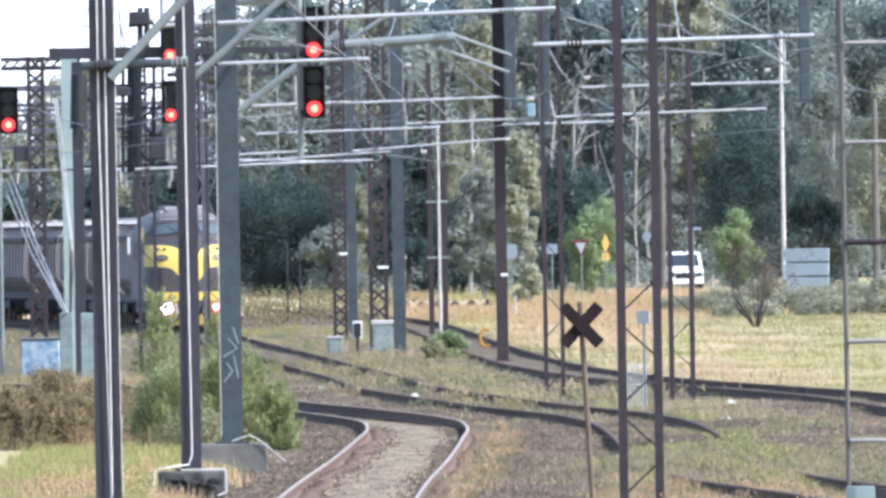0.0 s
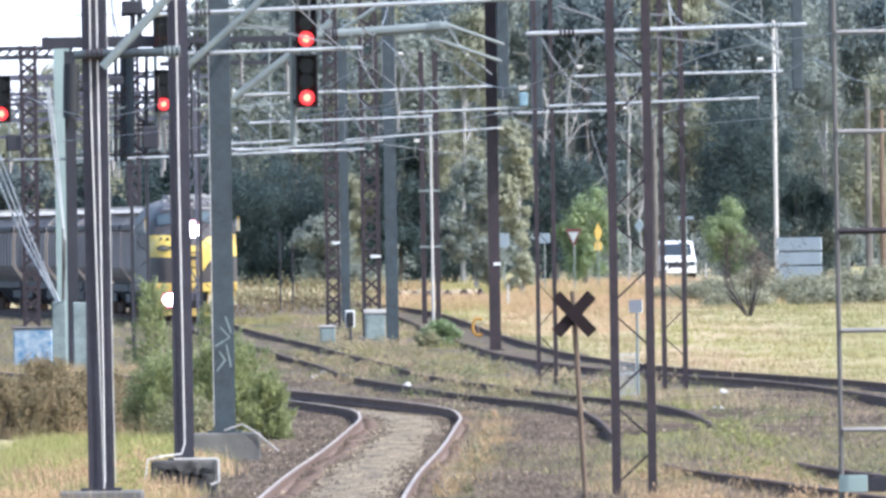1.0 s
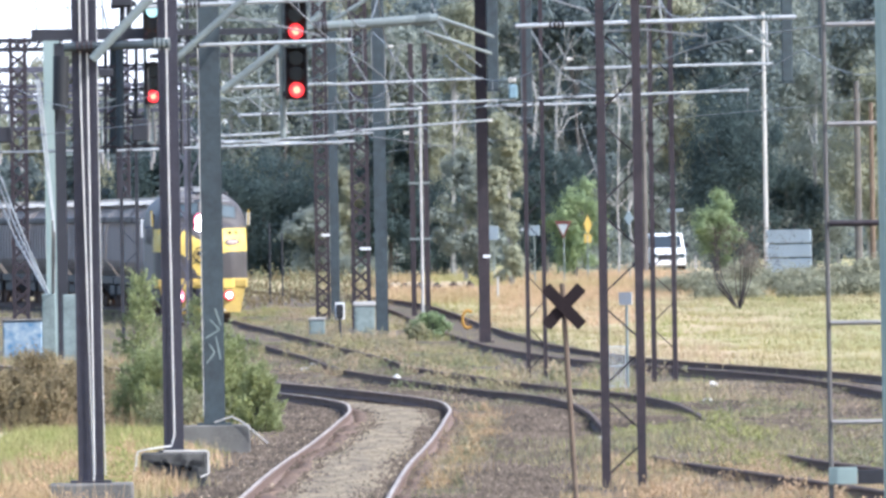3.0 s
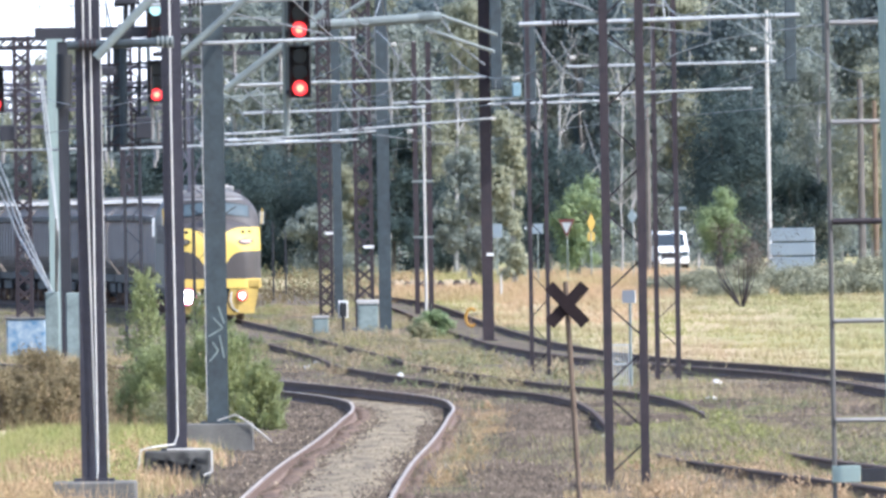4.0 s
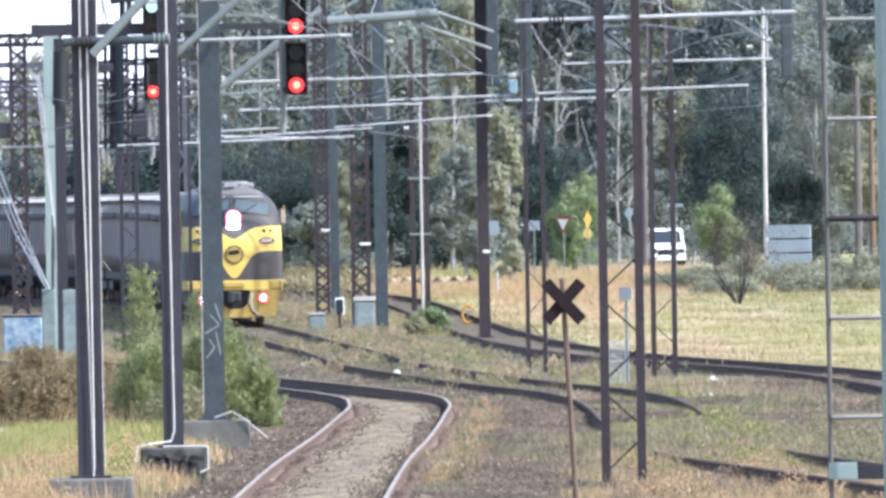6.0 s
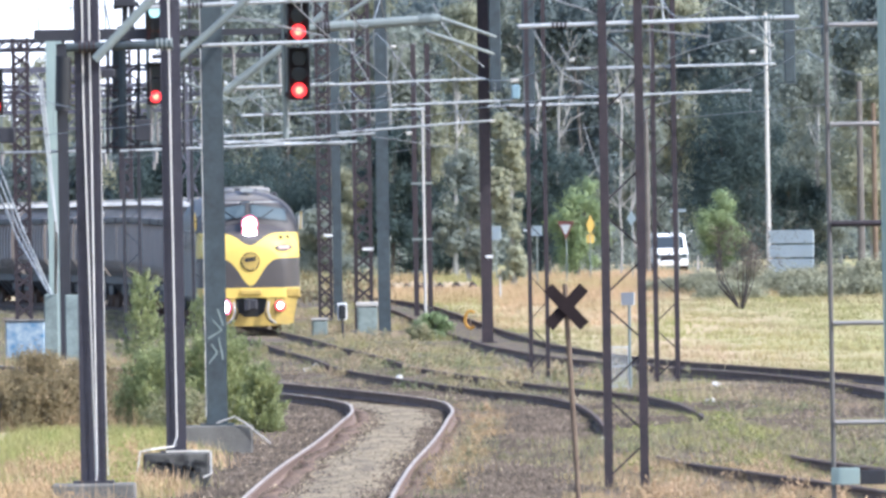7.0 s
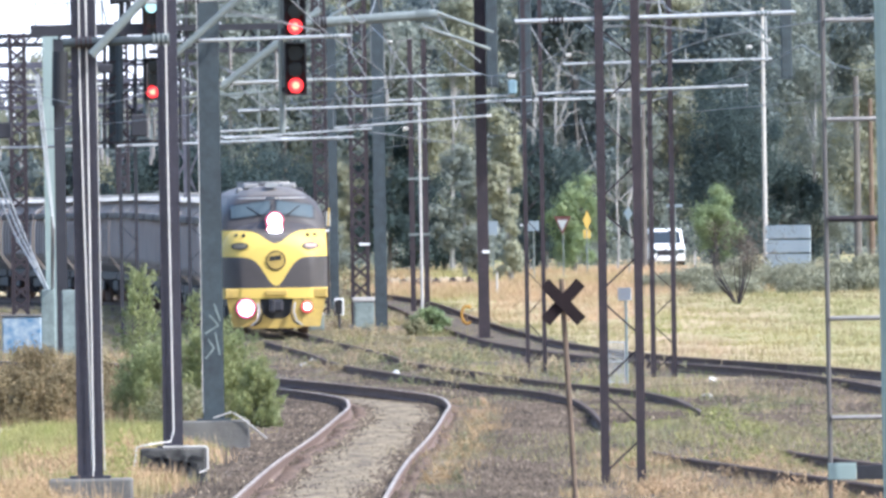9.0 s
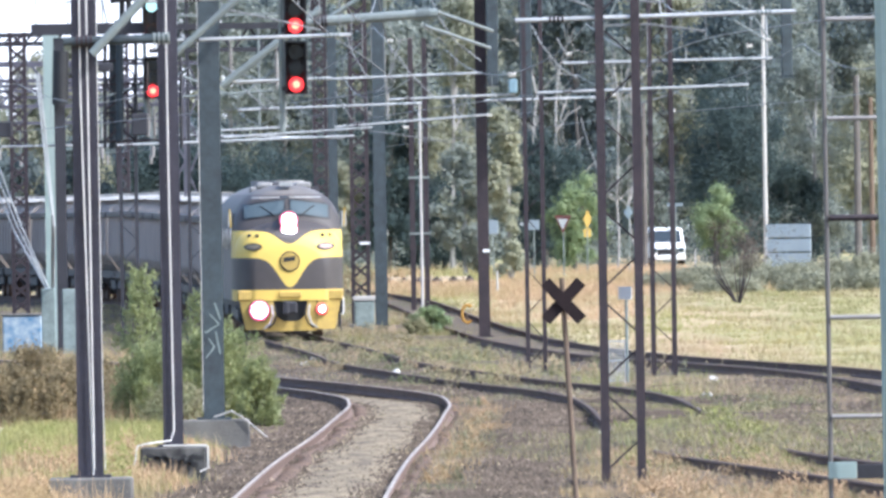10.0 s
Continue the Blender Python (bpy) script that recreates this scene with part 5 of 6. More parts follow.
    notch = [(-0.46, 0.97), (-0.44, 0.72), (-0.34, 0.52), (-0.18, 0.42), (0.18, 0.42), (0.34, 0.52), (0.44, 0.72), (0.46, 0.97)]
    pts = [(0.70, 0.97), (0.70, 0.16), (-0.70, 0.16), (-0.70, 0.97)] + notch
    lo = [b.verts.new((x, 0.02, z)) for x, z in pts]
    hi = [b.verts.new((x, 0.12, z)) for x, z in pts]
    b.faces.new(lo)
    b.faces.new(list(reversed(hi)))
    for i in range(len(pts)):
        b.faces.new((lo[i], hi[i], hi[(i + 1) % len(pts)], lo[(i + 1) % len(pts)]))
    bmesh.ops.recalc_face_normals(b, faces=list(b.faces))
    part("apron", b, M_YELLOW, t, "grimy yellow apron with a rounded coupler notch")
    b = B()
    box(b, -0.70, 0.70, 0.16, 0.5, 0.30, 0.97)
    part("coupler_pocket", b, M_BLACK, t)
    b = B()
    box(b, -0.17, 0.17, -0.5, 0.05, 0.62, 0.95, 0.05)
    box(b, -0.21, -0.05, -0.62, -0.4, 0.6, 0.97, 0.04)
    part("coupler", b, M_DARK, t)
    part("eyebrow", patch(-1.12, 1.12, 3.72, 3.77, 0.03, 12), M_ROOF, t, "pale trim above the windscreens")
    for x in (-0.75, -0.25, 0.3, 0.8):
        b = B()
        box(b, x - 0.16, x + 0.16, 4.4, 5.4, 4.0 - 0.25 * abs(x), 4.2 - 0.22 * abs(x), 0.04)
        part("roof_hatch", b, M_DARK if x in (-0.25, 0.8) else M_ROOF, t)
    # roof equipment
    for x, y, w in ((-0.55, 3.2, 0.22), (0.5, 3.4, 0.22), (0.0, 3.0, 0.12)):
        b = B()
        box(b, x - w, x + w, y, y + 0.8, 3.98, 4.16, 0.05)
        part("roof_vent", b, M_ROOF, t)
    b = B()
    for dx in (-0.12, 0.0, 0.1):
        tube(b, (dx, 2.1, 4.1), (dx, 2.7, 4.13), 0.07, 0.02, 10)
    part("horn", b, M_GALV, t)
    for y in (6, 8.4, 10.8, 13.2):
        b = B()
        tube(b, (0, y, 4.0), (0, y, 4.2), 0.62, n=24)
        part("roof_fan", b, M_ROOF, t)
    b = B()
    box(b, -1.3, 1.3, 0.6, 17.6, 0.8, 0.98)
    part("underframe", b, M_DARK, t)
    b = B()
    box(b, -1.2, 1.2, 6.8, 11.0, 0.35, 0.8, 0.1)
    part("fuel_tank", b, M_DARK, t)
    bogie(t, 3.3)
    bogie(t, 14.4)
    return tagged(t, "yellow and grey streamlined diesel locomotive with bright headlights", "locomotive")


def hopper_wagon():
    """Bulk hopper: a bulging ribbed barrel with a roof painted pale as if sunlit and hatch walkway."""
    t = empty("hopper_wagon")
    L = 13.0
    def section(k, grow=0.0):
        a = math.pi * (k / 24)
        x = math.cos(a)
        z = math.sin(a)
        return (1.42 + grow) * math.copysign(abs(x) ** 0.55, x), 2.32 + (1.26 + grow) * abs(z) ** 0.75
    def shell(y0, y1, grow, lower):
        b = B()
        prof = [(-0.85, lower), (-1.42 - grow, 1.7)] + [section(24 - k, grow) for k in range(25)] + [(1.42 + grow, 1.7), (0.85, lower)]
        r = [[b.verts.new((x, y, z)) for x, z in prof] for y in (y0, y1)]
        for i in range(len(prof) - 1):
            b.faces.new((r[0][i], r[0][i + 1], r[1][i + 1], r[1][i]))
        b.faces.new(list(reversed(r[0])))
        b.faces.new(r[1])
        bmesh.ops.recalc_face_normals(b, faces=list(b.faces))
        return b
    part("body", shell(0.5, L - 0.5, 0.0, 0.9), M_WAGON, t, smooth=False)
    for s in (-1, 1):
        part("top_rail", box(B(), min(s * 1.36, s * 1.47), max(s * 1.36, s * 1.47), 0.45, L - 0.45, 2.98, 3.20, 0.03), M_DARK, t, "dark rail below the roof")
    for i in range(11):
        y = 0.6 + i * (L - 1.3) / 10
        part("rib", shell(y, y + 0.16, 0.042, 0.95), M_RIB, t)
    b = B()
    prof = [section(24 - k, 0.17) for k in range(8, 17)]
    r = [[b.verts.new((x, y, z)) for x, z in prof] for y in (0.45, L - 0.45)]
    for i in range(len(prof) - 1):
        b.faces.new((r[0][i], r[0][i + 1], r[1][i + 1], r[1][i]))
    b.faces.new(list(reversed(r[0])))
    b.faces.new(r[1])
    bmesh.ops.recalc_face_normals(b, faces=list(b.faces))
    part("roof", b, M_WAGONTOP, t, "wagon roof with sunlight painted in as a pale tone")
    for i in range(4):
        b = B()
        tube(b, (0, 2 + i * 3, 3.66), (0, 2 + i * 3, 3.84), 0.4, n=16)
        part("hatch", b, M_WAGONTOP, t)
    b = B()
    box(b, -1.2, 1.2, 0.05, L - 0.05, 0.85, 1.1)
    part("underframe", b, M_DARK, t)
    for y in (4.6, 6.5, 8.4):
        b = B()
        v = [b.verts.new(p) for p in [(-1.2, y - 0.85, 0.9), (1.2, y - 0.85, 0.9), (1.2, y + 0.85, 0.9), (-1.2, y + 0.85, 0.9), (-0.6, y - 0.5, 0.22), (0.6, y - 0.5, 0.22), (0.6, y + 0.5, 0.22), (-0.6, y + 0.5, 0.22)]]
        for q in ((0, 1, 2, 3), (4, 7, 6, 5), (0, 4, 5, 1), (1, 5, 6, 2), (2, 6, 7, 3), (3, 7, 4, 0)):
            b.faces.new([v[i] for i in q])
        part("discharge_chute", b, M_DARK, t)
    bogie(t, 2.0, 1.8, 2)
    bogie(t, L - 2.0, 1.8, 2)
    return tagged(t, "grimy grey ribbed bulk hopper wagon with sunlight painted on its roof", "wagon", "train wagons")


loco = locomotive()
wagons = [hopper_wagon()]
for _ in range(14):
    wagons.append(copy_thing(wagons[0], pose(0, 0, 0)))
part("end_plate", box(B(), -1.53, -1.43, 0.1, 0.16, 2.55, 3.15), M_WHITE, wagons[0], "white end plate")


# ---- vegetation ----
def leaves(centres, radius, per, size, plain=False):
    """Leaves strewn on and in clumps, joined: diamonds, or plain triangles for far crowns."""
    n = len(centres) * per
    c = np.repeat(centres, per, 0)
    r = np.repeat(radius, per)
    d = rng.normal(0, 1, (n, 3))
    p = c + d * (0.52 * r)[:, None]
    d /= np.linalg.norm(d, axis=1)[:, None]
    nn = d * 0.9 + rng.normal(0, 0.3, (n, 3)) + np.array([0, 0, 0.25])
    nn /= np.linalg.norm(nn, axis=1)[:, None]
    a = np.cross(nn, rng.normal(0, 1, (n, 3)))
    a /= np.linalg.norm(a, axis=1)[:, None] + 1e-9
    b = np.cross(nn, a)
    s = (size * rng.uniform(0.5, 1.4, n))[:, None]
    if plain:
        v = np.stack([p - a * s, p + a * s * 0.6 + b * s * 0.6, p + a * s * 0.6 - b * s * 0.6], 1).reshape(-1, 3)
        return v, np.arange(3 * n).reshape(n, 3)
    v = np.stack([p - a * s, p + b * s * 0.45, p + a * s, p - b * s * 0.45], 1).reshape(-1, 3)
    return v, np.arange(4 * n).reshape(n, 4)


def tree(x, y, h, w, material, label, clumps=110, per=60, leaf=0.26, trunk=0.22, base=0.25, name="tree", bark=None):
    """Tapered trunk with limbs and a crown of leaf clumps with gaps."""
    z = gz(x, y)
    t = empty(name, x, y, z)
    b = B()
    lean = rng.uniform(-0.04, 0.04) * h
    tube(b, (0, 0, -0.2), (lean * 0.5, 0, h * 0.45), trunk, trunk * 0.65, 9)
    tube(b, (lean * 0.5, 0, h * 0.45), (lean, 0, h * 0.85), trunk * 0.65, trunk * 0.2, 8)
    part("trunk", b, bark or M_BARK, t)
    cs, rs = [], []
    lobes = max(4, clumps // 12)
    for i in range(lobes):
        a = rng.uniform(0, 6.28)
        hh = h * rng.uniform(base + 0.08, 0.95)
        k = math.sin(min(1.0, (hh / h - base) / (1 - base)) * math.pi * 0.85 + 0.3)
        rr = w / 2 * max(0.25, k) * rng.uniform(0.35, 0.95)
        tip = np.array([lean * hh / h + math.cos(a) * rr, math.sin(a) * rr * 0.8, hh])
        b = B()
        tube(b, (lean * 0.5 * hh / h, 0, hh * 0.7), tuple(tip), trunk * 0.3, trunk * 0.08, 6)
        part("limb", b, bark or M_BARK, t)
        for _ in range(12):
            cs.append(tip + rng.normal(0, 1, 3) * np.array([w * 0.11, w * 0.11, h * 0.05]))
            rs.append(w * rng.uniform(0.07, 0.15))
    o = quick("crown", *leaves(np.array(cs), np.array(rs), per, leaf, True), material, "", "")
    o.parent = t
    return tagged(t, label, "tree", "trees")


def round_tree(x, y, h, w, material, label, base=0.08, lumps=70, per=480, leaf=0.074):
    """Dense tree with a rounded, lumpy crown over a short trunk."""
    t = empty("tree", x, y, gz(x, y))
    part("trunk", tube(B(), (0, 0, -0.2), (0, 0, h * 0.6), 0.16, 0.07, 8), M_BARK, t)
    d = rng.normal(0, 1, (lumps, 3))
    d /= np.linalg.norm(d, axis=1)[:, None]
    k = rng.uniform(0.3, 1.08, lumps)[:, None]
    mid, half = h * (1 + base) / 2, h * (1 - base) / 2
    cs = np.array([0, 0, mid]) + d * k * np.array([w / 2, w / 2, half])
    for c in cs[::9]:
        part("limb", tube(B(), (0, 0, h * 0.3), tuple(c), 0.05, 0.02, 5), M_BARK, t)
    o = quick("crown", *leaves(cs, w * rng.uniform(0.07, 0.24, lumps), per, leaf, True), material, "", "")
    o.parent = t
    return tagged(t, label, "tree", "trees")


def shrub(x, y, h, w, material, label, clumps=60, per=120, leaf=0.06, name="bush", z0=0.0):
    z = gz(x, y)
    t = empty(name, x, y, z)
    cs, rs = [], []
    for i in range(clumps):
        a = rng.uniform(0, 6.28)
        q = rng.uniform(0, 1) ** 0.5
        hh = rng.uniform(0.08, 1.0)
        rr = w / 2 * q * math.sqrt(max(0.05, 1 - (hh - 0.25) ** 2 / 0.62))
        c = np.array([math.cos(a) * rr, math.sin(a) * rr, hh * h * 0.93])
        cs.append(c)
        rs.append(w * rng.uniform(0.07, 0.14))
        if i % 10 == 0:
            part("stem", tube(B(), (rng.normal(0, 0.05), 0, -0.05), tuple(c), 0.025, 0.008, 5), M_BARK, t)
    o = quick("foliage", *leaves(np.array(cs), np.array(rs), per, leaf), material, "", "")
    o.parent = t
    return tagged(t, label, "bush", "bushes")


def spray_bush(x, y, h, w, material, label, twigs=260, per=80, leaf=0.03):
    """Feathery bush: many leafy twigs that reach up and out from a few stems."""
    t = empty("bush", x, y, gz(x, y))
    a = rng.uniform(0, 6.28, twigs)
    q = rng.uniform(0, 1, twigs) ** 0.45
    hh = rng.uniform(0.10, 1.0, twigs)
    rr = w / 2 * q * np.sqrt(np.maximum(0.04, 1 - (hh - 0.3) ** 2 / 0.58)) * rng.uniform(0.8, 1.12, twigs)
    tip = np.stack([np.cos(a) * rr, np.sin(a) * rr, hh * h * rng.uniform(0.85, 1.06, twigs)], 1)
    way = np.stack([np.cos(a) * q * 0.8, np.sin(a) * q * 0.8, 0.35 + 0.8 * hh], 1) + rng.normal(0, 0.22, (twigs, 3))
    way /= np.linalg.norm(way, axis=1)[:, None]
    span = (0.17 * w + 0.10 * h) * rng.uniform(0.6, 1.3, twigs)
    for k in range(0, twigs, max(1, twigs // 14)):
        part("stem", tube(B(), (rng.normal(0, 0.06 * w), 0, -0.05), tuple(tip[k] - way[k] * span[k] * 0.4), 0.016, 0.006, 5), M_BARK, t)
    n = twigs * per
    u = np.tile(rng.uniform(0, 1, per), twigs) * rng.uniform(0.7, 1.0, n)
    d = np.repeat(way, per, 0)
    sp = np.repeat(span, per)
    p = np.repeat(tip, per, 0) - d * (sp * u)[:, None] + rng.normal(0, 1, (n, 3)) * (sp * (0.06 + 0.16 * u))[:, None]
    p[:, 2] = np.maximum(p[:, 2], 0.03)
    ax = d + rng.normal(0, 0.55, (n, 3))
    ax /= np.linalg.norm(ax, axis=1)[:, None]
    sd = np.cross(ax, rng.normal(0, 1, (n, 3)))
    sd /= np.linalg.norm(sd, axis=1)[:, None] + 1e-9
    s = (leaf * rng.uniform(0.6, 1.4, n))[:, None]
    v = np.stack([p - ax * s, p + sd * s * 0.38, p + ax * s, p - sd * s * 0.38], 1).reshape(-1, 3)
    o = quick("foliage", v, np.arange(4 * n).reshape(n, 4), material, "", "")
    o.parent = t
    return tagged(t, label, "bush", "bushes")


# far woods and sky
def sky_backdrop():
    # Glowing plane added to whiten the sky, which alone renders too grey.
    m = bpy.data.materials.new("sky_glow")
    m.use_nodes = True
    bs = m.node_tree.nodes["Principled BSDF"]
    bs.inputs["Base Color"].default_value = (0.8, 0.8, 0.8, 1)
    bs.inputs["Emission Color"].default_value = (0.96, 0.95, 1.0, 1)
    bs.inputs["Emission Strength"].default_value = 0.36
    v = [(-700, 4200, -20), (700, 4200, -20), (700, 4200, 700), (-700, 4200, 700)]
    return tagged(part("backdrop", (v, [(0, 1, 2, 3)]), m), "glowing white backdrop added for the bright sky over the trees", "sky", kind="structure")


sky_backdrop()
_c = np.stack([rng.uniform(-13, 44, 1500), rng.uniform(1080, 1160, 1500), rng.uniform(0.3, 18.2, 1500)], 1)
_c2 = np.stack([rng.uniform(-48, -10, 300), rng.uniform(1080, 1160, 300), rng.uniform(0.5, 7.5, 300)], 1)
_c = np.concatenate([_c, _c2])
_c[:, 2] += gz(0, 1000)
_u = np.stack([rng.uniform(-40, 40, 420), rng.uniform(930, 960, 420), rng.uniform(0.2, 2.2, 420) + gz(0, 940)], 1)
quick("undergrowth", *leaves(_u, rng.uniform(0.5, 1.0, 420), 110, 0.13, True), M_GUM, "shadowy undergrowth along the foot of the trees", "undergrowth")
quick("far_woods", *leaves(_c, rng.uniform(0.8, 2.0, len(_c)), 80, 0.42, True), M_PINE, "dense dark far woodland behind the trees", "woods")

# back row of tall gums, then the nearer ones
for i in range(19):
    x_ = -11.5 + i * 2.2 + rng.uniform(-0.8, 0.8)
    tree(x_, 985 + rng.uniform(-25, 40), rng.uniform(15.6, 18.8), rng.uniform(6, 8.5), (M_GUM, M_PINE, M_GUM, M_GUMPALE)[i % 4], "tall grey-green gum tree with ragged crown", 150, 98, 0.175, 0.17, 0.20, bark=(M_PALEBARK, M_BARK)[i % 2])
for i in range(12):
    tree(-29 + i * 1.5, 1010 + rng.uniform(-15, 25), rng.uniform(10.5, 13.5), rng.uniform(3.5, 5), M_GUMPALE, "sparse thin-crowned gum behind the gantry", 150, 80, 0.14, 0.12, 0.2, bark=M_PALEBARK)
for i in range(8):
    x_ = -28 + i * 2.2
    tree(x_, 1000 + rng.uniform(-15, 15), rng.uniform(6.8, 9.0), rng.uniform(4, 6), M_PINE, "low dark tree behind the train", 100, 100, 0.16, 0.2, 0.05)
for x_, y_, h_, w_, m_, l_ in (
    (3.06, 760.00, 7.4, 2.0, M_GUMPALE, "slender pale gum with hanging foliage"),
    (1.08, 800.00, 6.0, 2.6, M_GUM, "grey-green gum by the grass bank"),
    (0.47, 900.00, 14.5, 4.2, M_GUMPALE, "yellow-green tall gum tree"),
    (20.37, 930.00, 12.5, 5.5, M_GUM, "broad olive gum tree by the road"),
    (22.72, 900.00, 11.5, 4.5, M_GUMPALE, "olive-brown gum tree by the road"),
    (-15.05, 930.00, 7.2, 6.0, M_DARKLEAF, "dark broad tree behind the wagons"),
    (-2.84, 900.00, 8.0, 4.5, M_DARKLEAF, "dark tree behind the lattice mast"),
    (-5.24, 900.00, 5.5, 2.6, M_GUMPALE, "yellowish sapling behind the mast"),
    (-6.60, 880.00, 3.6, 3.0, M_GUM, "grey-green bushy tree behind the masts"),
    (10.85, 940.00, 9.0, 4.0, M_GUM, "grey-green gum by the road"),
):
    tree(x_, y_, h_, w_, m_, l_, 170, 140, 0.10, 0.14, 0.05, bark=M_PALEBARK if m_ in (M_GUM, M_GUMPALE) else M_BARK)

round_tree(5.3, 872, 6.8, 4.2, M_DARKLEAF, "dark dense round tree by the road", 0.12)
round_tree(6.6, 850, 4.7, 2.7, M_LIME, "olive-green rounded tree by the road signs", 0.12, 44)
round_tree(14.6, 905, 3.9, 2.5, M_LIME, "fresh green low tree by the road", 0.1, 44)
round_tree(15.6, 925, 10.4, 6.2, M_DARKLEAF, "dark spreading tree by the road", 0.0, 110)
round_tree(19.2, 930, 6.2, 4.2, M_DARKLEAF, "dark tree behind the display board", 0.0)
round_tree(-9.6, 905, 6.4, 6.4, M_DARKLEAF, "dark broad tree behind the train", 0.0, 110)
round_tree(-5.6, 918, 5.6, 4.6, M_DARKLEAF, "dark tree behind the lattice masts", 0.0)
round_tree(0.1, 905, 5.4, 4.6, M_DARKLEAF, "dark tree behind the grass bank", 0.0)

def bare_tree(x, y, h, spread, label):
    """Pale dead gum: a wandering trunk and forked bare limbs."""
    t = empty("bare_tree", x, y, gz(x, y))
    spine = [Vector((0, 0, -0.2))]
    for i in range(1, 7):
        spine.append(Vector((spine[-1].x + rng.normal(0, 0.22), 0, h * i / 6)))
    part("trunk", polyline(B(), spine, 0.055, 7), M_PALEBARK, t)
    for i in range(11):
        k = rng.integers(2, 7)
        p, a = spine[k], rng.uniform(-1, 1)
        q = p + Vector((a * spread * 0.45, rng.uniform(-0.5, 0.5), rng.uniform(0.4, 1.3)))
        r = q + Vector((a * spread * 0.4, rng.uniform(-0.5, 0.5), rng.uniform(-0.2, 1.2)))
        part("limb", polyline(B(), [p, q, r], 0.024, 5), M_PALEBARK, t)
        part("twig", polyline(B(), [q, q + Vector((-a * spread * 0.2, 0, 0.9)), q + Vector((-a * spread * 0.15, 0, 1.5))], 0.015, 5), M_PALEBARK, t)
    return tagged(t, label, "tree", "trees")


for x_, y_, h_, w_ in ((9.2, 890, 10.5, 2.6), (6.3, 915, 11.0, 2.6), (10.6, 895, 9.5, 2.2), (4.6, 890, 11.0, 2.6), (-2.6, 915, 11.5, 2.6), (0.6, 915, 11.5, 2.6)):
    bare_tree(x_, y_, h_, w_, "pale bare-limbed gum among the leafy trees")

# bushes beside the line
spray_bush(-3.58, 263.56, 1.62, 1.95, M_BUSH, "feathery green bush at the foot of the masts", 300, 62, 0.033)
spray_bush(-4.55, 268.00, 1.30, 1.7, M_BUSH, "feathery green bush at the foot of the masts", 220, 58, 0.033)
spray_bush(-4.98, 276.00, 2.45, 1.05, M_BUSH, "tall leafy green sapling bush before the train", 80, 62, 0.033)
spray_bush(-4.12, 282.00, 2.35, 0.9, M_BUSH, "thin leafy green sapling bush before the train", 34, 50, 0.033)
spray_bush(-2.92, 262.00, 1.15, 0.9, M_BUSH, "low green bush beside the track", 120, 55, 0.033)
spray_bush(-3.95, 258.00, 0.75, 1.7, M_OLIVEGRASS, "olive weeds at the foot of the bush", 90, 50, 0.03)
for x_, y_, h_, w_ in ((-6.21, 268.00, 0.85, 0.9), (-6.89, 272.00, 0.9, 1.1), (-7.61, 275.00, 1.0, 1.1), (-7.05, 266.00, 0.8, 0.9), (-6.43, 265.00, 0.85, 0.9), (-6.07, 272.00, 0.8, 0.9), (-7.29, 300.00, 1.1, 1.6), (-6.82, 320.00, 0.7, 1.4)):
    shrub(x_, y_, h_, w_, M_BROWNBUSH, "dry brown scrub beside the line", 70, 110, 0.028)
for x_, y_, h_, w_ in ((9.62, 640.00, 0.85, 2.6), (13.14, 640.00, 0.8, 3.0), (14.87, 650.00, 1.0, 2.6), (8.71, 660.00, 0.45, 2.4), (10.28, 610.00, 0.5, 2.6), (13.34, 610.00, 0.5, 2.6), (15.17, 610.00, 0.6, 2.6), (16.35, 640.00, 1.2, 2.8), (11.79, 660.00, 1.1, 2.6)):
    shrub(x_, y_, h_, w_, M_GREYSCRUB, "low grey-green scrub in the dry grass", 70, 110, 0.06)
shrub(-0.39, 478.00, 0.75, 1.2, M_LIME, "green weedy bush between the tracks", 50, 90, 0.05)
shrub(-0.73, 470.00, 0.45, 0.9, M_OLIVEGRASS, "olive weeds between the tracks", 40, 90, 0.05)
# bare twiggy shrub
t = empty("bare_shrub", 9.70, 556.00, gz(9.70, 556.00))
for i in range(16):
    a_ = rng.uniform(-1, 1)
    b = B()
    p0 = Vector((0.05 * a_, 0, -0.05))
    p1 = Vector((a_ * 0.75, rng.uniform(-0.3, 0.3), rng.uniform(0.6, 1.1)))
    p2 = p1 + Vector((a_ * 0.25, rng.uniform(-0.3, 0.3), rng.uniform(0.7, 1.4)))
    tube(b, p0, p1, 0.026, 0.015, 6)
    tube(b, p1, p2, 0.015, 0.005, 5)
    part("branch", b, M_BROWN, t)
_k = np.array([[rng.normal(0.35, 0.55), rng.normal(0, 0.5), rng.uniform(1.3, 2.75)] for _ in range(34)])
o = quick("foliage", *leaves(_k, rng.uniform(0.25, 0.55, 34), 75, 0.035), M_TWIG, "", "")
o.parent = t
tagged(t, "half-bare brown twiggy shrub in dry grass", "shrub", "bushes")

# grasses
def lawn(name, pts, h, w, material, label, lean=0.35):
    far = float(pts[:, 1].mean()) > 200
    if len(pts) > 1500:
        pts = clumped(pts, 24, 0.10 + 0.0003 * float(pts[:, 1].mean()))
    return quick(name, *blades(pts, h * (0.62 if float(pts[:, 1].mean()) > 400 else 0.8), w * (0.6 if far else 0.8), lean, far), material, label, "grass")


def beyond(pts, curve, side, gap):
    """Keeps the points on one side of a track."""
    yy, xx = spline(curve, 1.0)
    c = np.interp(pts[:, 1], yy, xx)
    return pts[(pts[:, 0] - c) * side > gap]


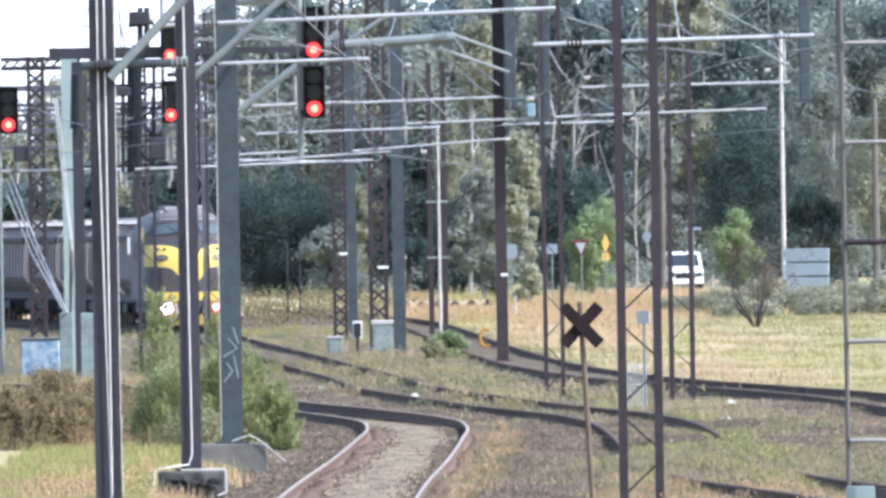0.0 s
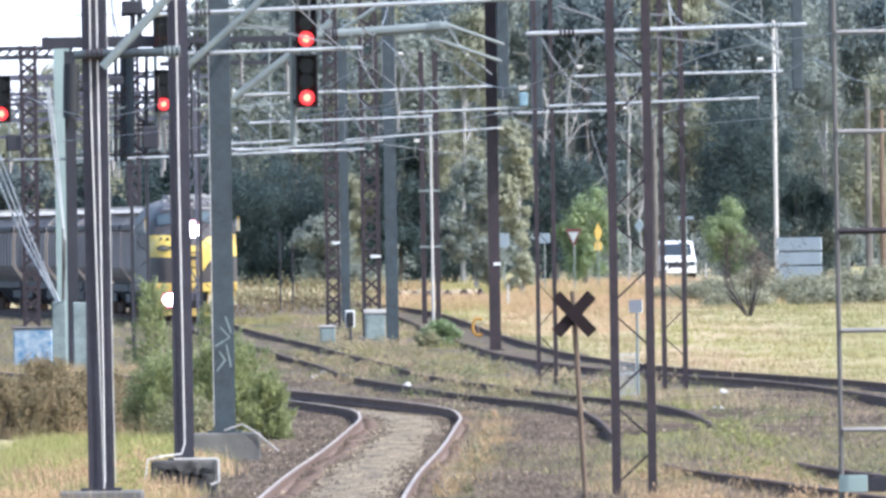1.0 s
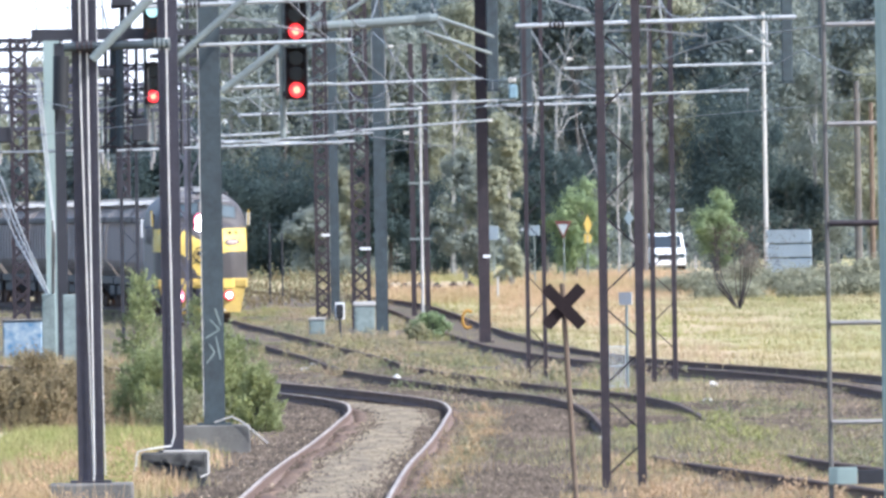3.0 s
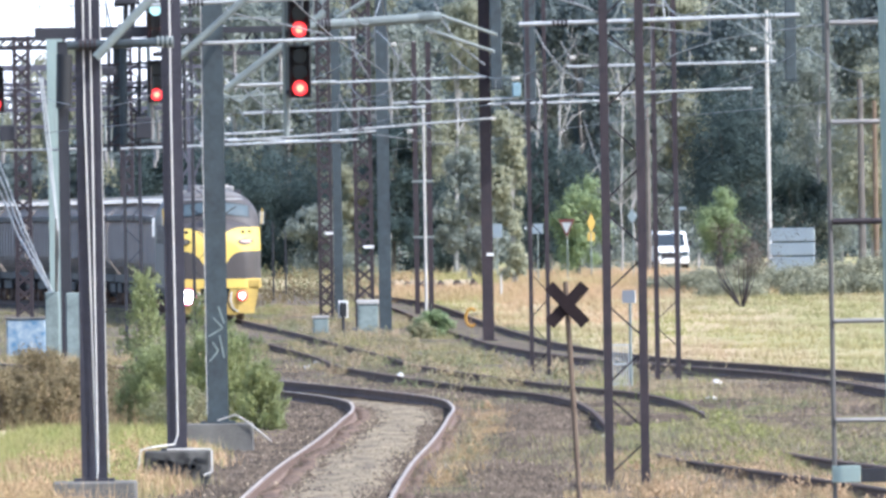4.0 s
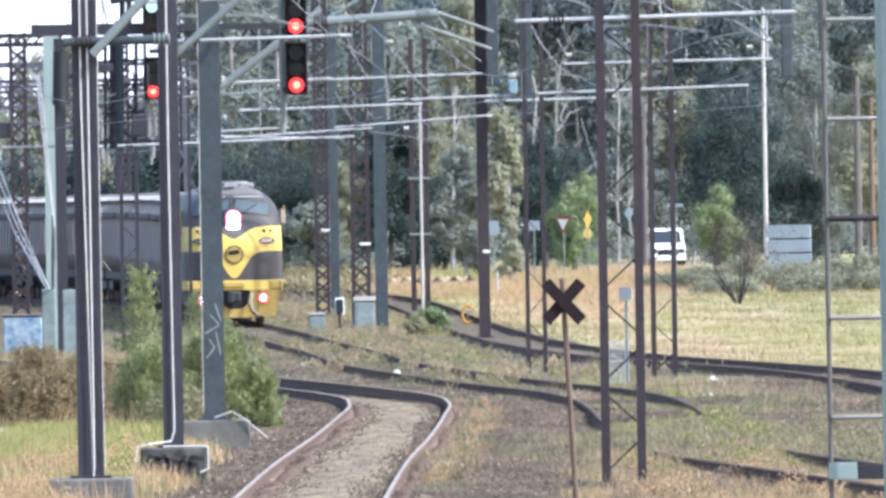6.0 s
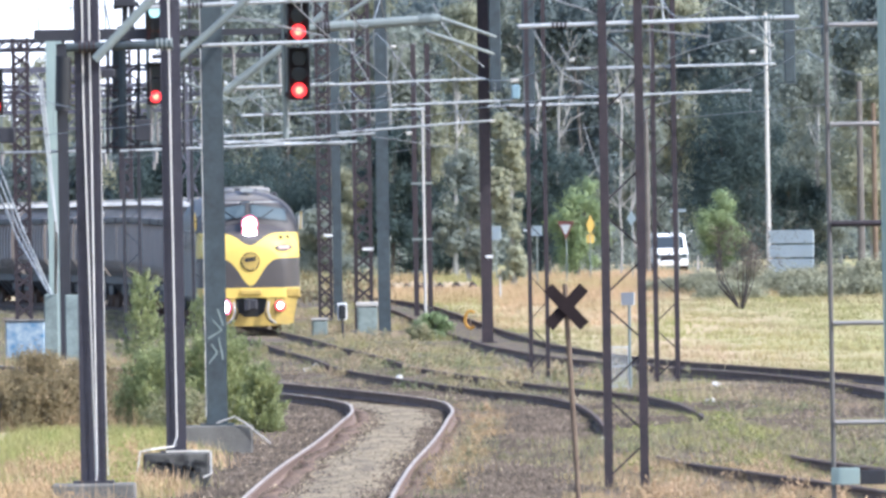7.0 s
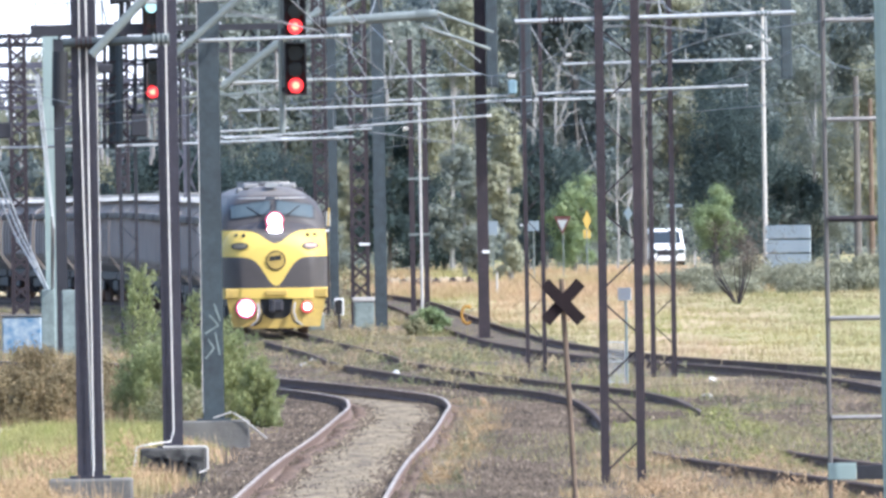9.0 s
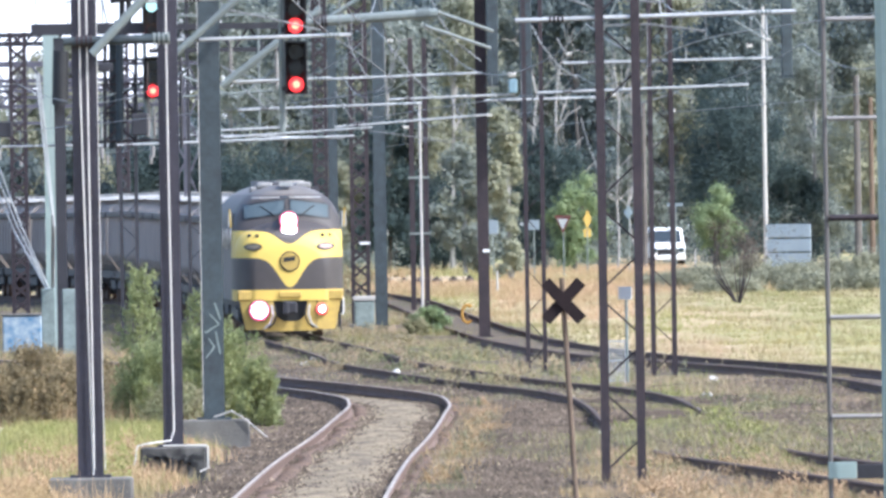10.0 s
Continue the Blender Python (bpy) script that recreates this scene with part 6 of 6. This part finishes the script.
def patchy(pts, scale, low, seed):
    """Keeps points inside soft-edged patches."""
    c = [noise.noise(Vector((p[0] * scale, p[1] * scale * 0.12, seed))) for p in pts]
    return pts[np.array(c) + rng.normal(0, 0.12, len(pts)) > low]


_f = beyond(field(240000, -8, 22, 300, 760, 0.9), TRACK_RIGHT, 1, 1.0)
_s = np.sin(_f[:, 0] * 0.55 + 1.0) * np.sin(_f[:, 1] * 0.021 + 0.6) + rng.normal(0, 0.3, len(_f))
_far = (_f[:, 1] > 505) & (_f[:, 0] < 0.0118 * _f[:, 1])
_lush = ((_f[:, 1] > 545) & (_f[:, 1] < 640) & (_f[:, 0] < 0.0026 * _f[:, 1])) | ((_f[:, 1] > 385) & (_f[:, 1] < 470) & (_f[:, 0] > 0.0165 * _f[:, 1]))
_s = np.where(_lush, _s + 0.8, np.where(_far, _s - 0.5, _s))
_st = _far & ~_lush & (rng.uniform(0, 1, len(_f)) < 0.75)
lawn("straw", _f[_st], 0.28, 0.011, M_STRAW, "orange dry grass on the far side of the field", 0.9)
_f, _s = _f[~_st], _s[~_st]
lawn("dry_grass", _f[_s < 0.62], 0.24, 0.011, M_PALESTRAW, "pale dry grass of the field beside the line", 0.9)
lawn("green_grass", _f[_s >= 0.62], 0.22, 0.011, M_GREENGRASS, "yellow-green grass patches in the dry field", 0.9)
_b = field(40000, -3, 12, 620, 900)
_k = (_b[:, 1] > 740) & (_b[:, 0] > -0.6) & (_b[:, 0] < 2.6 + rng.normal(0, 0.3, len(_b)))
lawn("green_bank", _b[_k], 0.45, 0.016, M_GREENGRASS, "bright green grass on the far bank", 0.8)
lawn("tall_straw", _b[~_k], 0.42, 0.014, M_STRAW, "tall orange straw on the far bank", 0.8)
# verge between the curving tracks
_v = beyond(beyond(field(160000, -8, 8, 300, 600, 1.0), TRACK_RIGHT, -1, 0.95), TRACK_TRAIN, 1, 1.0)
_v = np.concatenate([beyond(_v[_v[:, 1] < 440], TRACK_RIGHT, -1, 2.3), _v[_v[:, 1] >= 440]])
_q = rng.uniform(0, 1, len(_v)) + 0.4 * np.sin(_v[:, 0] * 1.3 + _v[:, 1] * 0.05)
_c = _v[rng.integers(0, len(_v), 130)]
lawn("weed_clumps", tufts(_c[:45], 90, 0.24), 0.36, 0.010, M_GREENGRASS, "taller green weed clumps between the tracks", 0.9)
lawn("straw_clumps", tufts(_c[70:], 80, 0.22), 0.32, 0.010, M_PALESTRAW, "taller dry straw clumps between the tracks", 0.9)
lawn("verge_straw", _v[_q < 0.45], 0.15, 0.010, M_PALESTRAW, "pale straw between the tracks", 0.9)
lawn("verge_weeds", _v[(_q >= 0.45) & (_q < 0.9)], 0.14, 0.010, M_OLIVEGRASS, "olive weeds between the tracks", 0.9)
lawn("verge_green", _v[_q >= 1.2], 0.16, 0.010, M_GREENGRASS, "green weeds between the tracks", 0.9)
_v = patchy(beyond(beyond(field(30000, -6, 4, 295, 460, 1.0), TRACK_TRAIN, -1, 1.1), TRACK_NEAR, 1, 1.5), 0.9, -0.05, 3.0)
lawn("verge_weeds", _v[::2], 0.13, 0.009, M_OLIVEGRASS, "low weeds in the ballast between the tracks", 0.9)
lawn("verge_straw", _v[1::2], 0.14, 0.009, M_PALESTRAW, "low straw in the ballast between the tracks", 0.9)
_t = band(TRACK_TRAIN, 12000, 0.7, 300, 470, 1.0)
lawn("track_weeds", patchy(_t, 1.2, 0.0, 5.0), 0.10, 0.009, M_OLIVEGRASS, "weeds growing between the rails", 0.9)
# tufts beside the near rails
_p = band(TRACK_NEAR, 90, 0.22, 195, 305, 1.0)
_p[:, 0] += 1.3
lawn("rail_tufts", tufts(_p[::2], 45, 0.10), 0.17, 0.007, M_STRAW, "dry tufts along the near rail", 0.8)
lawn("rail_weeds", tufts(_p[1::2], 40, 0.10), 0.15, 0.007, M_OLIVEGRASS, "green weeds along the near rail", 0.8)
_p = band(TRACK_NEAR, 110, 0.6, 190, 300, 1.0)
lawn("track_weeds", tufts(_p, 14, 0.06), 0.06, 0.006, M_OLIVEGRASS, "sparse weeds between the near rails", 0.9)
# foreground left
_l = field(90000, -6.5, -2.7, 172, 262, 1.0)
_g = (_l[:, 1] > 218 + rng.normal(0, 4, len(_l))) & (_l[:, 0] < -3.7)
_o = _l[~_g]
_o = _o[(_o[:, 0] < -3.42 + rng.normal(0, 0.09, len(_o))) | (rng.uniform(0, 1, len(_o)) < 0.008)]
lawn("straw", patchy(_o, 0.8, -0.05, 1.0), 0.24, 0.007, M_STRAW, "dry orange-brown grass round the mast footings", 0.8)
lawn("pale_straw", _o[1::4], 0.2, 0.007, M_PALESTRAW, "pale dry grass round the mast footings", 0.8)
lawn("green_grass", np.concatenate([_l[_g], patchy(_o, 0.8, 0.15, 9.0)]), 0.17, 0.008, M_GREENGRASS, "bright green grass beside the scrub", 0.8)
_w = beyond(field(60000, -22, -4, 300, 600), TRACK_TRAIN, -1, 1.4)
lawn("olive_grass", _w[::2], 0.3, 0.011, M_OLIVEGRASS, "olive grass before the wagons", 0.8)
lawn("pale_straw", _w[1::2], 0.32, 0.011, M_PALESTRAW, "pale straw before the wagons", 0.8)
_w = band(TRACK_RIGHT, 16000, 0.75, 330, 660, 1.0)
lawn("track_weeds", _w[::2], 0.04, 0.010, M_OLIVEGRASS, "low weeds between the rusty rails", 0.9)
_w = band(TRACK_TRAIN, 9000, 1.6, 440, 640, 1.0)
lawn("track_weeds", _w, 0.08, 0.010, M_PALESTRAW, "low straw round the train's rails", 0.9)
lawn("straw", field(30000, -16, -5, 270, 430), 0.26, 0.010, M_STRAW, "dry straw beside the train's line", 0.8)
# foreground right
_r = patchy(field(60000, 1.5, 5.5, 174, 222, 0.9), 1.1, 0.02, 2.0)
lawn("straw", _r[::2], 0.13, 0.007, M_STRAW, "dry straw round the laced mast", 0.8)
lawn("pale_straw", _r[1::3], 0.12, 0.007, M_PALESTRAW, "pale straw round the laced mast", 0.8)
_r = patchy(field(90000, 2.2, 9.5, 205, 300, 0.9), 0.7, 0.12, 4.0)
lawn("siding_weeds", _r[::2], 0.11, 0.008, M_OLIVEGRASS, "low green weeds along the siding", 0.9)
lawn("siding_green", _r[1::3], 0.10, 0.008, M_GREENGRASS, "low fresh weeds along the siding", 0.9)
_r = patchy(field(30000, 2.2, 9.5, 205, 340, 0.9), 0.7, 0.2, 14.0)
lawn("siding_straw", _r, 0.11, 0.008, M_PALESTRAW, "low straw along the siding", 0.9)
# brown scrub and the mound over the siding
lawn("dry_scrub", field(22000, -7.6, -4.9, 268, 330), 0.36, 0.010, M_BROWNBUSH, "tall brown dry scrub beside the line", 0.7)
lawn("scrub_straw", field(3000, -7.6, -4.8, 262, 330), 0.5, 0.007, M_STRAW, "orange seed heads in the scrub", 0.7)
_m = np.stack([rng.normal(3.3, 1.1, 12000), rng.normal(229, 9, 12000), np.zeros(12000)], 1)
_m[:, 2] = ground_z(_m[:, 0], _m[:, 1])
lawn("mound_weeds", _m[::2], 0.14, 0.008, M_OLIVEGRASS, "olive weeds on the earth over the siding", 0.9)
lawn("mound_straw", _m[1::3], 0.15, 0.008, M_PALESTRAW, "pale straw on the earth over the siding", 0.9)
lawn("mound_green", _m[3::6], 0.13, 0.008, M_GREENGRASS, "green weeds on the earth over the siding", 0.9)
# stalks close before the mast footings
lawn("tall_stalks", field(1300, -5.6, -3.4, 168, 180), 0.42, 0.007, M_STRAW, "tall dry stalks before the mast footing", 0.6)
lawn("tall_stalks", field(900, 2.0, 4.2, 168, 186), 0.26, 0.007, M_STRAW, "dry stalks before the laced mast", 0.8)
# leafy weed clumps, taller than the grass
def weeds(name, centres, h, w, material, label, stalks=12, per=14, leaf=0.022):
    """Clumps of leaning stalks set with slim leaves, joined."""
    k = len(centres) * stalks
    big = np.repeat(rng.uniform(0.55, 1.25, len(centres)), stalks)
    c = np.repeat(centres, stalks, 0) + np.concatenate([rng.normal(0, w * 0.3, (k, 2)), np.zeros((k, 1))], 1)
    c[:, 2] = ground_z(c[:, 0], c[:, 1])
    way = np.concatenate([rng.normal(0, 0.34, (k, 2)), np.ones((k, 1))], 1)
    way /= np.linalg.norm(way, axis=1)[:, None]
    tall = h * big * rng.uniform(0.5, 1.1, k)
    n = k * per
    u = rng.uniform(0.05, 1.0, n)
    d = np.repeat(way, per, 0)
    p = np.repeat(c, per, 0) + d * (np.repeat(tall, per) * u)[:, None] + rng.normal(0, 0.02, (n, 3))
    ax = d + rng.normal(0, 0.6, (n, 3))
    ax /= np.linalg.norm(ax, axis=1)[:, None]
    sd = np.cross(ax, rng.normal(0, 1, (n, 3)))
    sd /= np.linalg.norm(sd, axis=1)[:, None] + 1e-9
    q = (leaf * rng.uniform(0.6, 1.4, n))[:, None]
    v = np.stack([p - ax * q, p + sd * q * 0.4, p + ax * q * 1.2, p - sd * q * 0.4], 1).reshape(-1, 3)
    return quick(name, v, np.arange(4 * n).reshape(n, 4), material, label, "weeds")


# round the near laced mast and over the siding rails
weeds("weed_clumps", field(26, 2.3, 4.2, 212, 246), 0.26, 0.45, M_GREENGRASS, "green weeds over the siding rails")
weeds("straw_clumps", field(34, 2.0, 4.6, 186, 214), 0.24, 0.4, M_STRAW, "orange dry weeds round the laced mast")
weeds("straw_clumps", field(30, 2.6, 4.8, 172, 190), 0.22, 0.4, M_STRAW, "orange dry weeds before the laced mast")
weeds("weed_clumps", field(30, 3.4, 6.2, 214, 262), 0.20, 0.45, M_OLIVEGRASS, "olive weeds along the siding")
weeds("weed_clumps", field(16, 4.6, 7.6, 262, 320), 0.22, 0.5, M_OLIVEGRASS, "olive weeds beside the rusty track")
# along the near rail
_p = band(TRACK_NEAR, 26, 0.16, 196, 292, 1.0)
_p[:, 0] += 1.42
weeds("weed_clumps", _p[:13], 0.20, 0.22, M_OLIVEGRASS, "green weeds along the near rail")
weeds("straw_clumps", _p[13:], 0.24, 0.24, M_STRAW, "brown dry weeds along the near rail")
# between the curving tracks and over their rails
_p = band(TRACK_TRAIN, 60, 1.25, 318, 452, 1.0)
weeds("weed_clumps", _p[:26], 0.24, 0.45, M_OLIVEGRASS, "olive weeds over the curving rails", leaf=0.03)
weeds("straw_clumps", _p[26:], 0.24, 0.5, M_PALESTRAW, "dry weeds over the curving rails", leaf=0.03)
_p = beyond(beyond(field(170, -5, 4.5, 340, 520), TRACK_RIGHT, -1, 1.3), TRACK_TRAIN, 1, 0.9)
weeds("weed_clumps", _p[::2], 0.36, 0.7, M_OLIVEGRASS, "olive weeds between the tracks", leaf=0.034)
weeds("straw_clumps", _p[1::2], 0.34, 0.7, M_PALESTRAW, "dry weeds between the tracks", leaf=0.034)
# rough ground beyond the train's line
_p = beyond(field(420, -30, -3, 600, 900), TRACK_TRAIN, 1, 2.0)
_p = _p[_p[:, 0] < 0.4 - 0.004 * (_p[:, 1] - 600)]
weeds("rough_scrub", _p[::2], 0.7, 2.2, M_OLIVEGRASS, "rough olive scrub beyond the line", 12, 10, 0.06)
weeds("rough_scrub", _p[1::2], 0.6, 2.2, M_BROWNBUSH, "rough brown scrub beyond the line", 12, 10, 0.06)
# left foreground
weeds("weed_clumps", field(22, -4.15, -3.62, 190, 214), 0.42, 0.22, M_GREENGRASS, "yellow-green weeds beside the mast footings")
weeds("straw_clumps", field(46, -5.6, -3.5, 184, 232), 0.34, 0.35, M_STRAW, "dry weeds round the mast footings")
weeds("straw_clumps", field(26, -5.4, -3.9, 170, 182), 0.46, 0.3, M_STRAW, "dry weeds before the mast footing")
weeds("scrub_sprays", field(90, -8.2, -5.3, 262, 300), 0.75, 0.5, M_BROWNBUSH, "feathery brown scrub beside the line", 16, 16, 0.026)
weeds("scrub_sprays", field(34, -8.2, -5.0, 262, 300), 0.85, 0.4, M_STRAW, "orange seed heads over the scrub", 8, 12, 0.022)
# ---- things that move ----
def train_place(front, length):
    """Pose of a vehicle whose front end lies at that distance along the line of sight."""
    yy, xx = CURVE
    a, c = front + 2.0, front + length - 2.0
    xa, xc = np.interp(a, yy, xx), np.interp(c, yy, xx)
    za, zc = float(rise(a)), float(rise(c))
    rz = math.degrees(math.atan2(-(xc - xa), c - a))
    x = xa - (xc - xa) / (c - a) * 2.0
    return pose(float(x), front, za, math.degrees(math.atan2(zc - za, c - a)), 0, rz)


CURVE = spline(TRACK_TRAIN, 1.0)


def motions():
    times = [0.5 * i for i in range(21)]
    for thing, gap, length in [(loco, 0.0, 17.8)] + [(w, 18.6 + 13.6 * i, 13.0) for i, w in enumerate(wagons)]:
        walk(thing, [(t, train_place(572.0 - 11.8 * t + gap, length)) for t in times])
    # the upper head goes from red by yellow to green, by turning the added discs
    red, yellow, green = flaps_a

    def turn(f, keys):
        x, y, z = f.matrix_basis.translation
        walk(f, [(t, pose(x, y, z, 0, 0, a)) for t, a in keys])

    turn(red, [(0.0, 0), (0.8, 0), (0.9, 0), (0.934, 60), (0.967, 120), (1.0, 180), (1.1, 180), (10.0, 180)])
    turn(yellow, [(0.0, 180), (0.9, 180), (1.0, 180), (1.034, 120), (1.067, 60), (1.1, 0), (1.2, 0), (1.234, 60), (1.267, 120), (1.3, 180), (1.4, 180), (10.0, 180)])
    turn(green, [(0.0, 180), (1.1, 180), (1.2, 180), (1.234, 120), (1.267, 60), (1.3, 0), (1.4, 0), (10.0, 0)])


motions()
